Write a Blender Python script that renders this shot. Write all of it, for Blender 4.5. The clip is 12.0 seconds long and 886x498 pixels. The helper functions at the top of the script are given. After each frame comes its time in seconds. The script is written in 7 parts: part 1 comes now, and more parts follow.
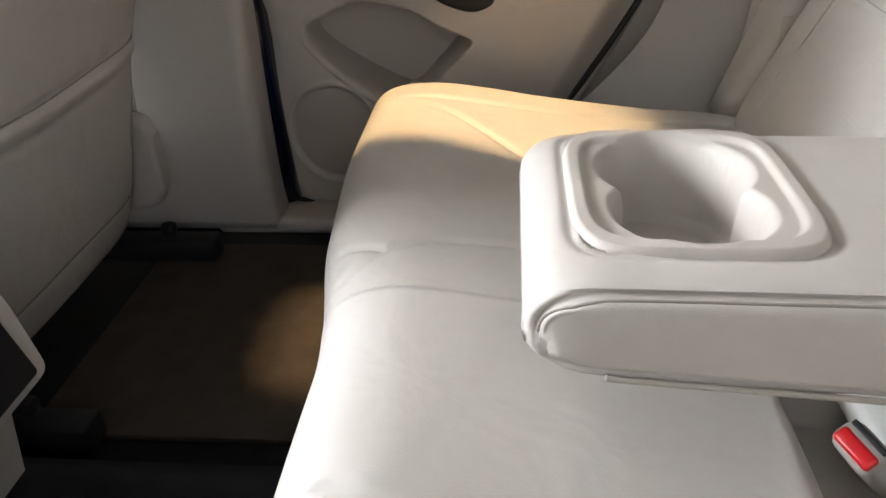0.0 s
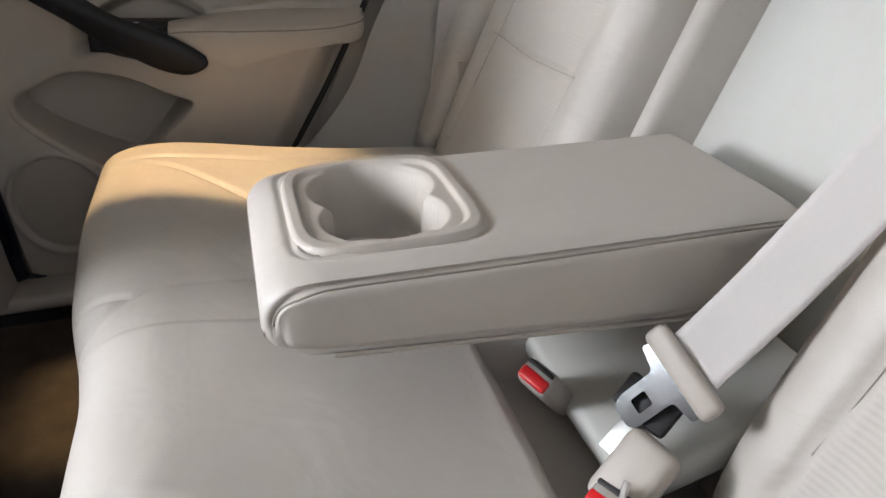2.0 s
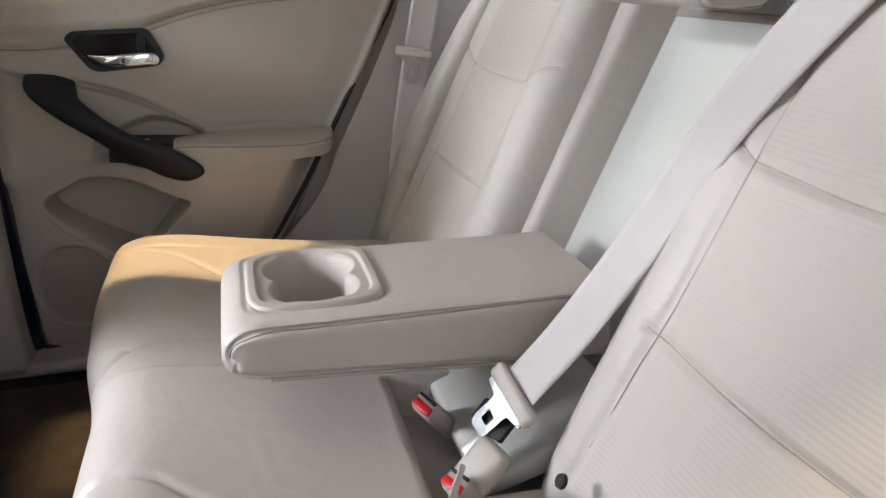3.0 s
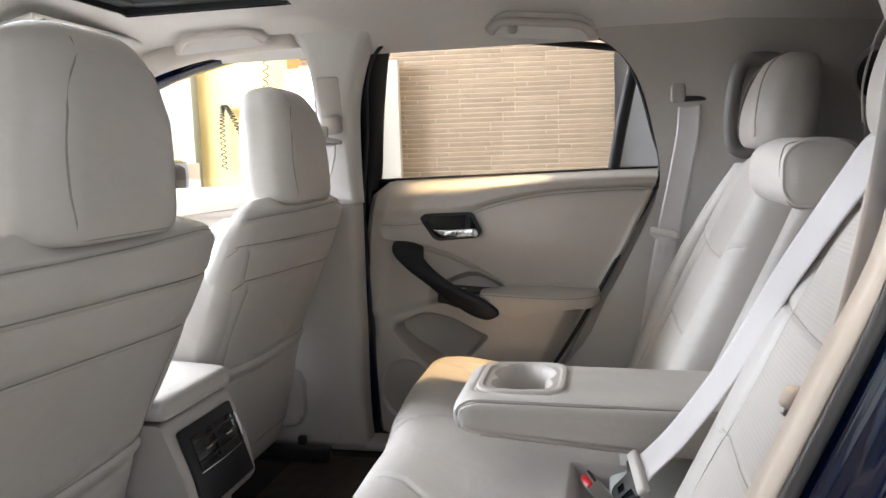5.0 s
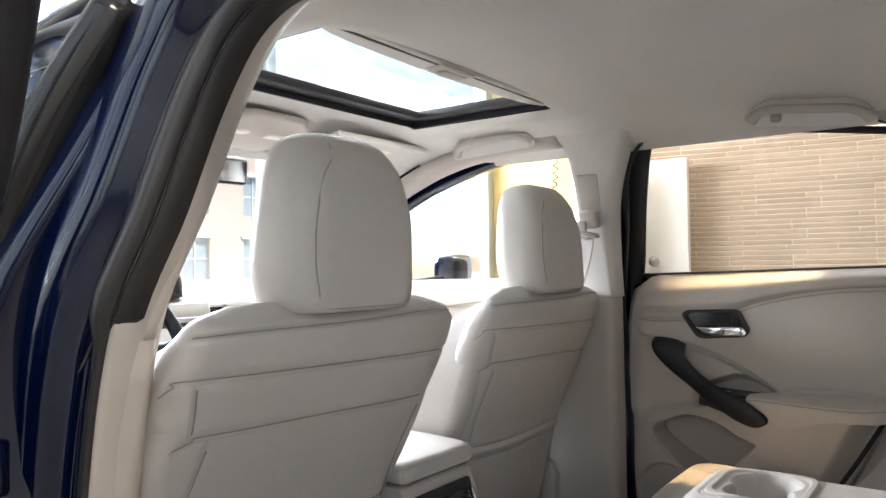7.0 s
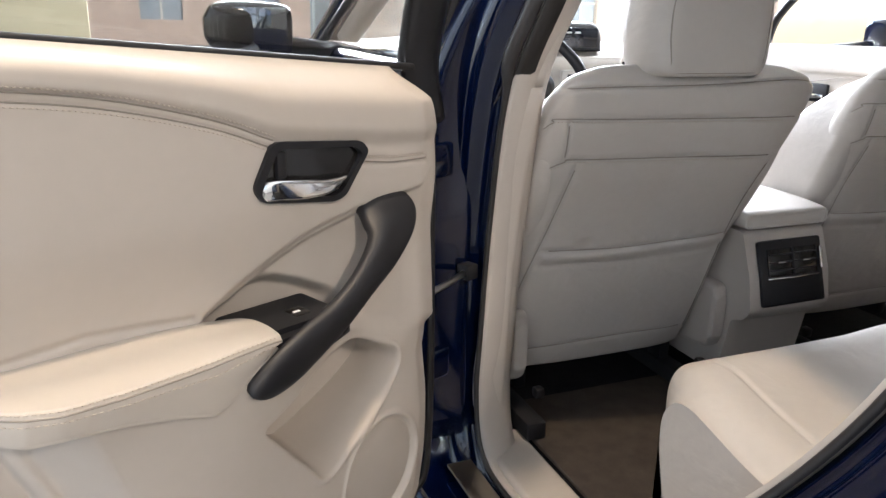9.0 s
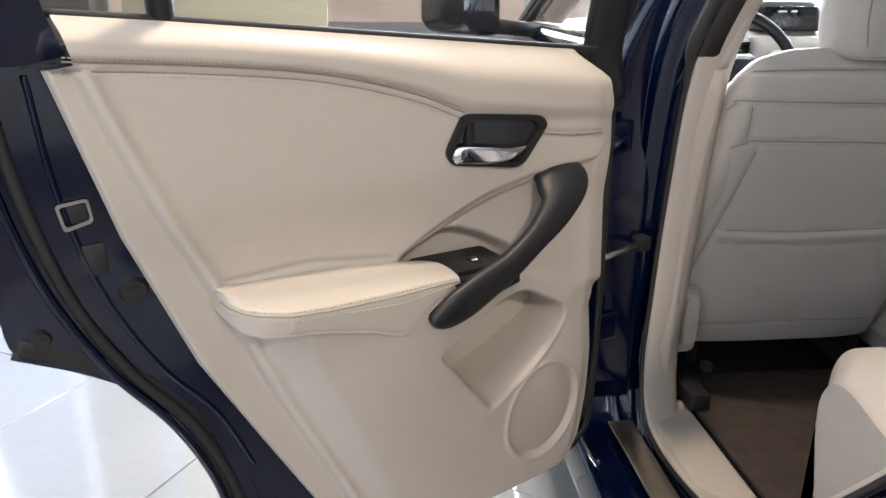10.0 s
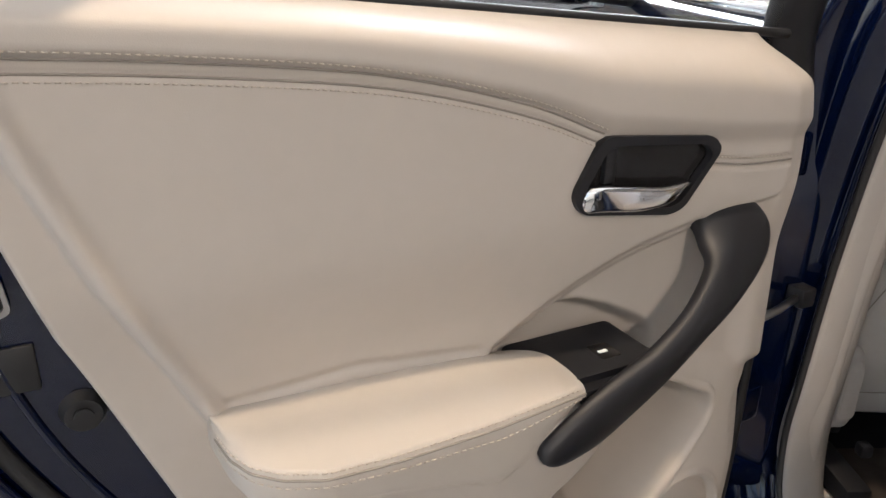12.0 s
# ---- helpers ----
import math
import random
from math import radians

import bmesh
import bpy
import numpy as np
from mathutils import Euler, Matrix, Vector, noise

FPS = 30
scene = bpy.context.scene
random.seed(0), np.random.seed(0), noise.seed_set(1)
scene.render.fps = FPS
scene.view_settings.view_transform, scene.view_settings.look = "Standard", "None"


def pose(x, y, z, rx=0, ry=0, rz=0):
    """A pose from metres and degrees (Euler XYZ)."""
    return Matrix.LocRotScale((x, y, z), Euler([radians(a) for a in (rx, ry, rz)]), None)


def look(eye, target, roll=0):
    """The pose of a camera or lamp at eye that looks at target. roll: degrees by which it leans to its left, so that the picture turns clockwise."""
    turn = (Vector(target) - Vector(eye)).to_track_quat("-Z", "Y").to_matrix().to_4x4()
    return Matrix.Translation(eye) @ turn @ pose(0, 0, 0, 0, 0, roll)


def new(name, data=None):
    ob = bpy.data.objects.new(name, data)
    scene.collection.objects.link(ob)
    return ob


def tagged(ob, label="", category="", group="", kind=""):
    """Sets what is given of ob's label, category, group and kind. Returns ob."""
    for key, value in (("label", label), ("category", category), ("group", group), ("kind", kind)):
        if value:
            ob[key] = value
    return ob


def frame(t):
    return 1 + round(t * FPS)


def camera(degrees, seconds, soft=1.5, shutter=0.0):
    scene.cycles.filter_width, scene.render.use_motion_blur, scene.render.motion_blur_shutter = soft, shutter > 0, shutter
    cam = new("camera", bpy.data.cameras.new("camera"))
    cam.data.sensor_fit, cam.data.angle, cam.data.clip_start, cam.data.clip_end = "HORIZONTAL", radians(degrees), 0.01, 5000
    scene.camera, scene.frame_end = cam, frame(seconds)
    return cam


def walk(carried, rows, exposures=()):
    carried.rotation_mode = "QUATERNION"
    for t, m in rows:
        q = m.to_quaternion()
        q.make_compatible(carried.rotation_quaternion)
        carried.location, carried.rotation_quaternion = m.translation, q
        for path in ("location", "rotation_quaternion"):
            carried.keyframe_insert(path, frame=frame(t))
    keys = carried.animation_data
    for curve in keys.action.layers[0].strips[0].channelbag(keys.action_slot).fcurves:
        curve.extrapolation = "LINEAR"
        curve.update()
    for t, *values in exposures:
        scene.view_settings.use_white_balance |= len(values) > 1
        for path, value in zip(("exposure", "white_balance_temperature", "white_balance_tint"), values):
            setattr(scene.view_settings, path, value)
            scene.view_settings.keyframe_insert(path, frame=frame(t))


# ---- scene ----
cam = camera(61.4, 12.0)
PATH = [
    (0, (-0.45, -0.426, 0.997), (1.258, -0.252, -0.028), -2.4),
    (0.5, (-0.446, -0.43, 1.0), (1.258, -0.677, -0.019), -0.8),
    (1, (-0.447, -0.444, 1.0), (1.235, -0.826, -0.013), -0.6),
    (1.5, (-0.468, -0.452, 1.007), (1.219, -0.881, 0.024), -0.6),
    (2, (-0.559, -0.441, 1.023), (1.153, -0.913, 0.102), -0.8),
    (2.5, (-0.707, -0.457, 1.073), (1.043, -0.968, 0.25), -1.0),
    (2.7, (-0.75, -0.466, 1.089), (1.023, -0.985, 0.325), -0.6),
    (4.3, (-1.203, -0.558, 1.154), (0.761, -0.697, 0.819), -1.8),
    (4.5, (-1.243, -0.596, 1.154), (0.731, -0.567, 0.836), -1.8),
    (5, (-1.272, -0.679, 1.155), (0.67, -0.26, 0.923), -1.8),
    (5.5, (-1.273, -0.756, 1.149), (0.568, 0.02, 1.049), -1.8),
    (6, (-1.261, -0.806, 1.135), (0.451, 0.228, 1.185), -1.6),
    (6.5, (-1.253, -0.82, 1.129), (0.402, 0.299, 1.233), -1.2),
    (6.7, (-1.256, -0.82, 1.128), (0.394, 0.308, 1.235), -1.2),
    (8.3, (-1.385, -1.02, 1.141), (-0.187, 0.511, 0.642), 1.4),
    (8.5, (-1.394, -1.071, 1.153), (-0.331, 0.536, 0.616), 1.3),
    (9, (-1.379, -1.174, 1.162), (-0.669, 0.599, 0.57), 1.1),
    (9.5, (-1.368, -1.278, 1.175), (-0.969, 0.577, 0.544), 0.8),
    (10, (-1.372, -1.324, 1.181), (-1.188, 0.557, 0.526), 0.3),
    (10.5, (-1.365, -1.328, 1.18), (-1.294, 0.557, 0.514), -0.1),
    (11, (-1.356, -1.262, 1.168), (-1.311, 0.616, 0.483), -0.0),
    (11.5, (-1.395, -1.069, 1.155), (-1.343, 0.807, 0.464), 0.1),
    (12, (-1.413, -0.931, 1.17), (-1.329, 0.923, 0.425), 1.1),
]
walk(cam, [(t, look(eye, target, roll)) for t, eye, target, roll in PATH], [(0, 2.03, 6350, 12), (1, 1.66, 6350, 12), (2.5, 1.62, 6350, 14), (4.5, 1.84, 6150, 13), (6.5, 1.85, 6050, 12), (8.5, 1.88, 6200, 15), (9.5, 1.88, 5850, 13), (10.5, 1.7, 6250, 14), (11.5, 1.62, 6600, 15), (12, 1.6, 6100, 15)])

# ---- world, sun, large lights ----
world = bpy.data.worlds.new("world")
scene.world = world
world.use_nodes = True
wn = world.node_tree.nodes
sky = wn.new("ShaderNodeTexSky")
sky.sky_type = "NISHITA"
sky.sun_disc = False
sky.sun_elevation, sky.sun_rotation = radians(38), radians(20)
world.node_tree.links.new(sky.outputs["Color"], wn["Background"].inputs["Color"])
wn["Background"].inputs["Strength"].default_value = 0.07


def lamp(name, kind, m, energy, color=(1, 1, 1), **settings):
    data = bpy.data.lights.new(name, kind)
    data.energy, data.color = energy, color
    for key, value in settings.items():
        if key == "size":
            data.size = value
        elif key == "size_y":
            data.shape, data.size_y = "RECTANGLE", value
        elif key == "angle":
            data.angle = value
        elif key == "spot":
            data.spot_size, data.spot_blend = radians(value), 0.35
        elif key == "radius":
            data.shadow_soft_size = value
    ob = new(name, data)
    ob.matrix_world = m
    return ob


lamp("sun", "SUN", look((6, -22, 24), (0, 0, 0)), 2.0, (1, 0.95, 0.88), angle=radians(3))
# daylight in the upper part of the glazed walls
lamp("front_daylight", "AREA", look((0.35, 3.62, 2.32), (0.2, 0, 1.1)), 290, (0.93, 0.97, 1.0), size=3.3, size_y=1.25)
lamp("corner_daylight", "AREA", look((2.56, 2.52, 2.62), (0, 1.2, 1.4)), 40, (0.93, 0.97, 1.0), size=1.7, size_y=1.25)
lamp("side_daylight", "AREA", look((-3.45, -0.9, 1.9), (0, -0.9, 1.2)), 23, (1.0, 0.95, 0.88), size=7.0, size_y=2.4)
# warm ceiling spots beside the car
lamp("warm_spot_right", "SPOT", look((1.42, -0.22, 3.18), (0.53, -0.35, 0.64)), 160, (1, 0.68, 0.32), spot=12, radius=0.05)
lamp("warm_spot_left", "SPOT", look((-1.36, -0.44, 3.18), (-1.2, -0.38, 0)), 58, (1, 0.78, 0.52), spot=110, radius=0.06)
lamp("warm_spot_rear", "SPOT", look((-0.8, -4.2, 3.18), (-1.1, -0.9, 0.8)), 100, (1, 0.85, 0.68), spot=110, radius=0.10)
lamp("warm_spot_wall", "SPOT", look((2.1, 0.2, 3.18), (3.0, 0.0, 1.3)), 42, (1, 0.85, 0.66), spot=120, radius=0.06)

# ---- materials ----


def mat(name, color, rough=0.5, metal=0.0, var=0.06, scale=8.0, bump=0.0, bscale=400.0, coat=0.0, spec=0.5, tint=None, wrinkle=0.0):
    """A painted, leather or plastic surface: base colour with slow stains and fine grain, and a fine relief."""
    m = bpy.data.materials.new(name)
    m.use_nodes = True
    n, l = m.node_tree.nodes, m.node_tree.links
    p = n["Principled BSDF"]
    tc = n.new("ShaderNodeTexCoord")
    big = n.new("ShaderNodeTexNoise")
    big.inputs["Scale"].default_value, big.inputs["Detail"].default_value = scale, 4
    fine = n.new("ShaderNodeTexNoise")
    fine.inputs["Scale"].default_value, fine.inputs["Detail"].default_value = scale * 14, 2
    l.new(tc.outputs["Object"], big.inputs["Vector"])
    l.new(tc.outputs["Object"], fine.inputs["Vector"])
    mix = n.new("ShaderNodeMix")
    mix.data_type = "FLOAT"
    mix.inputs[0].default_value = 0.35
    l.new(big.outputs["Fac"], mix.inputs[2])
    l.new(fine.outputs["Fac"], mix.inputs[3])
    ramp = n.new("ShaderNodeValToRGB")
    c = np.array(color)
    second = np.array(tint) if tint is not None else c * (1 + var)
    ramp.color_ramp.elements[0].position, ramp.color_ramp.elements[1].position = 0.3, 0.7
    ramp.color_ramp.elements[0].color = (*(c * (1 - var)).clip(0, 1), 1)
    ramp.color_ramp.elements[1].color = (*second.clip(0, 1), 1)
    l.new(mix.outputs[0], ramp.inputs["Fac"])
    l.new(ramp.outputs["Color"], p.inputs["Base Color"])
    p.inputs["Roughness"].default_value, p.inputs["Metallic"].default_value = rough, metal
    p.inputs["Specular IOR Level"].default_value = spec
    p.inputs["Coat Weight"].default_value, p.inputs["Coat Roughness"].default_value = coat, 0.04
    rr = n.new("ShaderNodeMapRange")
    rr.inputs[3].default_value, rr.inputs[4].default_value = max(rough - 0.06, 0.02), min(rough + 0.08, 1)
    l.new(big.outputs["Fac"], rr.inputs[0])
    l.new(rr.outputs[0], p.inputs["Roughness"])
    if bump:
        vor = n.new("ShaderNodeTexVoronoi")
        vor.inputs["Scale"].default_value = bscale
        l.new(tc.outputs["Object"], vor.inputs["Vector"])
        b = n.new("ShaderNodeBump")
        b.inputs["Strength"].default_value, b.inputs["Distance"].default_value = bump, 0.001
        l.new(vor.outputs["Distance"], b.inputs["Height"])
        l.new(b.outputs["Normal"], p.inputs["Normal"])
        if wrinkle:
            fold, warp, b2 = n.new("ShaderNodeTexNoise"), n.new("ShaderNodeMapping"), n.new("ShaderNodeBump")
            warp.inputs["Scale"].default_value = (1.0, 1.0, 1.7)
            fold.inputs["Scale"].default_value, fold.inputs["Detail"].default_value, fold.inputs["Distortion"].default_value = 11, 3, 0.6
            l.new(tc.outputs["Object"], warp.inputs["Vector"])
            l.new(warp.outputs["Vector"], fold.inputs["Vector"])
            b2.inputs["Strength"].default_value, b2.inputs["Distance"].default_value = wrinkle, 0.012
            l.new(fold.outputs["Fac"], b2.inputs["Height"])
            l.new(b2.outputs["Normal"], b.inputs["Normal"])
    return m


def glass_mat(name, color):
    m = bpy.data.materials.new(name)
    m.use_nodes = True
    n, l = m.node_tree.nodes, m.node_tree.links
    n.remove(n["Principled BSDF"])
    tr, gl, mx, fr = n.new("ShaderNodeBsdfTransparent"), n.new("ShaderNodeBsdfGlossy"), n.new("ShaderNodeMixShader"), n.new("ShaderNodeLayerWeight")
    tr.inputs["Color"].default_value = (*color, 1)
    gl.inputs["Roughness"].default_value = 0.02
    fr.inputs["Blend"].default_value = 0.5
    pw, ma = n.new("ShaderNodeMath"), n.new("ShaderNodeMath")
    pw.operation, ma.operation = "POWER", "MULTIPLY_ADD"
    pw.inputs[1].default_value, ma.inputs[1].default_value, ma.inputs[2].default_value = 5.0, 0.6, 0.05
    l.new(fr.outputs["Facing"], pw.inputs[0])
    l.new(pw.outputs[0], ma.inputs[0])
    l.new(ma.outputs[0], mx.inputs[0])
    l.new(tr.outputs[0], mx.inputs[1])
    l.new(gl.outputs[0], mx.inputs[2])
    l.new(mx.outputs[0], n["Material Output"].inputs["Surface"])
    return m


LEATHER = mat("parchment_leather", (0.47, 0.435, 0.398), 0.46, var=0.035, scale=5, bump=0.10, bscale=900, wrinkle=0.30)
VINYL = mat("parchment_vinyl", (0.45, 0.405, 0.355), 0.52, var=0.03, scale=4, bump=0.08, bscale=1100)
PLASTIC = mat("parchment_plastic", (0.44, 0.40, 0.358), 0.5, var=0.03, scale=4, bump=0.12, bscale=1300)
PAD = mat("cream_armrest_leather", (0.47, 0.425, 0.37), 0.45, var=0.03, scale=6, bump=0.10, bscale=900)
LINER = mat("woven_headliner", (0.60, 0.575, 0.545), 0.9, var=0.03, scale=6, bump=0.25, bscale=1500, spec=0.2)
# darker than the leather: the shade in seam creases, put into colour
SEAMSHADE = mat("seam_crease_shade", (0.27, 0.243, 0.21), 0.8, var=0.1, scale=60)
# paler version, painted as the soft shade of shallow grooves
SOFTSHADE = mat("soft_crease_shade", (0.38, 0.345, 0.305), 0.8, var=0.1, scale=60)
THREAD = mat("stitch_thread", (0.50, 0.44, 0.37), 0.7, var=0.1, scale=60)
BLACK = mat("black_rubber", (0.010, 0.010, 0.011), 0.6, var=0.2, scale=12)
SATIN = mat("black_satin_plastic", (0.011, 0.011, 0.013), 0.45, spec=0.4, var=0.15, scale=10, bump=0.08, bscale=1200)
GLOSSBLACK = mat("gloss_black_plastic", (0.012, 0.011, 0.011), 0.12, var=0.2, scale=10)
NAVY = mat("navy_metallic_paint", (0.0008, 0.0032, 0.018), 0.08, var=0.12, scale=3, spec=0.55)
CHROME = mat("chrome", (0.86, 0.86, 0.87), 0.07, metal=1.0, var=0.02, scale=20)
STEEL = mat("brushed_steel", (0.42, 0.41, 0.40), 0.3, metal=1.0, var=0.1, scale=40)
CARPET = mat("taupe_floor_mat", (0.056, 0.046, 0.039), 0.95, var=0.25, scale=30, bump=0.6, bscale=700, spec=0.1)
DARKCARPET = mat("black_carpet", (0.014, 0.014, 0.016), 0.95, var=0.3, scale=40, bump=0.6, bscale=700, spec=0.1)
WEB = mat("beige_belt_webbing", (0.50, 0.47, 0.455), 0.55, var=0.03, scale=20, bump=0.3, bscale=1400)
RED = mat("red_buckle_button", (0.55, 0.008, 0.012), 0.35, var=0.05, scale=20)
BUCKLE = mat("taupe_buckle_plastic", (0.33, 0.30, 0.27), 0.4, var=0.05, scale=20)
SILVER = mat("silver_trim_paint", (0.55, 0.53, 0.50), 0.35, metal=0.6, var=0.03, scale=20)
PLATE = mat("stainless_sill_plate", (0.50, 0.44, 0.36), 0.32, metal=1.0, var=0.06, scale=30)
TYRE = mat("tyre_rubber", (0.02, 0.02, 0.02), 0.8, var=0.15, scale=20)
ALLOY = mat("alloy_wheel", (0.5, 0.5, 0.5), 0.3, metal=0.9, var=0.05, scale=10)
TINT = glass_mat("privacy_glass", (0.50, 0.49, 0.47))
CLEAR = glass_mat("clear_glass", (0.93, 0.95, 0.94))
DARKCHROME = mat("dark_chrome", (0.20, 0.20, 0.205), 0.16, metal=1.0, var=0.05, scale=30)
MIRROR = mat("mirror_glass", (0.9, 0.9, 0.9), 0.02, metal=1.0, var=0.0)
DIMMIRROR = mat("dimmed_mirror_glass", (0.28, 0.29, 0.31), 0.03, metal=1.0, var=0.0)
SCREEN = mat("dark_screen", (0.01, 0.012, 0.02), 0.1, var=0.1)
WHITE = mat("white_print", (0.8, 0.8, 0.78), 0.5, var=0.03)

# ---- shape helpers ----


def mesh_part(name, verts, faces, material, parent=None, label="", smooth=True, xf=None, kind=""):
    v = np.asarray(verts, float).reshape(-1, 3)
    flip = False
    if xf is not None:
        a = np.array(xf)
        v = v @ a[:3, :3].T + a[:3, 3]
        flip = np.linalg.det(a[:3, :3]) < 0
    me = bpy.data.meshes.new(name)
    me.from_pydata(v.tolist(), [], [tuple(reversed(q)) if flip else tuple(q) for q in faces])
    me.materials.append(material)
    if smooth:
        me.polygons.foreach_set("use_smooth", [True] * len(me.polygons))
    me.update()
    ob = new(name, me)
    if parent is not None:
        ob.parent = parent
    return tagged(ob, label=label, kind=kind)


def part(name, bm, material, parent=None, label="", xf=None, smooth=True, angle=40, kind=""):
    """Links a bmesh as one mesh object under a thing or a part."""
    if xf is not None:
        bm.transform(xf)
        if xf.determinant() < 0:
            bmesh.ops.reverse_faces(bm, faces=bm.faces)
    me = bpy.data.meshes.new(name)
    bm.to_mesh(me)
    bm.free()
    me.materials.append(material)
    if smooth:
        me.polygons.foreach_set("use_smooth", [True] * len(me.polygons))
        me.set_sharp_from_angle(angle=radians(angle))
    ob = new(name, me)
    if parent is not None:
        ob.parent = parent
    return tagged(ob, label=label, kind=kind)


def thing(name, label, category, group="", kind="", at=(0, 0, 0)):
    ob = new(name)
    ob.empty_display_size = 0.05
    return tagged(ob, label=label, category=category, group=group, kind=kind)


def spline(points, n):
    """n points along a Catmull-Rom curve through the points, which may have any number of coordinates."""
    p = np.asarray(points, float)
    if p.ndim == 1:
        p = p[:, None]
    k = len(p)
    ext = np.vstack([2 * p[0] - p[1], p, 2 * p[-1] - p[-2]])
    t = np.linspace(0, k - 1 - 1e-9, n)
    i = t.astype(int)
    f = (t - i)[:, None]
    a, b, c, d = ext[i], ext[i + 1], ext[i + 2], ext[i + 3]
    return 0.5 * (2 * b + (c - a) * f + (2 * a - 5 * b + 4 * c - d) * f**2 + (3 * b - a - 3 * c + d) * f**3)


def grid_faces(n, m, wrap=False):
    """Quads of an n x m grid of points; wrap closes the second direction."""
    i, j = np.meshgrid(np.arange(n - 1), np.arange(m if wrap else m - 1), indexing="ij")
    j2 = (j + 1) % m
    q = np.stack([i * m + j, i * m + j2, (i + 1) * m + j2, (i + 1) * m + j], -1)
    return q.reshape(-1, 4).tolist()


def ring(hx, hy, r, n=48):
    """A rounded rectangle, n points."""
    r = min(r, hx * 0.999, hy * 0.999)
    q = n // 4
    pts = []
    for k, (sx, sy) in enumerate(((1, 1), (-1, 1), (-1, -1), (1, -1))):
        for i in range(q):
            a = math.pi / 2 * (k + i / (q - 1))
            pts.append((sx * (hx - r) + r * math.cos(a), sy * (hy - r) + r * math.sin(a)))
    return np.array(pts)


def loft(name, levels, material, parent, label="", e1=(1, 0, 0), e2=(0, 1, 0), n=48, sub=6, xf=None, lean=None):
    """A closed body through levels of (centre, half width along e1, half width along e2, corner radius)."""
    rows = spline([(*c, a, b, r) for c, a, b, r in levels], (len(levels) - 1) * sub + 1)
    e1, e2 = np.array(e1, float), np.array(e2, float)
    verts = []
    for row in rows:
        p2 = ring(max(row[3], 0.0006), max(row[4], 0.0006), max(row[5], 0.0005), n)
        verts.append(row[:3] + p2[:, :1] * e1 + p2[:, 1:] * e2)
    v = np.concatenate(verts)
    faces = grid_faces(len(rows), n, True)
    faces += [tuple(reversed(range(n))), tuple(range(len(v) - n, len(v)))]
    up = np.array(levels[-1][0]) - np.array(levels[0][0])
    if np.dot(np.cross(e1, e2), up) < 0:
        faces = [tuple(reversed(f)) for f in faces]
    return mesh_part(name, v, faces, material, parent, label, True, xf)


def bm_box(size, at=(0, 0, 0), bevel=0.004, seg=2, turn=None):
    bm = bmesh.new()
    bmesh.ops.create_cube(bm, size=1)
    bmesh.ops.scale(bm, vec=size, verts=bm.verts)
    if bevel:
        bmesh.ops.bevel(bm, geom=bm.edges[:], offset=min(bevel, min(size) * 0.45), segments=seg, profile=0.5, affect="EDGES")
    m = Matrix.Translation(at)
    if turn is not None:
        m = m @ turn.to_4x4()
    bm.transform(m)
    return bm


def join(*bms):
    out = bmesh.new()
    for b in bms:
        me = bpy.data.meshes.new("tmp")
        b.to_mesh(me)
        b.free()
        out.from_mesh(me)
        bpy.data.meshes.remove(me)
    return out


def tube_verts(path, r, n=8, closed=False, flat=1.0, hint=(0, 0, 1)):
    p = np.asarray(path, float)
    k = len(p)
    t = np.roll(p, -1, 0) - np.roll(p, 1, 0)
    if not closed:
        t[0], t[-1] = p[1] - p[0], p[-1] - p[-2]
    t /= np.linalg.norm(t, axis=1)[:, None] + 1e-12
    h = np.array(hint, float)
    side = np.cross(t, h)
    side /= np.linalg.norm(side, axis=1)[:, None] + 1e-9
    up = np.cross(side, t)
    a = np.linspace(0, 2 * math.pi, n, endpoint=False)
    rr = np.broadcast_to(np.asarray(r, float), (k,))[:, None, None]
    v = p[:, None] + rr * (np.cos(a)[None, :, None] * side[:, None] + flat * np.sin(a)[None, :, None] * up[:, None])
    faces = grid_faces(k, n, True)
    if closed:
        last = (k - 1) * n
        faces += [(last + j, last + (j + 1) % n, (j + 1) % n, j) for j in range(n)]
    else:
        faces += [tuple(reversed(range(n))), tuple(range((k - 1) * n, k * n))]
    return v.reshape(-1, 3), [tuple(reversed(f)) for f in faces]


def tube(name, path, r, material, parent=None, label="", n=8, closed=False, flat=1.0, hint=(0, 0, 1), xf=None):
    v, f = tube_verts(path, r, n, closed, flat, hint)
    return mesh_part(name, v, f, material, parent, label, True, xf)


def dashes(name, path, r, length, gap, material, parent, label="", xf=None, hint=(0, 0, 1)):
    """A row of stitches along a path."""
    p = np.asarray(path, float)
    d = np.r_[0, np.cumsum(np.linalg.norm(np.diff(p, axis=0), axis=1))]
    vs, fs, s, off = [], [], 0.0, 0
    while s + length < d[-1]:
        ends = np.stack([np.interp([s, s + length], d, p[:, i]) for i in range(3)], 1)
        v, f = tube_verts(ends, r, 5, hint=hint)
        vs.append(v)
        fs += [tuple(i + off for i in q) for q in f]
        off += len(v)
        s += length + gap
    return mesh_part(name, np.concatenate(vs), fs, material, parent, label, True, xf, kind="stuff")


def to_lines(P, lines):
    """The distance of each 2D point from the nearest of some polylines."""
    best = np.full(P.shape[:-1], 1e9)
    for line in lines:
        q = np.asarray(line, float)
        for a, b in zip(q[:-1], q[1:]):
            ab = b - a
            t = (((P - a) @ ab) / (ab @ ab + 1e-12)).clip(0, 1)
            best = np.minimum(best, np.linalg.norm(P - a - t[..., None] * ab, axis=-1))
    return best


def groove(P, lines, width=0.004, depth=0.0035):
    return depth * np.exp(-((to_lines(P, lines) / width) ** 2))


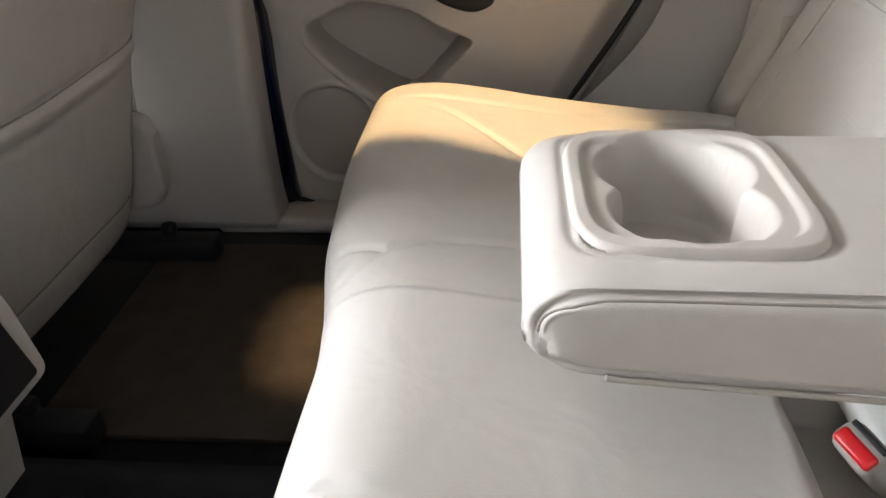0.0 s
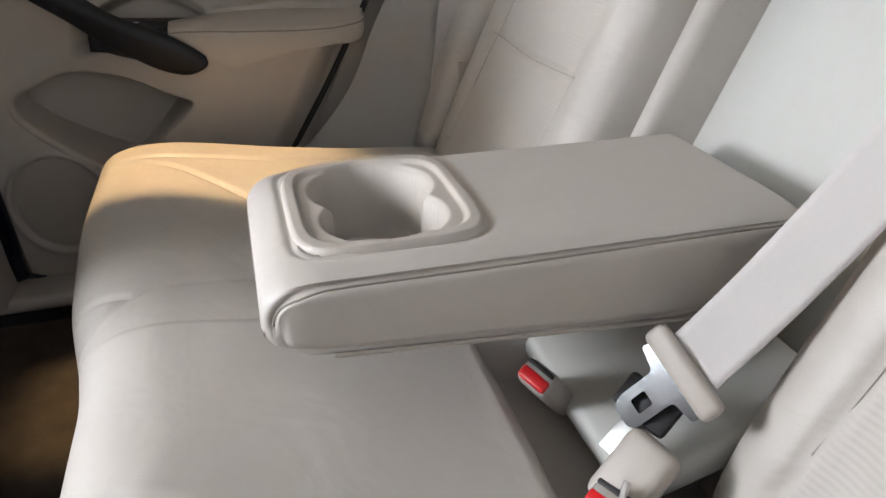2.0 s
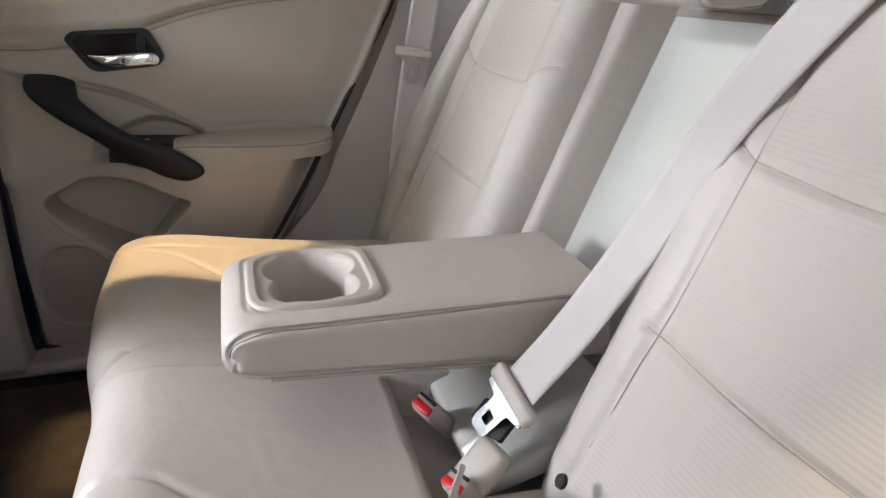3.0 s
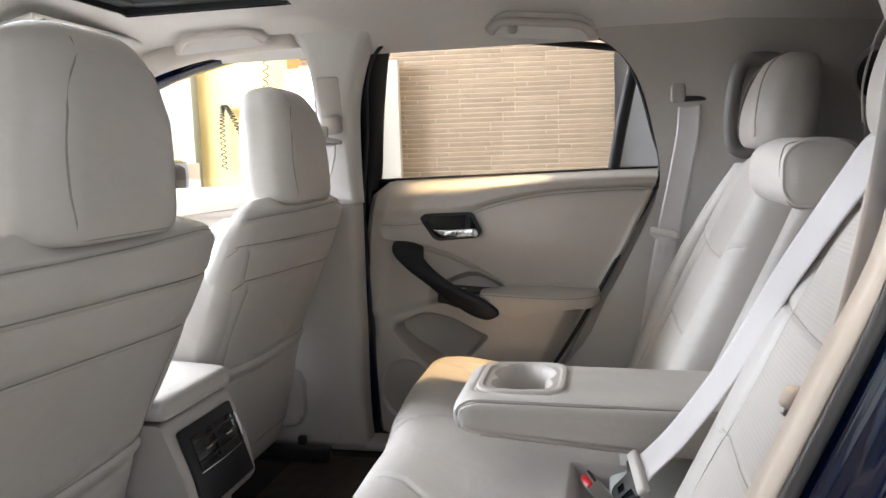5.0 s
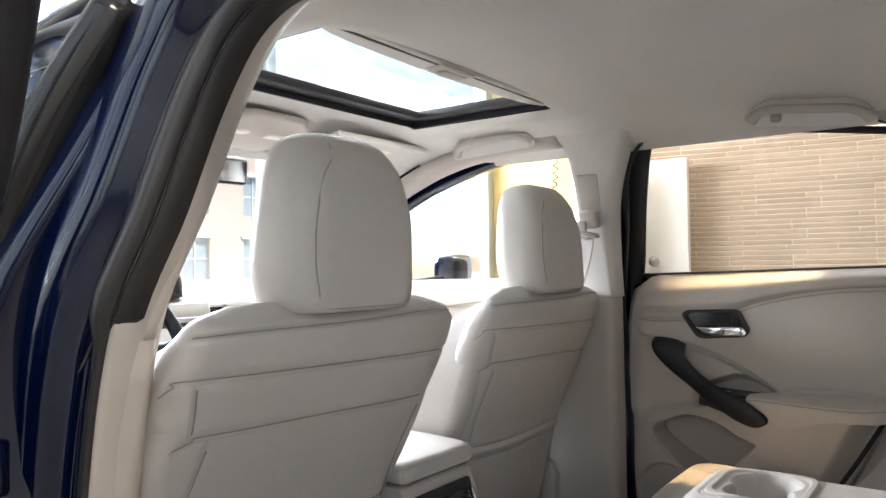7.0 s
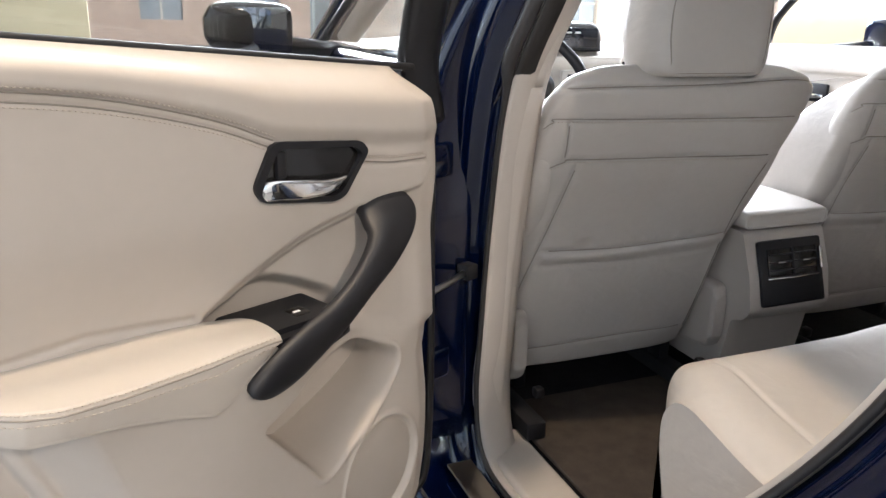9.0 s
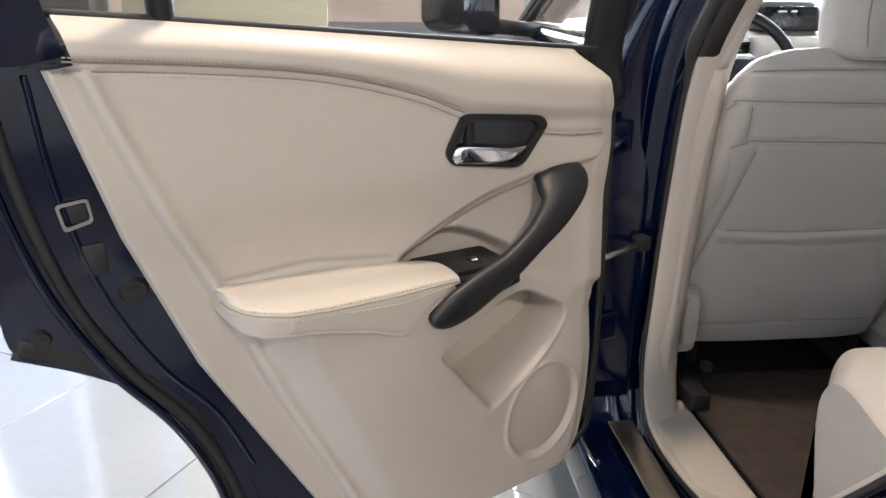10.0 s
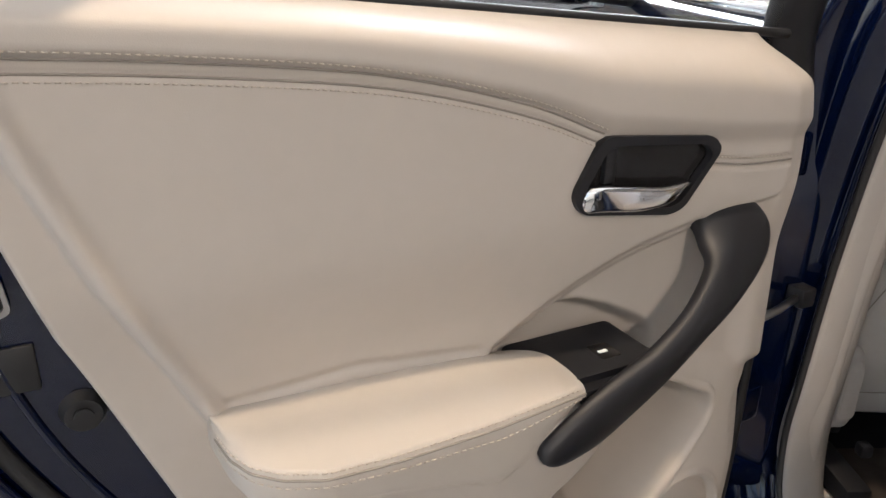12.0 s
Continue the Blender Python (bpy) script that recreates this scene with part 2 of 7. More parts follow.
def smoothstep(a, b, x):
    t = ((x - a) / (b - a)).clip(0, 1)
    return t * t * (3 - 2 * t)


def inside(P, poly):
    """Signed distance to a polygon, positive within it."""
    q = np.asarray(poly, float)
    x, y = P[..., 0], P[..., 1]
    odd = np.zeros(x.shape, bool)
    for (x1, y1), (x2, y2) in zip(q, np.roll(q, -1, 0)):
        odd ^= ((y1 > y) != (y2 > y)) & (x < (x2 - x1) * (y - y1) / (y2 - y1 + 1e-12) + x1)
    d = to_lines(P, [np.vstack([q, q[:1]])])
    return np.where(odd, d, -d)


def plate(outline, thick, holes=(), o=(0, 0, 0), e1=(0, 1, 0), e2=(0, 0, 1), bevel=0.0):
    """A flat plate with holes: the outline in e1, e2 from o, thick along e1 x e2."""
    o, e1, e2 = Vector(o), Vector(e1), Vector(e2)
    en = e1.cross(e2)
    bm = bmesh.new()
    edges = []
    for loop in (outline, *holes):
        vs = [bm.verts.new(o + e1 * a + e2 * b) for a, b in loop]
        edges += [bm.edges.new((vs[i], vs[(i + 1) % len(vs)])) for i in range(len(vs))]
    bmesh.ops.triangle_fill(bm, edges=edges, use_beauty=True, use_dissolve=False)
    ret = bmesh.ops.extrude_face_region(bm, geom=bm.faces[:])
    bmesh.ops.translate(bm, vec=en * thick, verts=[g for g in ret["geom"] if isinstance(g, bmesh.types.BMVert)])
    bmesh.ops.recalc_face_normals(bm, faces=bm.faces)
    return bm


def round_poly(points, r=0.02, seg=5):
    """The polygon with its corners rounded."""
    p = np.asarray(points, float)
    out = []
    for a, b, c in zip(np.roll(p, 1, 0), p, np.roll(p, -1, 0)):
        u, v = a - b, c - b
        lu, lv = np.linalg.norm(u), np.linalg.norm(v)
        k = min(r, lu * 0.45, lv * 0.45)
        s, e = b + u / lu * k, b + v / lv * k
        for t in np.linspace(0, 1, seg):
            out.append((1 - t) ** 2 * s + 2 * t * (1 - t) * b + t * t * e)
    return [tuple(q) for q in out]


def ribbon(name, path, width, across, material, parent=None, label="", thick=0.0016, xf=None):
    """Belt webbing along a path; across: the direction of its width at each point, or one for all."""
    p = np.asarray(path, float)
    w = np.broadcast_to(np.asarray(across, float), p.shape).copy()
    t = np.gradient(p, axis=0)
    t /= np.linalg.norm(t, axis=1)[:, None]
    w -= t * (w * t).sum(1)[:, None]
    w /= np.linalg.norm(w, axis=1)[:, None]
    nn = np.cross(t, w)
    k = 9
    a = np.linspace(-1, 1, k)
    bow = (0.002 * (1 - a**2))[None, :, None] * nn[:, None]
    top = p[:, None] + a[None, :, None] * w[:, None] * width / 2 + bow + nn[:, None] * thick / 2
    bot = p[:, None] + a[::-1][None, :, None] * w[:, None] * width / 2 + bow[:, ::-1] - nn[:, None] * thick / 2
    v = np.concatenate([top, bot], 1)
    faces = grid_faces(len(p), 2 * k, True) + [tuple(reversed(range(2 * k))), tuple(range((len(p) - 1) * 2 * k, len(p) * 2 * k))]
    return mesh_part(name, v.reshape(-1, 3), faces, material, parent, label, True, xf)

# ---- showroom ----
WALLPAINT = mat("warm_white_wall_paint", (0.72, 0.68, 0.60), 0.8, var=0.04, scale=1.5)
YELLOW = mat("ochre_wall_paint", (0.54, 0.38, 0.14), 0.75, var=0.05, scale=2)
GREYWALL = mat("grey_wall_paint", (0.26, 0.26, 0.27), 0.8, var=0.05, scale=2)
ALU = mat("aluminium_frame", (0.42, 0.46, 0.46), 0.4, metal=0.7, var=0.05, scale=6)
TILE = mat("polished_white_porcelain", (0.25, 0.247, 0.24), 0.06, var=0.06, scale=2, spec=0.8, coat=1.0)
GROUT = mat("grey_grout", (0.22, 0.21, 0.20), 0.9, var=0.1, scale=30)
MORTAR = mat("pale_mortar", (0.80, 0.68, 0.52), 0.9, var=0.06, scale=30)
SLAB = mat("white_panel_paint", (0.80, 0.76, 0.68), 0.45, var=0.03, scale=3)
CEIL = mat("white_ceiling", (0.8, 0.8, 0.78), 0.9, var=0.03, scale=2)
DARKTRIM = mat("dark_skirting", (0.10, 0.085, 0.075), 0.5, var=0.1, scale=5)


def brick_mat():
    m = mat("tan_ledger_brick", (0.50, 0.375, 0.262), 0.8, var=0.10, scale=14, bump=0.3, bscale=120)
    n, l = m.node_tree.nodes, m.node_tree.links
    info, hue, ramp = n.new("ShaderNodeObjectInfo"), n.new("ShaderNodeHueSaturation"), n.new("ShaderNodeMapRange")
    ramp.inputs[3].default_value, ramp.inputs[4].default_value = 0.88, 1.10
    l.new(info.outputs["Random"], ramp.inputs[0])
    l.new(ramp.outputs[0], hue.inputs["Value"])
    src = [x for x in n if x.type == "VALTORGB"][0]
    l.new(src.outputs["Color"], hue.inputs["Color"])
    l.new(hue.outputs["Color"], n["Principled BSDF"].inputs["Base Color"])
    return m


BRICK = brick_mat()
floor = part("floor", bm_box((60, 60, 0.04), (0, 10, -0.026), 0), GROUT, label="polished white tile showroom floor", smooth=False)
tagged(floor, category="floor", kind="structure")
ceiling = part("ceiling", bm_box((6.6, 9.0, 0.12), (0.1, -1.1, 3.36), 0), CEIL, label="plain white showroom ceiling", smooth=False)
tagged(ceiling, category="ceiling", kind="structure")
wall_back = part("wall_back", bm_box((6.6, 0.2, 3.3), (0.1, -5.5, 1.65), 0), WALLPAINT, label="plain warm white painted wall", smooth=False)
tagged(wall_back, category="wall", kind="structure")

# the brick wall beside the car, with the grey wall beyond its end
WALL_TURN = Matrix.Rotation(radians(8), 4, "Z")
WALL_AT = Matrix.Translation((3.04, -0.75, 0)) @ WALL_TURN
wall_right = part("wall_right", bm_box((0.2, 2.2, 3.3), (0.115, 1.1, 1.65), 0), MORTAR, label="tan ledger brick wall with pale mortar joints", smooth=False, xf=WALL_AT)
tagged(wall_right, category="wall", kind="structure")
wall_grey = part("wall_grey", bm_box((0.2, 4.8, 3.3), (0.16, -2.4, 1.65), 0), GREYWALL, label="plain grey painted wall", smooth=False, xf=WALL_AT)
tagged(wall_grey, category="wall", kind="structure")
wall_yellow = part("wall_yellow", bm_box((0.2, 0.56, 3.3), (2.72, 1.28, 1.65), 0), YELLOW, label="ochre yellow painted wall", smooth=False)
tagged(wall_yellow, category="wall", kind="structure")

slab = thing("panel_door", "white painted door leaf standing open beside the brick wall", "door")
part("leaf", bm_box((0.045, 0.62, 1.72), (2.80, 0.73, 0.86), 0.004), SLAB, slab)
bm = bmesh.new()
bmesh.ops.create_uvsphere(bm, u_segments=20, v_segments=12, radius=0.03)
bm.transform(Matrix.Translation((2.745, 0.60, 1.16)))
part("knob", bm, STEEL, slab, "round steel knob")
tube("knob_stem", [(2.78, 0.60, 1.16), (2.74, 0.60, 1.16)], 0.012, STEEL, slab)

white_board = part("wall_board", bm_box((0.03, 0.32, 1.68), (2.62, 0.85, 0.84), 0.004), SLAB, label="plain white board standing beside the ochre wall")
tagged(white_board, category="board")

# glazed front and side: posts, rails, panes
def glazed(name, o, along, length, posts, rails, label):
    g = thing(name, label, "window", kind="structure")
    a = Vector(along)
    side = Vector((-a.y, a.x, 0))
    turn = Matrix((a, side, (0, 0, 1))).transposed()
    for s in posts:
        part("post", bm_box((0.09, 0.14, 3.3), Vector(o) + a * s + Vector((0, 0, 1.65)), 0.004, turn=turn), ALU, g)
    for z in rails:
        part("rail", bm_box((length, 0.10, 0.07), Vector(o) + a * (length / 2) + Vector((0, 0, z)), 0.004, turn=turn), ALU, g)
    pane = part("pane", bm_box((length, 0.003, 3.2), Vector(o) + a * (length / 2) + Vector((0, 0, 1.65)), 0, turn=turn), CLEAR, g, smooth=False)
    pane.visible_shadow = False
    return g


glazed("window_front", (-2.95, 3.45, 0), (1, 0, 0), 5.5, (0.0, 1.05, 2.6, 5.45), (0.12, 3.2), "tall glazed shopfront in aluminium framing")
glazed("window_side", (-3.25, -4.6, 0), (0, 1, 0), 8.0, (0.0, 1.3, 2.6, 3.9, 5.2, 6.5, 7.95), (0.12, 2.2, 3.2), "tall glazed side wall in aluminium framing")
glazed("window_corner", (2.62, 1.56, 0), (-0.02, 1, 0), 1.9, (0.03,), (0.12, 3.2), "glazed return in aluminium framing beside the ochre wall")

# ---- the car: shell ----
car = thing("car", "dark navy sport utility car standing in the showroom", "car")

LIP = mat("dark_brown_seal_lip", (0.014, 0.012, 0.011), 0.6, var=0.1, scale=12)
SEALGREY = mat("dark_seal_rubber", (0.024, 0.022, 0.022), 0.38, var=0.1, scale=12)

# rear door opening on the open side: the edge, from the sill up the centre pillar and round
OPENING = [(-0.802, 0.050, 0.44), (-0.802, 0.042, 0.56), (-0.802, 0.018, 0.80), (-0.806, -0.040, 1.05), (-0.775, -0.092, 1.20), (-0.742, -0.128, 1.335),
           (-0.715, -0.170, 1.420), (-0.700, -0.260, 1.452), (-0.690, -0.50, 1.456), (-0.690, -0.70, 1.440), (-0.700, -0.815, 1.37), (-0.718, -0.880, 1.22),
           (-0.750, -0.864, 1.10), (-0.762, -0.815, 0.98), (-0.762, -0.742, 0.82), (-0.765, -0.665, 0.69), (-0.772, -0.575, 0.565), (-0.785, -0.475, 0.44),
           (-0.795, -0.36, 0.352), (-0.800, -0.20, 0.312), (-0.802, -0.05, 0.305), (-0.802, 0.024, 0.340)]
OPENING_RIGHT = [(-0.760, -0.040, 0.44), (-0.752, -0.005, 0.56), (-0.746, 0.014, 0.80), (-0.738, 0.022, 1.05), (-0.690, 0.015, 1.24), (-0.645, -0.008, 1.38),
                 (-0.620, -0.055, 1.462), (-0.610, -0.20, 1.494), (-0.608, -0.50, 1.490), (-0.620, -0.70, 1.462), (-0.645, -0.825, 1.37), (-0.690, -0.890, 1.22),
                 (-0.715, -0.884, 1.085), (-0.730, -0.838, 0.94), (-0.735, -0.770, 0.81), (-0.740, -0.705, 0.69), (-0.748, -0.620, 0.575), (-0.755, -0.520, 0.475),
                 (-0.772, -0.40, 0.415), (-0.768, -0.25, 0.385), (-0.764, -0.13, 0.392)]
SHUT_EDGE = [(-0.795, -0.03, 0.365), (-0.795, 0.035, 0.42), (-0.795, 0.024, 0.52), (-0.795, -0.010, 1.05), (-0.74, -0.045, 1.24), (-0.69, -0.072, 1.40),
             (-0.665, -0.15, 1.478), (-0.66, -0.30, 1.488), (-0.665, -0.50, 1.480), (-0.675, -0.66, 1.450), (-0.71, -0.745, 1.38), (-0.765, -0.800, 1.22),
             (-0.785, -0.82, 1.10), (-0.785, -0.74, 0.94), (-0.785, -0.66, 0.79), (-0.785, -0.58, 0.65), (-0.785, -0.50, 0.53), (-0.785, -0.42, 0.43), (-0.785, -0.33, 0.37), (-0.79, -0.15, 0.345)]


def closed_spline(points, n):
    p = list(points)
    k = len(p)
    full = spline(p[-3:] + p + p[:3], (k + 5) * n + 1)
    return full[3 * n:(3 + k) * n]


def sweep_opening(name, section, material, label="", sub=6, mirror=False, parent=None, pts=OPENING, flat_rear=False, fade=False, proud=0.0, thin=1.0):
    """Sweeps a closed section round the opening; section in (away from the opening, outboard)."""
    p = closed_spline(pts, sub)
    c = np.array([0, -0.46, 0.92])
    t = np.roll(p, -1, 0) - np.roll(p, 1, 0)
    t /= np.linalg.norm(t, axis=1)[:, None]
    out = np.cross(t, np.array([1.0, 0, 0]))
    out /= np.linalg.norm(out, axis=1)[:, None]
    flip = np.sign(((p - c) * out).sum(1))[:, None]
    out = out * flip
    board = np.array([-1.0, 0, 0])
    s = np.asarray(section, float)
    low = 1 - 0.62 * smoothstep(-0.55, -0.70, p[:, 1]) * smoothstep(1.50, 1.40, p[:, 2]) if flat_rear else np.ones(len(p))
    v = p[:, None] + s[None, :, :1] * out[:, None] + (s[None, :, 1:] * low[:, None, None]) * board
    # the rear run stands a little further into the opening
    v = v - proud * (smoothstep(-0.42, -0.56, p[:, 1]) * smoothstep(1.12, 1.0, p[:, 2]))[:, None, None] * out[:, None]
    if thin < 1:
        f = thin + (1 - thin) * smoothstep(1.03, 1.10, p[:, 2])[:, None, None] * smoothstep(-0.75, -0.60, p[:, 1])[:, None, None]
        v = p[:, None] + (v - p[:, None]) * f
    if fade:
        near = (smoothstep(-0.62, -0.45, p[:, 1]) * smoothstep(1.035, 1.075, p[:, 2]))[:, None, None]
        v = p[:, None] + (v - p[:, None]) * near + (1 - near) * 0.02 * (board + out[:, None])
    k, m = len(p), len(s)
    faces = grid_faces(k, m, True) + [((k - 1) * m + j, (k - 1) * m + (j + 1) % m, (j + 1) % m, j) for j in range(m)]
    v = v.reshape(-1, 3)
    if mirror:
        v = v * [-1, 1, 1]
    ob = mesh_part(name, v, faces, material, parent or car, label)
    bm = bmesh.new()
    bm.from_mesh(ob.data)
    bmesh.ops.recalc_face_normals(bm, faces=bm.faces)
    bm.to_mesh(ob.data)
    bm.free()
    return ob


def arc(cx, cy, r, a0, a1, n=6, ry=None):
    return [(cx + r * math.cos(radians(a)), cy + (ry or r) * math.sin(radians(a))) for a in np.linspace(a0, a1, n)]


for mirror in (False, True):
    if mirror:
        sweep_opening("opening_seal", arc(0.006, 0.0, 0.0055, 0, 330, 10), BLACK, "black rubber door seal", mirror=True, pts=SHUT_EDGE)
    else:
        sweep_opening("opening_trim", [(-0.004, 0.004), (-0.006, -0.004), (-0.002, -0.03), (0.010, -0.060), (0.022, -0.078), (0.03, -0.078), (0.02, -0.05), (0.012, -0.02), (0.010, 0.004)], PLASTIC, "parchment plastic trim round the door opening", proud=0.006)
        sweep_opening("opening_seal", arc(0.008, 0.016, 0.0135, 0, 330, 12), SEALGREY, "dark rubber door seal", thin=0.42)
        sweep_opening("seal_lip", [(-0.0055, 0.006), (-0.0085, -0.004), (-0.0060, -0.030), (-0.0025, -0.031), (-0.0045, -0.004), (-0.003, 0.006)], LIP, "dark brown inner lip of the door seal", fade=True)
    sweep_opening("body_flange", [(0.010, 0.004), (0.020, 0.010), (0.027, 0.011), (0.031, 0.022), (0.034, 0.026), (0.037, 0.044), (0.041, 0.048), (0.046, 0.056), (0.056, 0.060), (0.085, 0.060), (0.110, 0.055), (0.110, 0.03), (0.05, 0.0)], NAVY, "painted body flange", mirror=mirror, flat_rear=True, pts=[(x - 0.085, y, z) for x, y, z in OPENING_RIGHT] if mirror else OPENING)
    # rocker and sill plate
    k = -1 if not mirror else 1
    part("rocker", bm_box((0.16, 2.3, 0.12), (k * 0.885, 0.25, 0.235), 0.03, 4), NAVY, car)
    part("sill_trim", bm_box((0.10, 0.62, 0.030), (0.765, -0.20, 0.340) if mirror else (-0.742, -0.22, 0.306), 0.012, 4), PLASTIC, car, "parchment sill trim")
    part("sill_plate", bm_box((0.052, 0.42, 0.006), (k * 0.862, -0.20, 0.318), 0.002), PLATE, car, "stainless steel sill plate")

# roof lining with the opening of the sun roof
def liner_z(x, y):
    z = 1.548 - 0.075 * np.abs(x / 0.64) ** 3.2 - 0.10 * smoothstep(-0.6, -1.75, y) * 0.9 - 0.085 * smoothstep(0.48, 0.9, y)
    hole = np.maximum(np.abs(x) - 0.40, np.abs(y - 0.235) - 0.215)
    return z - 0.008 * np.exp(-((hole - 0.03) / 0.035) ** 2)


xs = np.unique(np.r_[np.linspace(-0.70, 0.70, 81), -0.40, 0.40, -0.41, 0.41])
ys = np.unique(np.r_[np.linspace(-1.75, 0.86, 120), 0.02, 0.45, 0.01, 0.46])
gx, gy = np.meshgrid(xs, ys, indexing="ij")
gz = liner_z(gx, gy)
fs = []
for i in range(len(xs) - 1):
    for j in range(len(ys) - 1):
        mx, my = (xs[i] + xs[i + 1]) / 2, (ys[j] + ys[j + 1]) / 2
        rear = 0.02 + 0.0 * mx
        if abs(mx) < 0.40 and rear < my < 0.45:
            continue
        a = i * len(ys) + j
        fs.append((a, a + 1, a + len(ys) + 1, a + len(ys)))
mesh_part("headliner", np.stack([gx, gy, gz], -1), fs, LINER, car, "pale grey woven headliner", True)


def frame_box(name, x0, x1, y0, y1, z0, z1, wall, material, label=""):
    outer = [(x0, y0), (x1, y0), (x1, y1), (x0, y1)]
    inner = [(x0 + wall, y0 + wall), (x1 - wall, y0 + wall), (x1 - wall, y1 - wall), (x0 + wall, y1 - wall)]
    return part(name, plate(outer, z1 - z0, [inner], (0, 0, z0), (1, 0, 0), (0, 1, 0)), material, car, label, smooth=False)


frame_box("sunroof_frame", -0.405, 0.405, 0.015, 0.455, 1.532, 1.570, 0.006, SATIN, "black sun roof well")
part("sunroof_front_rail", bm_box((0.80, 0.05, 0.022), (0, 0.425, 1.556), 0.006), SATIN, car, "black sun roof wind deflector")
for k in (-1, 1):
    part("sunroof_side_rail", bm_box((0.045, 0.42, 0.022), (k * 0.375, 0.235, 1.556), 0.006), SATIN, car)
loft("sunshade_edge", [((-0.40, 0.028, 1.542), 0.02, 0.004, 0.004), ((-0.3, 0.034, 1.541), 0.028, 0.007, 0.006), ((0, 0.038, 1.541), 0.032, 0.008, 0.007), ((0.3, 0.034, 1.541), 0.028, 0.007, 0.006), ((0.40, 0.028, 1.542), 0.02, 0.004, 0.004)], LINER, car, "padded edge of the sun shade", (0, 1, 0), (0, 0, 1))
pull = loft("shade_pull", [((-0.085, 0.030, 1.534), 0.022, 0.004, 0.004), ((-0.05, 0.030, 1.532), 0.024, 0.006, 0.005), ((0.0, 0.030, 1.532), 0.024, 0.006, 0.005), ((0.035, 0.030, 1.534), 0.022, 0.004, 0.004)], PLASTIC, car, "recessed pull of the sun shade", (0, 1, 0), (0, 0, 1))
part("shade_pull_recess", bm_box((0.075, 0.024, 0.004), (-0.025, 0.028, 1.5255), 0.0015), BUCKLE, pull)
glassroof = part("sunroof_glass", bm_box((0.86, 0.50, 0.005), (0, 0.235, 1.575), 0), CLEAR, car, smooth=False)
glassroof.visible_shadow = False
# outer roof skin round the sun roof
xs2 = np.unique(np.r_[np.linspace(-0.64, 0.64, 33), -0.43, 0.43])
ys2 = np.unique(np.r_[np.linspace(-1.95, 0.78, 50), -0.015, 0.485])
gx, gy = np.meshgrid(xs2, ys2, indexing="ij")
gz = 1.584 - 0.060 * np.abs(gx / 0.64) ** 3 - 0.13 * smoothstep(-0.6, -1.95, gy) - 0.10 * smoothstep(0.45, 0.85, gy)
fs = []
for i in range(len(xs2) - 1):
    for j in range(len(ys2) - 1):
        mx, my = (xs2[i] + xs2[i + 1]) / 2, (ys2[j] + ys2[j + 1]) / 2
        if abs(mx) < 0.43 and -0.015 < my < 0.485:
            continue
        a = i * len(ys2) + j
        fs.append((a, a + len(ys2), a + len(ys2) + 1, a + 1))
mesh_part("roof_panel", np.stack([gx, gy, gz], -1), fs, NAVY, car, "painted roof panel", True)

# floor pan, tunnel, carpets
part("floor_pan", bm_box((1.52, 3.4, 0.05), (0, -0.25, 0.285), 0.01), DARKCARPET, car, "black carpeted floor")
for k in (-1, 1):
    part("floor_mat", bm_box((0.48, 0.50, 0.012), (k * 0.445, -0.06, 0.318), 0.005), CARPET, car, "taupe carpet floor mat")
loft("tunnel", [((0, -0.62, 0.33), 0.13, 0.06, 0.05), ((0, 0.3, 0.33), 0.13, 0.06, 0.05)], DARKCARPET, car, "", (1, 0, 0), (0, 0, 1))

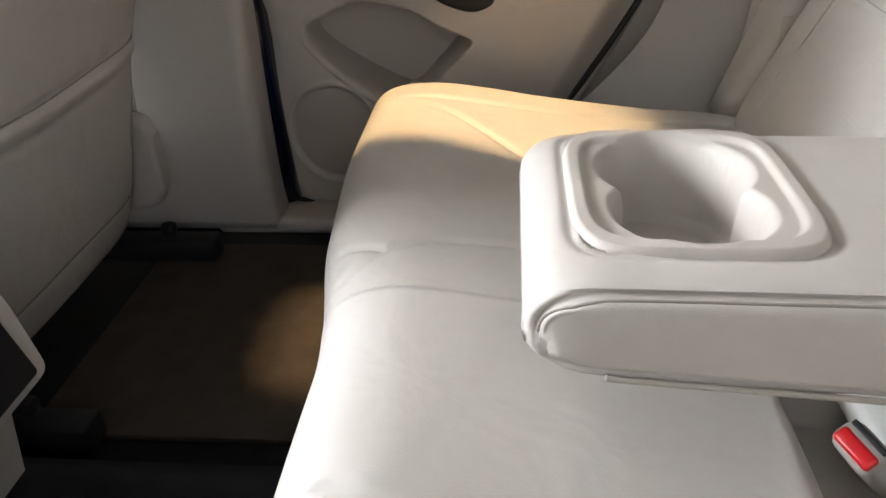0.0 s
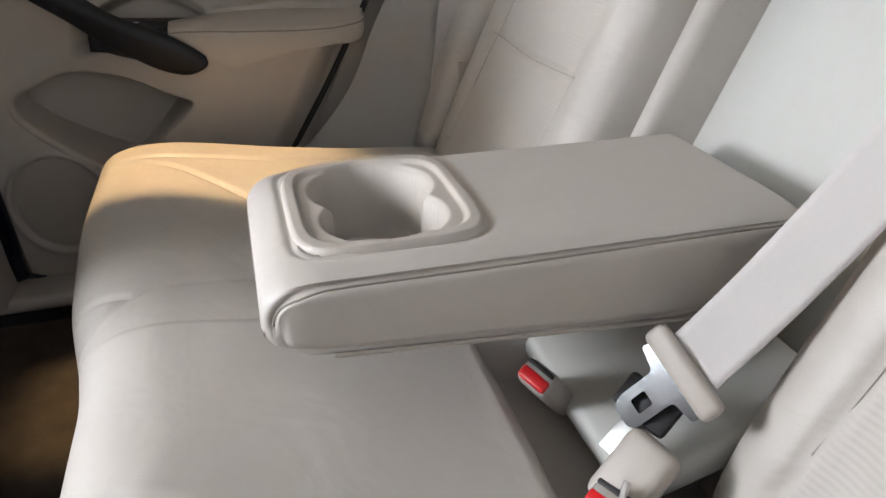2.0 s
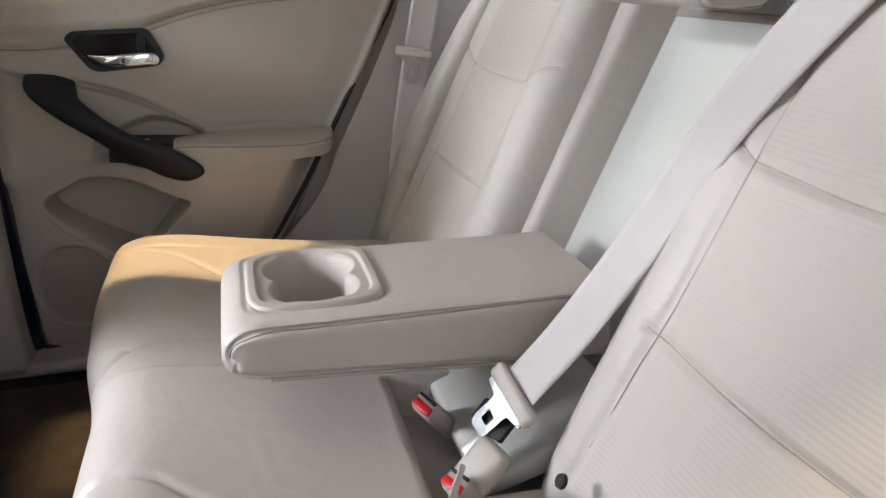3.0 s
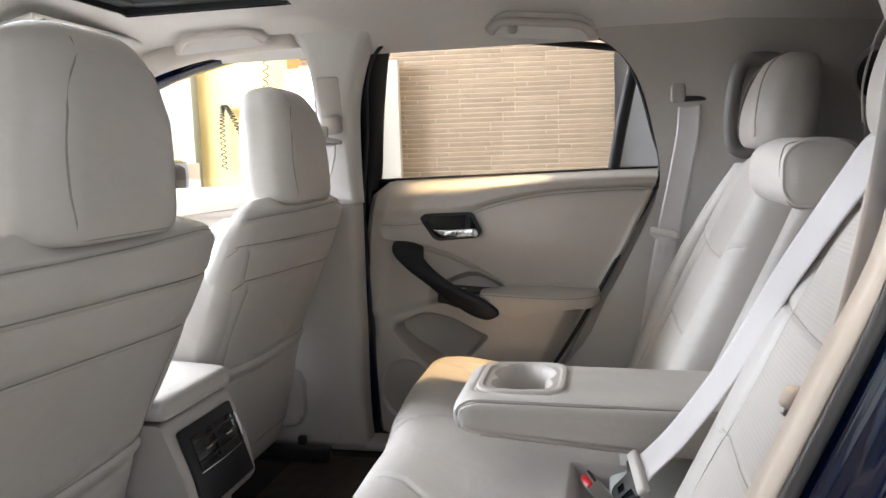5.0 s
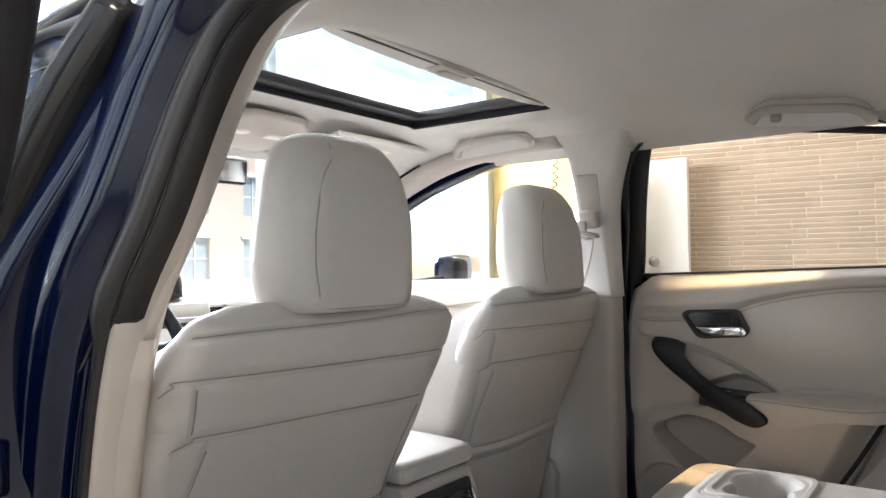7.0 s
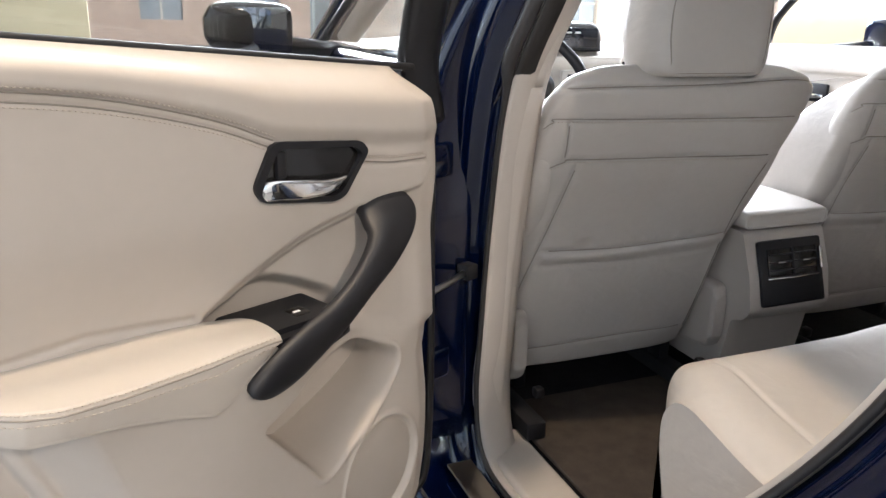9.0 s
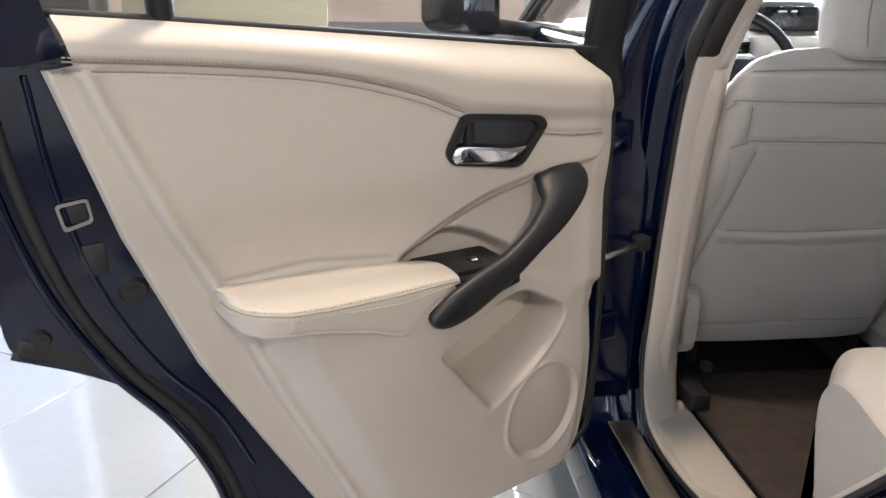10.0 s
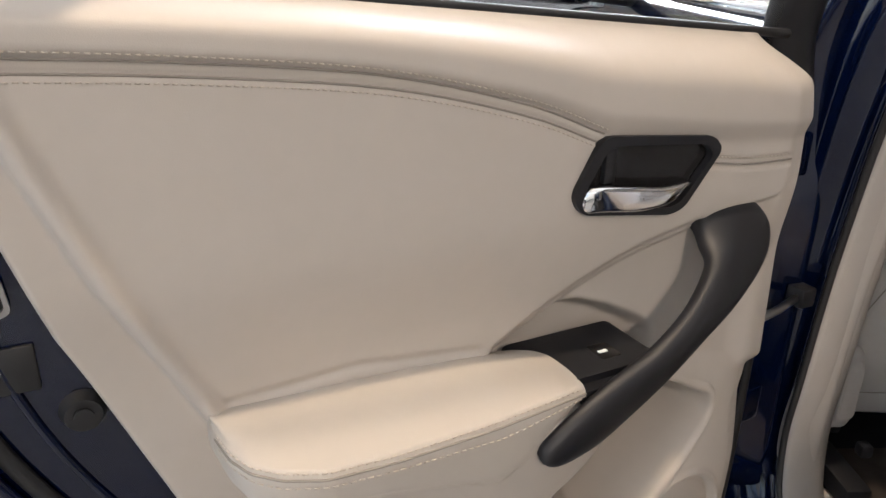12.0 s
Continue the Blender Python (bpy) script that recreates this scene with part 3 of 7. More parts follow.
# centre pillars, inside
def pillar_trim(k):
    if k > 0:
        lower = [((0.760, 0.143, 0.34), 0.048, 0.157, 0.02), ((0.754, 0.148, 0.45), 0.048, 0.154, 0.022), ((0.746, 0.133, 0.75), 0.048, 0.140, 0.025), ((0.724, 0.107, 1.045), 0.048, 0.122, 0.024)]
        upper = [((0.745, 0.038, 1.046), 0.042, 0.050, 0.016), ((0.718, 0.032, 1.16), 0.046, 0.050, 0.022), ((0.678, 0.018, 1.32), 0.050, 0.054, 0.026), ((0.650, 0.004, 1.44), 0.054, 0.080, 0.030), ((0.640, 0.005, 1.49), 0.058, 0.110, 0.034), ((0.620, 0.005, 1.54), 0.060, 0.160, 0.036)]
        outer = [((0.845, 0.04, 0.36), 0.07, 0.07, 0.02), ((0.84, 0.05, 0.75), 0.065, 0.062, 0.02), ((0.83, 0.06, 1.05), 0.06, 0.06, 0.02), ((0.75, 0.045, 1.28), 0.05, 0.055, 0.02), ((0.67, 0.02, 1.47), 0.045, 0.06, 0.02)]
    else:
        lower = [((-0.775, 0.122, 0.30), 0.036, 0.075, 0.018), ((-0.775, 0.124, 0.45), 0.036, 0.075, 0.020), ((-0.773, 0.100, 0.75), 0.034, 0.075, 0.022), ((-0.772, 0.032, 1.052), 0.034, 0.072, 0.022)]
        upper = [((-0.768, 0.018, 1.053), 0.026, 0.056, 0.014), ((-0.742, -0.014, 1.17), 0.030, 0.054, 0.016), ((-0.706, -0.050, 1.335), 0.032, 0.058, 0.018), ((-0.684, -0.070, 1.44), 0.034, 0.062, 0.018), ((-0.655, -0.075, 1.525), 0.034, 0.072, 0.018)]
        outer = [((-0.900, 0.115, 0.36), 0.07, 0.07, 0.02), ((-0.895, 0.105, 0.75), 0.065, 0.062, 0.02), ((-0.870, 0.095, 1.05), 0.05, 0.06, 0.02), ((-0.800, 0.020, 1.28), 0.03, 0.05, 0.02), ((-0.720, -0.040, 1.47), 0.03, 0.055, 0.02)]
    loft("pillar_trim", lower, PLASTIC, car, "parchment lower pillar trim", n=40)
    loft("pillar_trim", upper, LINER if k > 0 else PLASTIC, car, "pale upper pillar trim", n=40)
    loft("pillar_outer", outer, NAVY, car, "painted centre pillar", n=40)


pillar_trim(-1)
pillar_trim(1)

# roof rails, front pillars, windscreen
for k in (-1, 1):
    o_ = 0.06 if k > 0 else 0.0
    rail = spline([(k * (0.70 + o_), 0.95, 1.28), (k * (0.665 + o_), 0.62, 1.425), (k * (0.655 + o_), 0.2, 1.515), (k * (0.65 + o_), -0.3, 1.53), (k * (0.65 + o_), -0.9, 1.49), (k * (0.66 + o_), -1.6, 1.38)], 40)
    tube("roof_rail", rail, 0.055, NAVY, car, "painted roof rail", n=14, flat=0.8)
    inner = spline([(k * 0.74, 1.28, 1.10), (k * 0.70, 0.98, 1.26), (k * 0.655, 0.70, 1.395), (k * 0.625, 0.42, 1.475), (k * 0.615, 0.1, 1.497)], 30)
    tube("front_pillar_trim", inner, 0.04, PLASTIC, car, "pale front pillar trim", n=14, flat=0.8)
    outerp = spline([(k * 0.80, 1.45, 1.05), (k * 0.750, 1.15, 1.23), (k * 0.690, 0.85, 1.395), (k * 0.655, 0.6, 1.485)], 24)
    tube("front_pillar", outerp, 0.045, NAVY, car, "painted front pillar", n=12)
a, b = np.meshgrid(np.linspace(-1, 1, 21), np.linspace(0, 1, 12), indexing="ij")
wx = a * (0.76 - 0.13 * b)
wy = 1.72 - 0.92 * b - 0.14 * a**2 * (1 - 0.4 * b)
wz = 1.05 + 0.42 * b
ws = mesh_part("windscreen", np.stack([wx, wy, wz], -1), grid_faces(21, 12), CLEAR, car, "clear windscreen")
ws.visible_shadow = False
part("windscreen_header", bm_box((1.2, 0.10, 0.03), (0, 0.82, 1.475), 0.012), LINER, car)

# the rest of the outside: bonnet, wings, tail, front doors, wheels
def skin(name, rows, material=NAVY, label="", n=40, m=24, gap=None):
    """A sheet through rows of points."""
    r = np.array([spline(row, m) for row in rows])
    v = np.stack([spline(r[:, j], n) for j in range(m)], 1)
    faces = grid_faces(n, m)
    if gap:
        mid = v.reshape(-1, 3)[np.array(faces)].mean(1)
        faces = [f for f, c in zip(faces, mid) if not (gap[0] < c[1] < gap[1] and gap[2] < c[2] < gap[3])]
    return mesh_part(name, v, faces, material, car, label)


skin("bonnet", [[(-0.80, 1.42, 1.02), (-0.4, 1.66, 1.05), (0, 1.72, 1.06), (0.4, 1.66, 1.05), (0.80, 1.42, 1.02)],
                [(-0.84, 1.9, 0.97), (-0.4, 2.1, 1.01), (0, 2.15, 1.02), (0.4, 2.1, 1.01), (0.84, 1.9, 0.97)],
                [(-0.74, 2.35, 0.82), (-0.4, 2.52, 0.86), (0, 2.56, 0.87), (0.4, 2.52, 0.86), (0.74, 2.35, 0.82)],
                [(-0.72, 2.45, 0.45), (-0.4, 2.6, 0.42), (0, 2.64, 0.42), (0.4, 2.6, 0.42), (0.72, 2.45, 0.45)]], label="painted bonnet and nose")
for k in (-1, 1):
    skin("wing", [[(k * 0.82, 1.10, 1.03), (k * 0.84, 1.6, 1.0), (k * 0.82, 2.1, 0.93), (k * 0.74, 2.42, 0.8)],
                  [(k * 0.93, 1.10, 0.85), (k * 0.93, 1.6, 0.86), (k * 0.90, 2.1, 0.80), (k * 0.74, 2.46, 0.65)],
                  [(k * 0.92, 1.10, 0.55), (k * 0.92, 1.55, 0.72), (k * 0.90, 2.0, 0.70), (k * 0.74, 2.47, 0.5)]], label="painted front wing")
    skin("quarter_panel", [[(k * 0.80, -1.00, 1.13), (k * 0.80, -1.3, 1.14), (k * 0.76, -1.7, 1.14), (k * 0.66, -2.0, 1.12)],
                           [(k * 0.845, -0.99, 0.95), (k * 0.90, -1.3, 0.95), (k * 0.86, -1.75, 0.92), (k * 0.70, -2.08, 0.9)],
                           [(k * 0.845, -0.95, 0.78), (k * 0.90, -1.2, 0.77), (k * 0.88, -1.6, 0.72), (k * 0.70, -2.10, 0.6)]], label="painted rear quarter panel")
    skin("rear_pillar", [[(k * 0.80, -0.99, 1.13), (k * 0.80, -1.3, 1.14), (k * 0.76, -1.7, 1.14), (k * 0.70, -1.9, 1.13)],
                         [(k * 0.73, -0.90, 1.32), (k * 0.72, -1.25, 1.32), (k * 0.70, -1.55, 1.30), (k * 0.66, -1.75, 1.28)],
                         [(k * 0.66, -0.84, 1.50), (k * 0.65, -1.2, 1.46), (k * 0.64, -1.5, 1.42), (k * 0.62, -1.65, 1.40)]], label="painted rear pillar", n=60, m=60, gap=(-1.15, -0.98, 1.165, 1.385))
skin("tailgate", [[(-0.62, -1.70, 1.40), (0, -1.86, 1.46), (0.62, -1.70, 1.40)], [(-0.68, -1.98, 1.13), (0, -2.10, 1.13), (0.68, -1.98, 1.13)],
                  [(-0.70, -2.08, 0.85), (0, -2.2, 0.85), (0.70, -2.08, 0.85)], [(-0.68, -2.06, 0.4), (0, -2.16, 0.4), (0.68, -2.06, 0.4)]], label="painted tailgate")


def wheel(x, y):
    w = thing("wheel", "", "")
    w.parent = car
    bm = bmesh.new()
    bmesh.ops.create_cone(bm, cap_ends=True, segments=48, radius1=0.355, radius2=0.355, depth=0.225)
    bmesh.ops.bevel(bm, geom=[e for e in bm.edges if len(e.link_faces) == 2 and abs(e.calc_face_angle(0)) > 1], offset=0.04, segments=4, affect="EDGES")
    bm.transform(Matrix.Translation((x, y, 0.355)) @ Matrix.Rotation(radians(90), 4, "Y"))
    part("tyre", bm, TYRE, w)
    bm = bmesh.new()
    bmesh.ops.create_cone(bm, cap_ends=True, segments=40, radius1=0.235, radius2=0.22, depth=0.232)
    bm.transform(Matrix.Translation((x, y, 0.355)) @ Matrix.Rotation(radians(90), 4, "Y"))
    part("rim", bm, ALLOY, w, "silver alloy rim")


for k in (-1, 1):
    wheel(k * 0.80, 1.62)
    wheel(k * 0.80, -1.07)

# ---- rear doors: s from the hinge backwards, d inwards, z up ----
def panel_left(z):
    return np.interp(z, [0.345, 0.426, 0.542, 0.704, 0.895, 1.098, 1.104, 1.16], [0.645, 0.721, 0.785, 0.873, 0.947, 1.004, 0.974, 0.988])


def panel_right(z):
    return np.interp(z, [0.315, 0.322, 0.345, 0.38, 0.45, 0.56, 0.648, 0.664, 0.685, 0.984, 1.051, 1.11], [0.275, 0.230, 0.196, 0.176, 0.166, 0.162, 0.166, 0.160, 0.157, 0.174, 0.190, 0.245])


def sill_z(s):
    return np.interp(s, [0.22, 0.865, 0.99], [1.092, 1.146, 1.155])


STITCH = spline([(0.985, 1.104), (0.842, 1.094), (0.695, 1.077), (0.568, 1.046), (0.485, 1.014)], 40)
STITCH_FRONT = [(0.350, 0.978), (0.290, 0.970), (0.225, 0.968)]
BEZEL = round_poly([(0.490, 1.018), (0.352, 1.006), (0.338, 0.992), (0.380, 0.936), (0.398, 0.931), (0.508, 0.946), (0.519, 0.964)], 0.014)
# map pocket: the rim below it, its rear edge, and the soft edge above it
RIM = spline([(0.450, 0.545), (0.425, 0.543), (0.375, 0.569), (0.319, 0.604), (0.277, 0.637), (0.265, 0.657), (0.272, 0.678), (0.293, 0.688)], 40)
POCKET_REAR = [(0.560, 0.680), (0.450, 0.545)]
POCKET_TOP = spline([(0.293, 0.690), (0.354, 0.719), (0.444, 0.718), (0.505, 0.697), (0.556, 0.682)], 20)
POCKET = [tuple(q) for q in RIM] + [tuple(q) for q in POCKET_TOP] + [(0.557, 0.676)]
CREASE = spline([(0.580, 0.813), (0.541, 0.836), (0.483, 0.866), (0.425, 0.890), (0.364, 0.906), (0.300, 0.921), (0.246, 0.928), (0.224, 0.935), (0.207, 0.956)], 40)
# how far the lower part of the trim stands inwards: along the door, height, reach
LOWER = np.array([(0.845, 0.79, 0.150), (0.816, 0.786, 0.178), (0.70, 0.766, 0.181), (0.625, 0.736, 0.180), (0.56, 0.690, 0.170), (0.53, 0.78, 0.170), (0.45, 0.535, 0.136), (0.375, 0.56, 0.120), (0.277, 0.625, 0.101),
                  (0.247, 0.693, 0.094), (0.19, 0.655, 0.082), (0.185, 0.45, 0.088), (0.39, 0.462, 0.117), (0.285, 0.57, 0.112), (0.34, 0.395, 0.108), (0.45, 0.36, 0.115), (0.64, 0.42, 0.115), (0.70, 0.60, 0.150),
                  (0.79, 0.69, 0.146), (0.56, 0.50, 0.138), (0.354, 0.73, 0.098), (0.444, 0.745, 0.135), (0.22, 0.74, 0.085)])


def plate_fit(pts):
    """The smooth sheet through points (s, z, reach)."""
    k = len(pts)
    r = np.linalg.norm(pts[:, None, :2] - pts[None, :, :2], axis=-1)
    A = np.zeros((k + 3, k + 3))
    A[:k, :k] = np.where(r > 0, r**2 * np.log(r + 1e-12), 0) + 2e-4 * np.eye(k)
    A[:k, k:] = np.c_[np.ones(k), pts[:, :2]]
    A[k:, :k] = A[:k, k:].T
    return np.linalg.solve(A, np.r_[pts[:, 2], 0, 0, 0])


LOWER_FIT = plate_fit(LOWER)


def lower_reach(s, z):
    r = np.sqrt((s[..., None] - LOWER[:, 0]) ** 2 + (z[..., None] - LOWER[:, 1]) ** 2)
    w = LOWER_FIT
    return (np.where(r > 0, r**2 * np.log(r + 1e-12), 0) * w[:-3]).sum(-1) + w[-3] + w[-2] * s + w[-1] * z


def ridge_s(z):
    """Where the raised rear edge of the padded part runs."""
    return np.interp(z, [0.345, 0.416, 0.651, 0.795, 0.946, 1.042, 1.098], [0.625, 0.668, 0.781, 0.841, 0.915, 0.953, 0.974])


SPEAKER = (0.312, 0.485, 0.078, 0.087)


def pocket_rings():
    """The outline of the map pocket and its way inwards: rings of (s, reach, z)."""
    q = np.array(POCKET + POCKET[:1])
    along = np.r_[0, np.cumsum(np.linalg.norm(np.diff(q, axis=0), axis=1))]
    k = 200
    t = np.linspace(0, along[-1], k, endpoint=False)
    p = np.stack([np.interp(t, along, q[:, 0]), np.interp(t, along, q[:, 1])], 1)
    soft = lambda v, r: sum(np.roll(v, j, 0) for j in range(-r, r + 1)) / (2 * r + 1)
    p = soft(p, 3)
    tan = np.roll(p, -1, 0) - np.roll(p, 1, 0)
    tan /= np.linalg.norm(tan, axis=1)[:, None]
    inward = np.stack([-tan[:, 1], tan[:, 0]], 1)
    if ((p.mean(0) - p) * inward).sum() < 0:
        inward = -inward
    inward = soft(inward, 3)
    rim, rear, top = (to_lines(p, [line]) for line in (RIM, POCKET_REAR, POCKET_TOP))
    w = np.where(top <= np.minimum(rim, rear), 0.014, np.where(rear < rim, 0.007, np.interp(p[:, 0], [0.30, 0.32, 0.38, 0.44], [0.006, 0.008, 0.014, 0.020])))
    w = soft(w, 6)[:, None]
    at = lambda off, lift: np.stack([(p + inward * off)[:, 0], panel_depth(*(p + inward * off).T) + lift, (p + inward * off)[:, 1]], 1)
    back = p + inward * w
    deep = np.full(k, 0.004)
    last = np.stack([back[:, 0], deep, back[:, 1]], 1)
    raised = soft((rim < np.minimum(rear, top)) * 1.0, 4)
    lip = at(0.0, 0.001 * raised)
    edge = at(0.003, -0.005)
    return [at(-0.012, -0.0006), at(-0.008, 0.0022 * raised), at(-0.003, 0.0034 * raised), lip, edge, edge * 0.5 + last * 0.5, last]


def panel_depth(s, z):
    P = np.stack([s, z], -1)
    top = sill_z(s)
    d = 0.112 - 0.014 * smoothstep(0.95, 0.84, z)
    # waist roll above the stitched seam
    zs = np.interp(s, STITCH[::-1, 0], STITCH[::-1, 1])
    zs = np.where(s < 0.485, np.interp(s, [0.18, 0.30, 0.485], [0.985, 0.99, 1.014]), zs)
    above = (z - zs) / (top - zs + 1e-6)
    d += 0.010 * smoothstep(0.0, 0.25, above) - 0.048 * smoothstep(0.35, 1.0, above) ** 2.6
    # recess between the crease and the arm rest, with the scoop behind the pull
    zc = np.interp(s, CREASE[::-1, 0], CREASE[::-1, 1])
    below = smoothstep(0.0, 0.012, zc - z) * smoothstep(0.60, 0.57, s)
    d -= 0.012 * below * smoothstep(0.19, 0.25, s)
    zr = np.interp(s, [0.36, 0.393, 0.437, 0.477, 0.507, 0.545], [0.790, 0.808, 0.831, 0.846, 0.847, 0.835])
    d -= 0.034 * smoothstep(0.0, 0.022, zr - z) * smoothstep(0.36, 0.40, s) * smoothstep(0.60, 0.57, s) * smoothstep(0.0, 0.020, zc - z)
    # lower part
    zb = np.interp(s, [0.17, 0.30, 0.42, 0.52, 0.56, 0.625, 0.70, 0.785, 0.85, 0.87], [0.705, 0.742, 0.772, 0.790, 0.782, 0.755, 0.780, 0.796, 0.808, 0.80])
    soft = np.interp(s, [0.30, 0.42, 0.55], [0.030, 0.018, 0.010])
    low = smoothstep(0.0, 1.0, (zb - z) / soft)
    # behind the pad it fades into the ridge
    behind = smoothstep(0.0, 0.10, ridge_s(z) - s) * smoothstep(0.86, 0.60, z)
    low = np.where(s > 0.80, low + (behind - low) * smoothstep(0.80, 0.87, s), low) * smoothstep(0.0, 0.075, ridge_s(z) - s)
    d = d * (1 - low) + lower_reach(s, z) * low
    # speaker ring
    e = np.hypot((s - SPEAKER[0]) / SPEAKER[2], (z - SPEAKER[1]) / SPEAKER[3])
    d += 0.004 * np.exp(-(((e - 1.10) / 0.05) ** 2)) - 0.009 * smoothstep(1.045, 0.99, e)
    # flat rear border behind the ridge, and rolled edges
    edge = ridge_s(z) - s
    under = smoothstep(1.104, 1.096, z)
    d -= 0.020 * smoothstep(0.002, -0.006, edge) * under
    d += 0.007 * np.exp(-(((edge - 0.010) / 0.008) ** 2)) * under
    rear = panel_left(np.minimum(z, 1.097)) - s
    d -= 0.020 * smoothstep(0.006, 0.0, rear)
    front = s - panel_right(z)
    d -= 0.030 * smoothstep(0.022, 0.0, front) + 0.012 * smoothstep(0.060, 0.02, front)
    d -= 0.03 * smoothstep(0.345, 0.315, z)
    d -= groove(P, [STITCH + [0, 0.005], STITCH - [0, 0.005]], 0.0026, 0.003)
    d -= groove(P, [np.array(STITCH_FRONT) + [0, 0.003], np.array(STITCH_FRONT) - [0, 0.004]], 0.0026, 0.003)
    d -= groove(P, [CREASE[:22]], 0.0045, 0.006)
    d -= groove(P, [[(0.60, 0.818), (0.72, 0.832), (0.835, 0.826)]], 0.004, 0.003)
    d -= 0.006 * smoothstep(0.0, 0.008, inside(P, BEZEL))
    return d


# arm rest pad: along the door, reach inwards, top at the panel, seam, underside
PAD_KEYS = np.array([(0.850, 0.112, 0.822, 0.812, 0.790), (0.845, 0.150, 0.823, 0.813, 0.787), (0.835, 0.173, 0.823, 0.813, 0.782), (0.816, 0.188, 0.822, 0.811, 0.778), (0.785, 0.197, 0.821, 0.807, 0.777),
                     (0.728, 0.196, 0.820, 0.803, 0.768), (0.670, 0.192, 0.818, 0.801, 0.752), (0.628, 0.189, 0.815, 0.800, 0.736), (0.600, 0.186, 0.812, 0.800, 0.745), (0.550, 0.178, 0.804, 0.798, 0.776), (0.526, 0.171, 0.799, 0.794, 0.788)])


def rear_door(xf, label, open_side):
    door = thing("rear_door", label, "car door")
    # trim panel
    n, m = 300, 290
    u, w = np.meshgrid(np.linspace(0, 1, n), np.linspace(0, 1, m), indexing="ij")
    s = 0.2 + 0.78 * u
    for _ in range(6):
        z = 0.315 + w * (sill_z(s) - 0.315)
        s = panel_right(z) + u * (panel_left(z) - panel_right(z))
    v = np.stack([s, panel_depth(s, z), z], -1)
    quads = np.array(grid_faces(n, m))
    hollow = inside(np.stack([s, z], -1), POCKET).reshape(-1) > -0.004
    trim = mesh_part("trim_panel", v, quads[~hollow[quads].all(1)].tolist(), VINYL, door, "parchment padded door trim", True, xf)
    rings = pocket_rings()
    kp = len(rings[0])
    pocket = mesh_part("map_pocket", np.vstack(rings), grid_faces(len(rings), kp, True), VINYL, door, "deep moulded map pocket", True, xf)
    mesh_part("pocket_back", np.vstack([rings[-1], rings[-1].mean(0)[None]]), [(i, (i + 1) % kp, kp) for i in range(kp)], VINYL, pocket, "", False, xf)
    deep = lambda pts, off=0.0: np.stack([np.array(pts)[:, 0], panel_depth(np.array(pts)[:, 0], np.array(pts)[:, 1]) + off, np.array(pts)[:, 1]], 1)
    for off in (0.0095, -0.0095):
        dashes("stitching", deep(STITCH + [0, off], 0.0006), 0.0006, 0.0035, 0.0022, THREAD, trim, xf=xf)
    dashes("stitching", deep(spline(np.array(STITCH_FRONT) + [0, 0.006], 20), 0.0006), 0.0006, 0.0035, 0.0022, THREAD, trim, xf=xf)
    # dark tubes draw the shade in the grooves beside the stitches
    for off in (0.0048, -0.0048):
        tube("seam", deep(STITCH + [0, off], 0.0009), 0.0011, SEAMSHADE, trim, n=5, hint=(0, 1, 0), xf=xf)
    tube("seam", deep(spline(np.array(STITCH_FRONT), 20), 0.0012), 0.0011, SEAMSHADE, trim, n=5, hint=(0, 1, 0), xf=xf)
    # arm rest pad
    rows = []
    k = 70
    for sa in 0.688 + 0.162 * np.cos(np.linspace(0, math.pi, k)):
        front, zt, ze, zb = (np.interp(sa, PAD_KEYS[::-1, 0], PAD_KEYS[::-1, i_]) for i_ in (1, 2, 3, 4))
        h = max(ze - zb, 0.004)
        prof = np.vstack([spline([(0.085, zt - 0.004), (0.100, zt), (0.5 * (0.10 + front), 0.55 * zt + 0.45 * ze + 0.005), (front - 0.012, ze + 0.0055), (front - 0.004, ze + 0.003), (front, ze - 0.004)], 26), spline([(front + 0.0005, ze - 0.15 * h - 0.004), (front - 0.001, ze - 0.6 * h), (front - 0.004, zb + 0.003), (front - 0.014, zb - 0.001), (0.085, zb)], 14)])
        rows.append([(sa, q[0], q[1]) for q in prof])
    pad = mesh_part("armrest", np.array(rows).reshape(-1, 3), grid_faces(k, 40), PAD, door, "cream leather arm rest pad", True, xf)
    for q_ in (21, 26):
        dashes("stitching", spline([(q[q_][0], q[q_][1] + 0.0007, q[q_][2] + 0.0004) for q in rows[3:-3]], 60), 0.0007, 0.0045, 0.0025, THREAD, pad, xf=xf)
    # dark line painted for the shade of the pad's seam
    tube("seam", spline([(q[24][0], q[24][1] + 0.0006, q[24][2] + 0.0003) for q in rows[2:-2]], 60), 0.0012, SEAMSHADE, pad, n=5, hint=(0, 1, 0), xf=xf)
    ends = [np.array(rows[0]), np.array(rows[-1])]
    for q in ends:
        c = q.mean(0)
        mesh_part("armrest_end", np.vstack([q, c]), [(i, (i + 1) % 40, 40) for i in range(40)], PAD, pad, "", True, xf)
    # pull handle, a broad tapering strap: its two edges from the upper foot down
    inner_e = spline([(0.348, 0.085, 0.916), (0.351, 0.108, 0.908), (0.355, 0.124, 0.895), (0.364, 0.145, 0.880), (0.405, 0.167, 0.848), (0.450, 0.177, 0.820), (0.500, 0.182, 0.801), (0.535, 0.186, 0.786), (0.563, 0.188, 0.770), (0.580, 0.187, 0.756), (0.584, 0.184, 0.748)], 66)
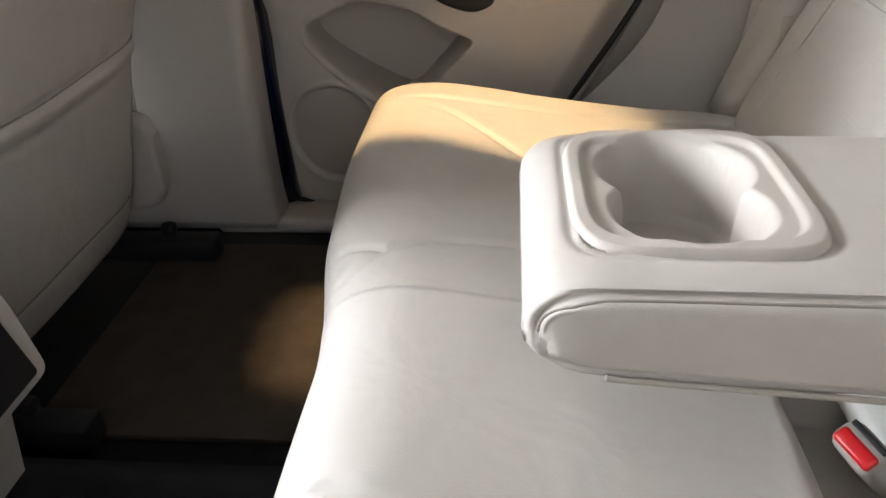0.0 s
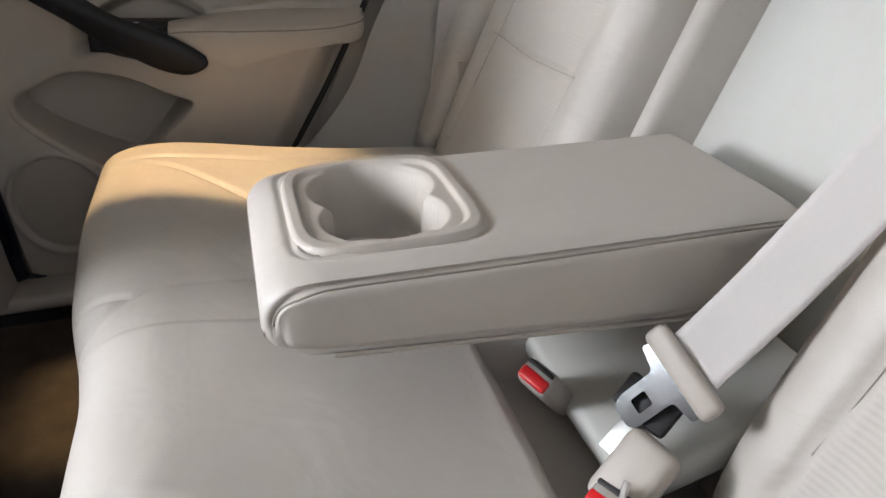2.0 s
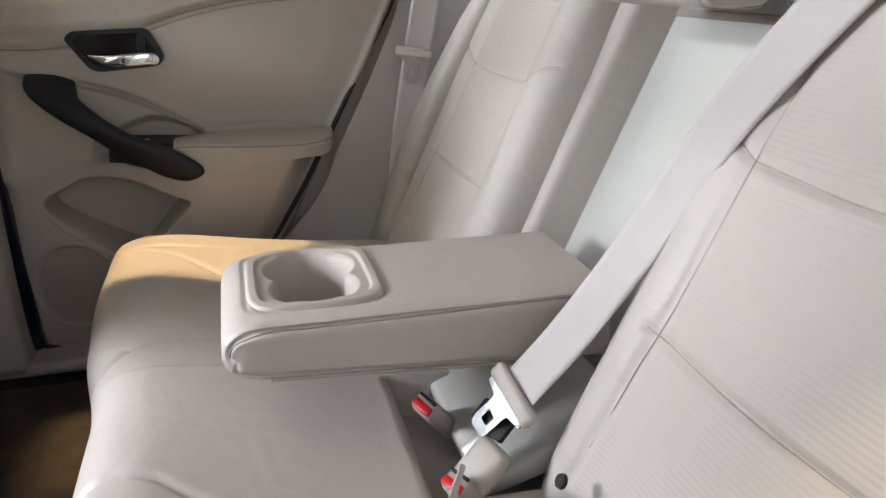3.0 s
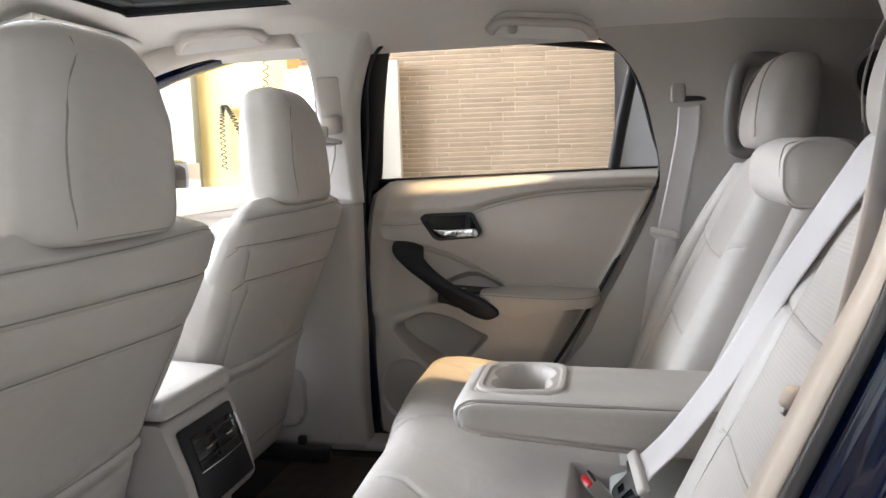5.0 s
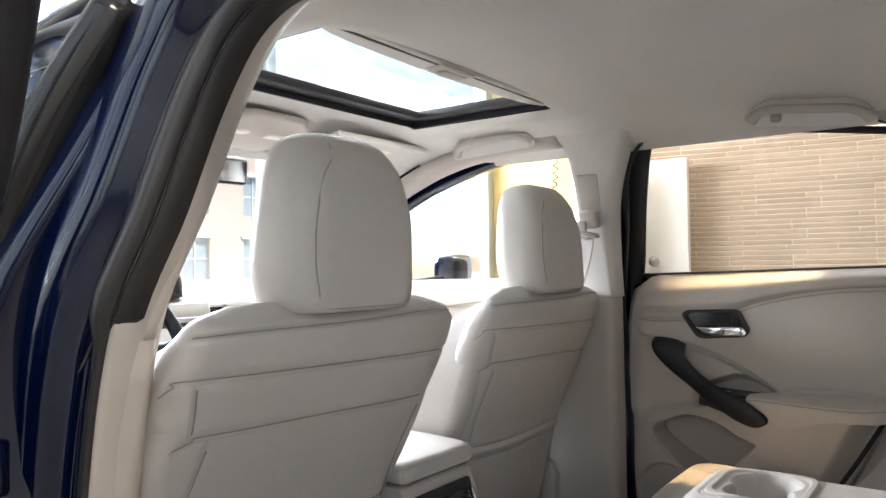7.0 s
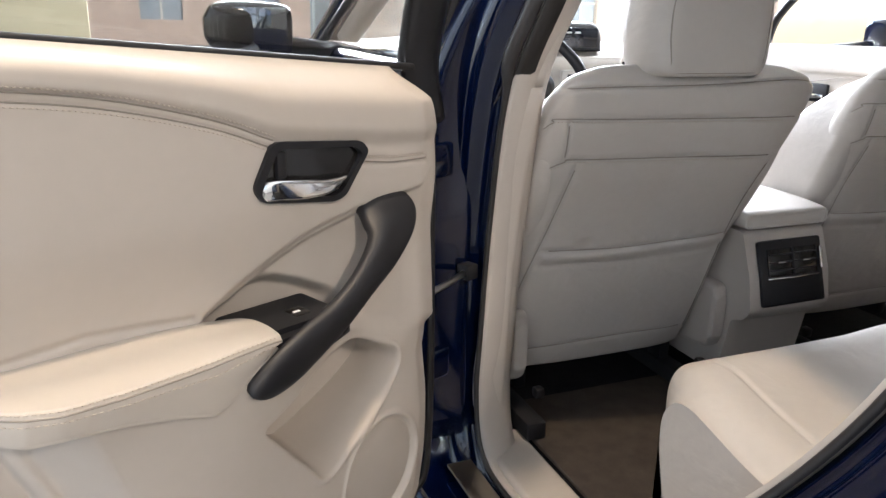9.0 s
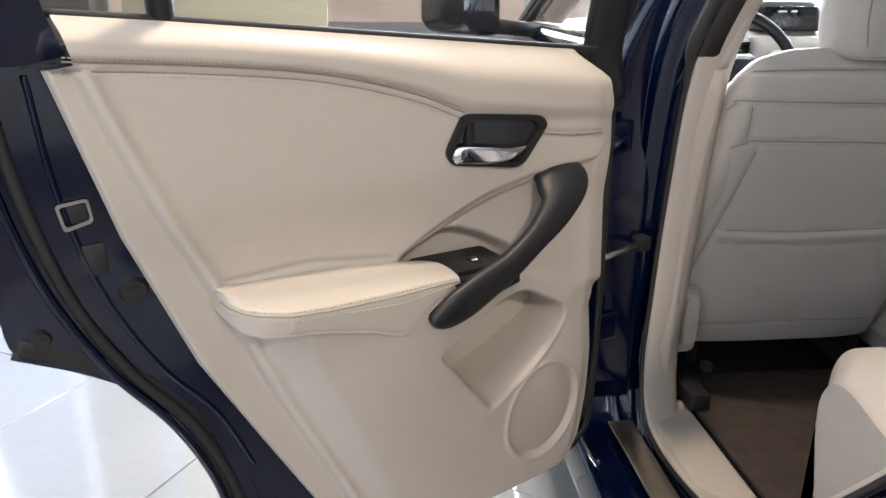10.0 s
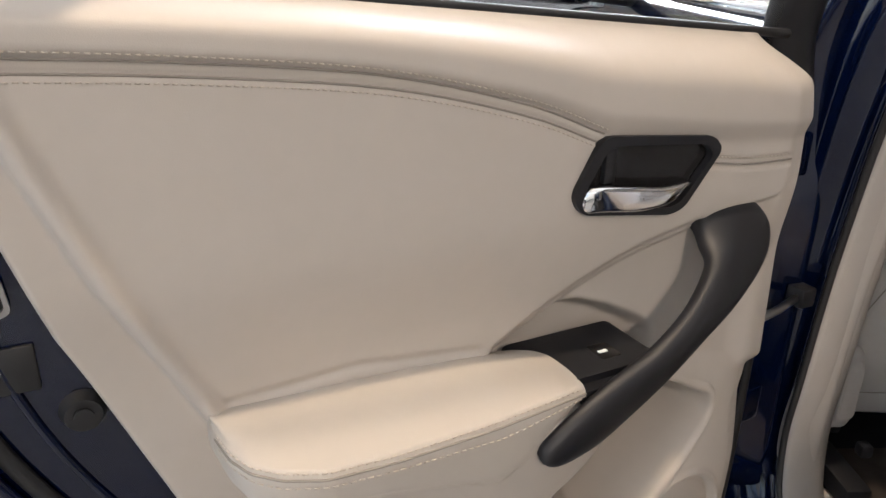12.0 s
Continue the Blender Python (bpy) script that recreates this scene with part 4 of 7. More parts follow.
    outer_e = spline([(0.264, 0.085, 0.928), (0.262, 0.112, 0.922), (0.263, 0.132, 0.904), (0.284, 0.150, 0.878), (0.326, 0.162, 0.844), (0.375, 0.168, 0.813), (0.421, 0.172, 0.781), (0.467, 0.175, 0.755), (0.510, 0.177, 0.734), (0.548, 0.177, 0.726), (0.572, 0.179, 0.736)], 66)
    sect = closed_spline([(-1, -0.35), (-0.86, 0.25), (-0.42, 0.62), (0.2, 0.56), (0.82, 0.18), (1, -0.35), (0.86, -0.85), (0.2, -1.0), (-0.5, -1.0), (-0.9, -0.8)], 3)
    pull_v = []
    for i in range(66):
        c_, w_ = (inner_e[i] + outer_e[i]) / 2, (outer_e[i] - inner_e[i]) / 2
        along_ = (inner_e[min(i + 1, 65)] + outer_e[min(i + 1, 65)] - inner_e[max(i - 1, 0)] - outer_e[max(i - 1, 0)])
        nn_ = np.cross(w_, along_)
        nn_ *= np.sign(nn_[1]) / np.linalg.norm(nn_)
        pull_v.append(c_ + sect[:, :1] * w_ + sect[:, 1:] * nn_ * (0.0135 if i < 60 else 0.0135 * (1 - ((i - 59) / 7) ** 2 * 0.6)))
    ns = len(sect)
    mesh_part("pull_handle", np.array(pull_v).reshape(-1, 3), grid_faces(66, ns, True) + [tuple(range(ns)), tuple(range(65 * ns, 66 * ns))], SATIN, door, "black soft-touch pull handle", True, xf)
    # switch pod between the arm rest and the pull, and the cup below the pull
    pod = [(0.519, 0.082, 0.799), (0.440, 0.082, 0.799), (0.405, 0.150, 0.790), (0.455, 0.172, 0.792), (0.527, 0.169, 0.792)]
    sw = mesh_part("switch_panel", pod + [(a_, b_, c_ - 0.030) for a_, b_, c_ in pod], [(0, 1, 2, 3, 4), (9, 8, 7, 6, 5)] + [(i, (i + 1) % 5, 5 + (i + 1) % 5, 5 + i) for i in range(5)], SATIN, door, "black window switch panel", False, xf)
    part("window_switch", bm_box((0.026, 0.030, 0.008), (0.470, 0.125, 0.797), 0.003), GLOSSBLACK, sw, xf=xf)
    part("switch_mark", bm_box((0.010, 0.004, 0.001), (0.474, 0.128, 0.8018), 0), WHITE, sw, xf=xf, smooth=False)
    part("pull_cup", plate(round_poly([(0.560, 0.800), (0.424, 0.800), (0.410, 0.786), (0.413, 0.768), (0.440, 0.757), (0.500, 0.742), (0.545, 0.740)], 0.010), 0.085, o=(0, 0.158, 0), e1=(1, 0, 0), e2=(0, 0, 1)), SATIN, door, "", xf=xf)
    # release handle in its bezel
    bz = part("handle_bezel", plate(BEZEL, 0.008, [round_poly(np.array(BEZEL).mean(0) + (np.array(BEZEL) - np.array(BEZEL).mean(0)) * [0.87, 0.80], 0.004, 3)], o=(0, 0.108, 0), e1=(1, 0, 0), e2=(0, 0, 1)), SATIN, door, "black handle bezel", xf=xf @ Matrix.Translation((0, 0.010, 0)))
    part("bezel_bowl", plate([tuple(p) for p in BEZEL], 0.004, o=(0, 0.100, 0), e1=(1, 0, 0), e2=(0, 0, 1)), GLOSSBLACK, bz, xf=xf @ Matrix.Translation((0, 0.009, 0)))
    lev = spline([(0.508, 0.112, 0.957), (0.490, 0.119, 0.960), (0.450, 0.124, 0.9565), (0.410, 0.122, 0.955), (0.378, 0.114, 0.962)], 24)
    lw = np.interp(np.linspace(0, 1, 24), [0, 0.1, 0.5, 0.8, 1], [0.006, 0.0125, 0.0125, 0.009, 0.002])
    lv = np.array([lev[i] + ring(lw[i], 0.006, 0.005, 16)[:, :1] * [0, 0, 1] + ring(lw[i], 0.006, 0.005, 16)[:, 1:] * [0, 1, 0] for i in range(24)])
    mesh_part("release_lever", lv.reshape(-1, 3), grid_faces(24, 16, True) + [tuple(range(16)), tuple(range(23 * 16, 24 * 16))], CHROME, bz, "chrome release lever", True, xf)
    part("lock_tab", bm_box((0.014, 0.010, 0.034), (0.476, 0.110, 0.988), 0.003), SATIN, bz, xf=xf)
    # speaker grille
    a = np.linspace(0, 2 * math.pi, 64, endpoint=False)
    rr = np.linspace(0, 1, 14)[:, None]
    gs, gz = SPEAKER[0] + rr * 0.955 * SPEAKER[2] * np.cos(a), SPEAKER[1] + rr * 0.955 * SPEAKER[3] * np.sin(a)
    gv = np.stack([gs, lower_reach(gs, gz) - 0.003 - 0.004 * rr**4, gz], -1)
    mesh_part("speaker_grille", gv.reshape(-1, 3), grid_faces(14, 64, True), GRILLE, door, "round parchment speaker grille", True, xf)
    # painted shell, rubber seal
    shell = round_poly([(1.098, 1.125), (1.100, 0.95), (1.086, 0.750), (1.010, 0.712), (0.955, 0.672), (0.907, 0.617), (0.874, 0.55), (0.850, 0.47), (0.835, 0.40), (0.80, 0.315), (0.30, 0.285), (0.15, 0.31), (0.118, 0.40), (0.118, 1.05), (0.16, 1.09)], 0.03)
    well = round_poly([(0.25, 0.53), (0.57, 0.53), (0.59, 0.73), (0.25, 0.73)], 0.01)
    part("outer_skin", plate(shell, 0.004, o=(0, -0.049, 0), e1=(1, 0, 0), e2=(0, 0, 1)), NAVY, door, "dark navy outer door skin", xf=xf @ Matrix.Translation((0, 0.004, 0)), angle=50)
    part("door_shell", plate(shell, 0.075, [well], o=(0, -0.045, 0), e1=(1, 0, 0), e2=(0, 0, 1)), NAVY, door, "dark navy painted door shell", xf=xf @ Matrix.Translation((0, 0.075, 0)), angle=50)
    inner = round_poly([(1.035, 1.10), (1.02, 0.95), (0.985, 0.80), (0.93, 0.69), (0.86, 0.60), (0.815, 0.50), (0.79, 0.40), (0.74, 0.32), (0.33, 0.30), (0.18, 0.32), (0.145, 0.40), (0.145, 1.05), (0.2, 1.07)], 0.03)
    part("inner_frame", plate(inner, 0.014, [well], o=(0, 0.027, 0), e1=(1, 0, 0), e2=(0, 0, 1)), NAVY, door, "painted inner door frame", xf=xf @ Matrix.Translation((0, 0.014, 0)), angle=50)
    sealp = [(1.062, 0.030, 1.13), (1.050, 0.034, 0.98), (1.012, 0.034, 0.82), (0.955, 0.034, 0.70), (0.885, 0.034, 0.60), (0.842, 0.034, 0.50), (0.815, 0.034, 0.40), (0.76, 0.034, 0.315), (0.55, 0.034, 0.297), (0.30, 0.034, 0.295), (0.17, 0.034, 0.33), (0.130, 0.034, 0.44), (0.132, 0.034, 1.0)]
    tube("door_seal", spline(sealp, 120), 0.008, BLACK, door, "black rubber door seal", n=10, flat=0.6, hint=(0, 1, 0), xf=xf)
    tube("shell_lip", spline([(1.078, 0.034, 1.12), (1.072, 0.036, 0.98), (1.036, 0.036, 0.83), (0.980, 0.036, 0.71), (0.912, 0.036, 0.61), (0.866, 0.036, 0.51), (0.838, 0.036, 0.40)], 90), 0.006, NAVY, door, "rolled painted lip", n=10, hint=(0, 1, 0), xf=xf)
    tube("shell_lip", spline([(1.020, 0.042, 1.09), (1.006, 0.042, 0.95), (0.970, 0.042, 0.81), (0.916, 0.042, 0.70), (0.850, 0.042, 0.61), (0.806, 0.042, 0.51)], 90), 0.004, NAVY, door, "pressed painted fold", n=8, hint=(0, 1, 0), xf=xf)
    archp = [(1.078, 0.022, 0.765), (1.005, 0.022, 0.727), (0.95, 0.022, 0.69), (0.90, 0.022, 0.635), (0.868, 0.022, 0.57), (0.842, 0.022, 0.48), (0.826, 0.022, 0.40)]
    tube("arch_seal", spline(archp, 60), 0.020, BLACK, door, "black rubber arch seal", n=10, flat=0.5, hint=(0, 1, 0), xf=xf)
    # window frame above the waist: leans inwards with height
    lean = lambda s_, z_: (s_, 0.028 + 0.36 * max(z_ - 1.10, 0), z_)
    fr = [lean(0.140, 1.0), lean(0.158, 1.10), lean(0.180, 1.27), lean(0.204, 1.40), lean(0.220, 1.455), lean(0.243, 1.483), lean(0.285, 1.491), lean(0.434, 1.490), lean(0.657, 1.474), lean(0.863, 1.457), lean(0.930, 1.444), lean(0.985, 1.405), lean(1.010, 1.33), lean(1.030, 1.23), lean(1.040, 1.15)]
    frame_path = spline(fr, 90)
    tube("window_frame", frame_path, np.interp(np.linspace(0, 1, 90), [0, 0.10, 0.29, 0.37, 0.45, 0.70, 1], [0.040, 0.042, 0.036, 0.014, 0.010, 0.009, 0.010]), SATIN, door, "black window frame", n=12, flat=0.5, hint=(0, 1, 0), xf=xf)
    div = spline([lean(0.862, 1.10), lean(0.880, 1.26), lean(0.906, 1.445)], 12)
    tube("window_divider", div, 0.016, SATIN, door, "black divider bar", n=10, hint=(0, 1, 0), xf=xf)
    belt = spline([(0.20, 0.058, 1.092), (0.5, 0.056, 1.117), (0.865, 0.054, 1.147), (0.99, 0.052, 1.156)], 30)
    tube("waist_seal", belt, 0.005, BLACK, door, "black glass run seal", n=8, hint=(0, 1, 0), xf=xf)
    if open_side:
        sail = [(1.095, 0.96), (1.100, 1.10), (1.085, 1.20), (1.045, 1.32), (0.975, 1.415), (0.955, 1.40), (0.985, 1.30), (1.000, 1.20), (0.992, 1.158), (0.975, 1.11), (1.02, 1.10)]
        sv = [lean(*q) for q in sail]
        mesh_part("sail_panel", [(a_, b_ + 0.022, c_) for a_, b_, c_ in sv] + sv, [tuple(range(11)), tuple(reversed(range(11, 22)))] + [(i, (i + 1) % 11, 11 + (i + 1) % 11, 11 + i) for i in range(11)], NAVY, door, "painted rear corner of the door frame", False, xf)
    # panes
    for name, pts in (("window_pane", [(0.17, 1.06), (0.862, 1.11), (0.905, 1.452), (0.657, 1.474), (0.434, 1.488), (0.245, 1.482), (0.20, 1.30)]), ("quarter_pane", [(0.862, 1.11), (1.042, 1.13), (1.012, 1.33), (0.982, 1.408), (0.905, 1.452)])):
        gp = mesh_part(name, [lean(*q) for q in pts], [tuple(range(len(pts)))], TINT, door, "privacy glass", False, xf)
        gp.visible_shadow = False
    # rear edge: latch and buffer
    lat = part("latch", plate(round_poly([(1.012, 0.940), (0.975, 0.945), (0.972, 0.915), (1.006, 0.906)], 0.006), 0.004, [round_poly([(1.008, 0.937), (0.978, 0.941), (0.976, 0.919), (1.003, 0.911)], 0.004)], o=(0, 0.043, 0), e1=(1, 0, 0), e2=(0, 0, 1)), STEEL, door, "bare steel latch plate", xf=xf @ Matrix.Translation((0, 0.006, 0)))
    part("latch_slot", bm_box((0.030, 0.003, 0.022), (0.992, 0.0425, 0.926), 0.001), BLACK, lat, xf=xf)
    part("lock_cover", bm_box((0.030, 0.005, 0.040), (0.978, 0.043, 0.866), 0.006), BLACK, door, "black child lock cover", xf=xf)
    for sx, sz, r in ((0.938, 0.818, 0.019), (1.050, 0.770, 0.013)):
        bm = bmesh.new()
        bmesh.ops.create_cone(bm, cap_ends=True, segments=28, radius1=r, radius2=r * 0.75, depth=0.012)
        bm2 = bmesh.new()
        bmesh.ops.create_cone(bm2, cap_ends=True, segments=20, radius1=r * 0.45, radius2=r * 0.4, depth=0.018)
        bb = join(bm, bm2)
        bb.transform(Matrix.Translation((sx, 0.046 if sx < 1 else 0.035, sz)) @ Matrix.Rotation(radians(-90), 4, "X"))
        part("buffer", bb, BLACK, door, "round rubber buffer", xf=xf)
    if open_side:
        tube("check_strap", [(0.16, 0.03, 0.705), (0.06, 0.015, 0.708), (0.0, 0.0, 0.711)], 0.006, STEEL, door, "steel check strap", xf=xf)
        part("strap_bracket", bm_box((0.03, 0.03, 0.03), (-0.004, 0.0, 0.711), 0.004), SATIN, door, xf=xf)
        for hz in (0.55, 0.93):
            part("hinge", bm_box((0.08, 0.02, 0.06), (0.09, 0.0, hz), 0.006), NAVY, door, xf=xf)
    return door


GRILLE = mat("perforated_speaker_grille", (0.42, 0.375, 0.325), 0.6, var=0.04, scale=20, bump=0.9, bscale=700)
turn = radians(25.3)
OPEN = Matrix(((-math.cos(turn), math.sin(turn), 0, -0.849), (-math.sin(turn), -math.cos(turn), 0, 0.032), (0, 0, 1, 0), (0, 0, 0, 1)))
SHUT = Matrix(((0, -1, 0, 0.895), (-1, 0, 0, 0.168), (0, 0, 1, 0), (0, 0, 0, 1)))
# the closed door's waist line falls a little towards the rear
SHUT = SHUT @ Matrix.Translation((0.43, 0, 0.975)) @ Matrix.Rotation(radians(3.5), 4, "Y") @ Matrix.Translation((-0.43, 0, -0.975))
rear_door(OPEN, "navy car door standing open with parchment leather trim", True)
rear_door(SHUT, "closed navy car door with parchment leather trim", False)

# ---- front seats ----
def front_seat(cx, label, slide, recline):
    seat = thing("front_seat", label, "car seat", "front seats")
    n, m = 150, 220
    zz = np.concatenate([np.linspace(0.425, 1.04, n - 40), 1.04 + 0.052 * np.sin(np.linspace(0, math.pi / 2, 41))[1:]])
    hw = np.interp(zz, [0.425, 0.50, 0.57, 0.79, 0.93, 1.0, 1.04, 1.07, 1.088, 1.092], [0.222, 0.236, 0.246, 0.268, 0.292, 0.296, 0.290, 0.264, 0.190, 0.06])
    hw = np.convolve(np.pad(hw, 4, "edge"), np.ones(9) / 9, "valid")
    th = np.interp(zz, [0.425, 0.55, 0.75, 0.95, 1.02, 1.06, 1.085, 1.092], [0.10, 0.12, 0.14, 0.14, 0.12, 0.085, 0.04, 0.01])
    yb = np.interp(zz, [0.425, 0.46, 0.60, 0.70, 0.80, 0.95, 1.03, 1.06, 1.092], [0.078, 0.066, 0.054, 0.044, 0.026, -0.020, -0.036, -0.030, 0.016])
    yb = np.convolve(np.pad(yb, 4, "edge"), np.ones(9) / 9, "valid")
    a = np.linspace(0, 2 * math.pi, m, endpoint=False)
    ca, sa = np.cos(a), np.sin(a)
    px, py = np.sign(ca) * np.abs(ca) ** (2 / 3.4), np.sign(sa) * np.abs(sa) ** (2 / 2.6)
    # the driver seat is broader at the foot of its outer side
    ext = np.interp(zz, [0.425, 0.58, 0.74, 0.90], [0.056, 0.052, 0.016, 0.0]) * (cx < 0)
    X = (hw[:, None] + ext[:, None] * (px < 0)[None]) * px[None]
    Y = (yb + th / 2)[:, None] + th[:, None] / 2 * py[None]
    Z = np.broadcast_to(zz[:, None], X.shape).copy()
    P = np.stack([X, Z], -1)
    back = smoothstep(0.2, -0.4, py)[None]
    top = spline([(-0.285, 1.050), (-0.20, 1.054), (0, 1.056), (0.19, 1.062), (0.275, 1.056)], 30)
    mid = spline([(-0.294, 0.975), (-0.285, 0.990), (-0.26, 0.998), (0, 0.994), (0.285, 0.988)], 30)
    corner = spline([(-0.262, 0.997), (-0.254, 0.955), (-0.248, 0.914)], 8)
    yoke = spline([(-0.288, 0.868), (-0.272, 0.898), (-0.248, 0.915), (-0.222, 0.921), (0, 0.917), (0.262, 0.906)], 40)
    left = spline([(-0.226, 0.920), (-0.226, 0.72), (-0.236, 0.56), (-0.246, 0.468)] if cx > 0 else [(-0.222, 0.920), (-0.230, 0.80), (-0.243, 0.72), (-0.266, 0.62), (-0.282, 0.54), (-0.276, 0.472)], 30)
    right = spline([(0.246, 0.906), (0.232, 0.715), (0.222, 0.56), (0.205, 0.46)], 30)
    low = spline([(-0.246, 0.476), (0, 0.484), (0.205, 0.476)], 20)
    sag = lambda x: 0.720 - 0.004 * np.exp(-((x + 0.05) / 0.09) ** 2)
    lip = [(x, sag(x)) for x in np.linspace(-0.232, 0.236, 40)]
    lip2 = [(x, sag(x) - 0.034) for x in np.linspace(-0.234, 0.234, 40)]
    Y += back * (groove(P, [top, mid, corner, yoke, left, right, low], 0.0035, 0.004) + groove(P, [lip], 0.005, 0.006) + groove(P, [lip2], 0.004, 0.003))
    Y -= back * 0.006 * np.exp(-((Z - sag(X) + 0.014) / 0.012) ** 2) * (np.abs(X) < 0.235)
    Y -= back * 0.003 * np.exp(-(((Z - 0.58) / 0.09) ** 2 + (X / 0.18) ** 2))
    for gx_ in (-0.135, 0.09):
        Y += back * 0.006 * np.exp(-(((X - gx_) / 0.020) ** 2 + ((Z - sag(X) - 0.012) / 0.014) ** 2))
    X = X + cx
    v = np.stack([X, Y, Z], -1).reshape(-1, 3)
    faces = [tuple(reversed(q)) for q in grid_faces(n, m, True)] + [tuple(range(m)), tuple(reversed(range((n - 1) * m, n * m)))]
    br = mesh_part("backrest", v, [tuple(reversed(f)) for f in faces], LEATHER, seat, "parchment leather seat back with map pocket", True)

    def on_back(pts, off=-0.0005):
        q = np.asarray(pts, float)
        h, t_, y_ = np.interp(q[:, 1], zz, hw) + np.interp(q[:, 1], zz, ext) * (q[:, 0] < 0), np.interp(q[:, 1], zz, th), np.interp(q[:, 1], zz, yb)
        r = np.abs(q[:, 0] / h).clip(0, 0.999)
        s_ = (1 - r**3.4) ** (1 / 2.6)
        return np.stack([q[:, 0] + cx, y_ + t_ / 2 - t_ / 2 * s_ + off, q[:, 1]], 1)

    for line, off in ((mid, 0.006), (yoke, 0.006)):
        dashes("stitching", on_back(np.asarray(line)[2:-2] - [0, off]), 0.0006, 0.004, 0.0025, THREAD, br, hint=(0, 1, 0))
    # thin dark tubes stand for the shade within the seat back's creases
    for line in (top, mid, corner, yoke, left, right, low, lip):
        tube("seam", on_back(np.asarray(line)[1:-1] if len(line) > 4 else line, 0.0002), 0.0010, SEAMSHADE, br, n=5, hint=(0, 1, 0))
    # head rest on its posts
    hr = loft("headrest", [((cx, 0.018, 1.070), 0.100, 0.045, 0.035), ((cx, 0.018, 1.074), 0.122, 0.056, 0.045), ((cx, 0.024, 1.095), 0.134, 0.064, 0.05), ((cx, 0.038, 1.15), 0.139, 0.068, 0.055), ((cx, 0.050, 1.22), 0.132, 0.068, 0.055), ((cx, 0.066, 1.28), 0.118, 0.060, 0.05), ((cx, 0.078, 1.315), 0.100, 0.047, 0.042), ((cx, 0.083, 1.332), 0.072, 0.030, 0.028), ((cx, 0.084, 1.337), 0.03, 0.012, 0.011)], LEATHER, seat, "parchment leather head rest", n=64, sub=8)
    lv_ = np.array([(1.074, 0.018, 0.122, 0.056), (1.095, 0.024, 0.134, 0.064), (1.15, 0.038, 0.139, 0.068), (1.22, 0.050, 0.132, 0.068), (1.28, 0.066, 0.118, 0.060), (1.315, 0.078, 0.100, 0.047), (1.332, 0.083, 0.072, 0.030)])

    def on_head(pts):
        q = np.asarray(pts, float)
        yc_, hx_h, hy_h = (np.interp(q[:, 1], lv_[:, 0], lv_[:, i_]) for i_ in (1, 2, 3))
        rr_ = hy_h * 0.80
        over_ = (np.abs(q[:, 0]) - (hx_h - rr_)).clip(0, None)
        return np.stack([cx + q[:, 0], yc_ - hy_h + rr_ - np.sqrt((rr_**2 - np.minimum(over_, rr_ * 0.99) ** 2)), q[:, 1]], 1)

    tube("headrest_seam", on_head(spline([(-0.098, 1.082), (-0.106, 1.14), (-0.104, 1.20), (-0.092, 1.25), (-0.070, 1.284), (-0.045, 1.297), (0.02, 1.298), (0.085, 1.288)], 50)), 0.0015, SEAMSHADE, hr, "", n=6, hint=(0, 1, 0))
    tube("headrest_seam", np.vstack([on_head([(-0.060, 1.290), (-0.056, 1.310), (-0.050, 1.326)]), [(cx - 0.045, 0.075, 1.3375), (cx - 0.04, 0.095, 1.336)]]), 0.0015, SEAMSHADE, hr, "", n=6, hint=(0, 1, 0))
    tube("headrest_seam", on_head(spline([(0.098, 1.082), (0.106, 1.14), (0.104, 1.20), (0.097, 1.25), (0.085, 1.288)], 30)), 0.0013, SEAMSHADE, hr, "", n=6, hint=(0, 1, 0))
    tube("headrest_seam", on_head(spline([(-0.112, 1.078), (-0.06, 1.077), (0, 1.077), (0.06, 1.077), (0.112, 1.078)], 40)), 0.0014, SEAMSHADE, hr, "", n=6, hint=(0, 1, 0))
    for k in (-1, 1):
        tube("headrest_post", [(cx + k * 0.07, 0.045, 1.03), (cx + k * 0.07, 0.045, 1.075)], 0.0065, CHROME, hr, "chrome post", n=14, hint=(0, 1, 0))
        loft("post_sleeve", [((cx + k * 0.07, 0.045, 1.060), 0.020, 0.014, 0.012), ((cx + k * 0.07, 0.045, 1.092), 0.018, 0.012, 0.011), ((cx + k * 0.07, 0.045, 1.094), 0.012, 0.008, 0.007)], PLASTIC, hr, "")
    # cushion, side shields, runners
    loft("cushion", [((cx, 0.19, 0.52), 0.20, 0.05, 0.04), ((cx, 0.24, 0.53), 0.245, 0.075, 0.06), ((cx, 0.40, 0.55), 0.255, 0.08, 0.06), ((cx, 0.60, 0.57), 0.25, 0.07, 0.06), ((cx, 0.66, 0.57), 0.20, 0.04, 0.04)], LEATHER, seat, "parchment leather seat cushion", (1, 0, 0), (0, 0, 1))
    for k in (-1, 1):
        loft("side_bolster", [((cx + k * 0.225, 0.18, 0.56), 0.030, 0.05, 0.028), ((cx + k * 0.235, 0.19, 0.66), 0.038, 0.09, 0.034), ((cx + k * 0.248, 0.16, 0.80), 0.040, 0.11, 0.036), ((cx + k * 0.252, 0.12, 0.92), 0.038, 0.10, 0.034), ((cx + k * 0.235, 0.07, 1.01), 0.030, 0.06, 0.028), ((cx + k * 0.21, 0.05, 1.05), 0.012, 0.03, 0.011)], LEATHER, seat, "parchment leather side bolster")
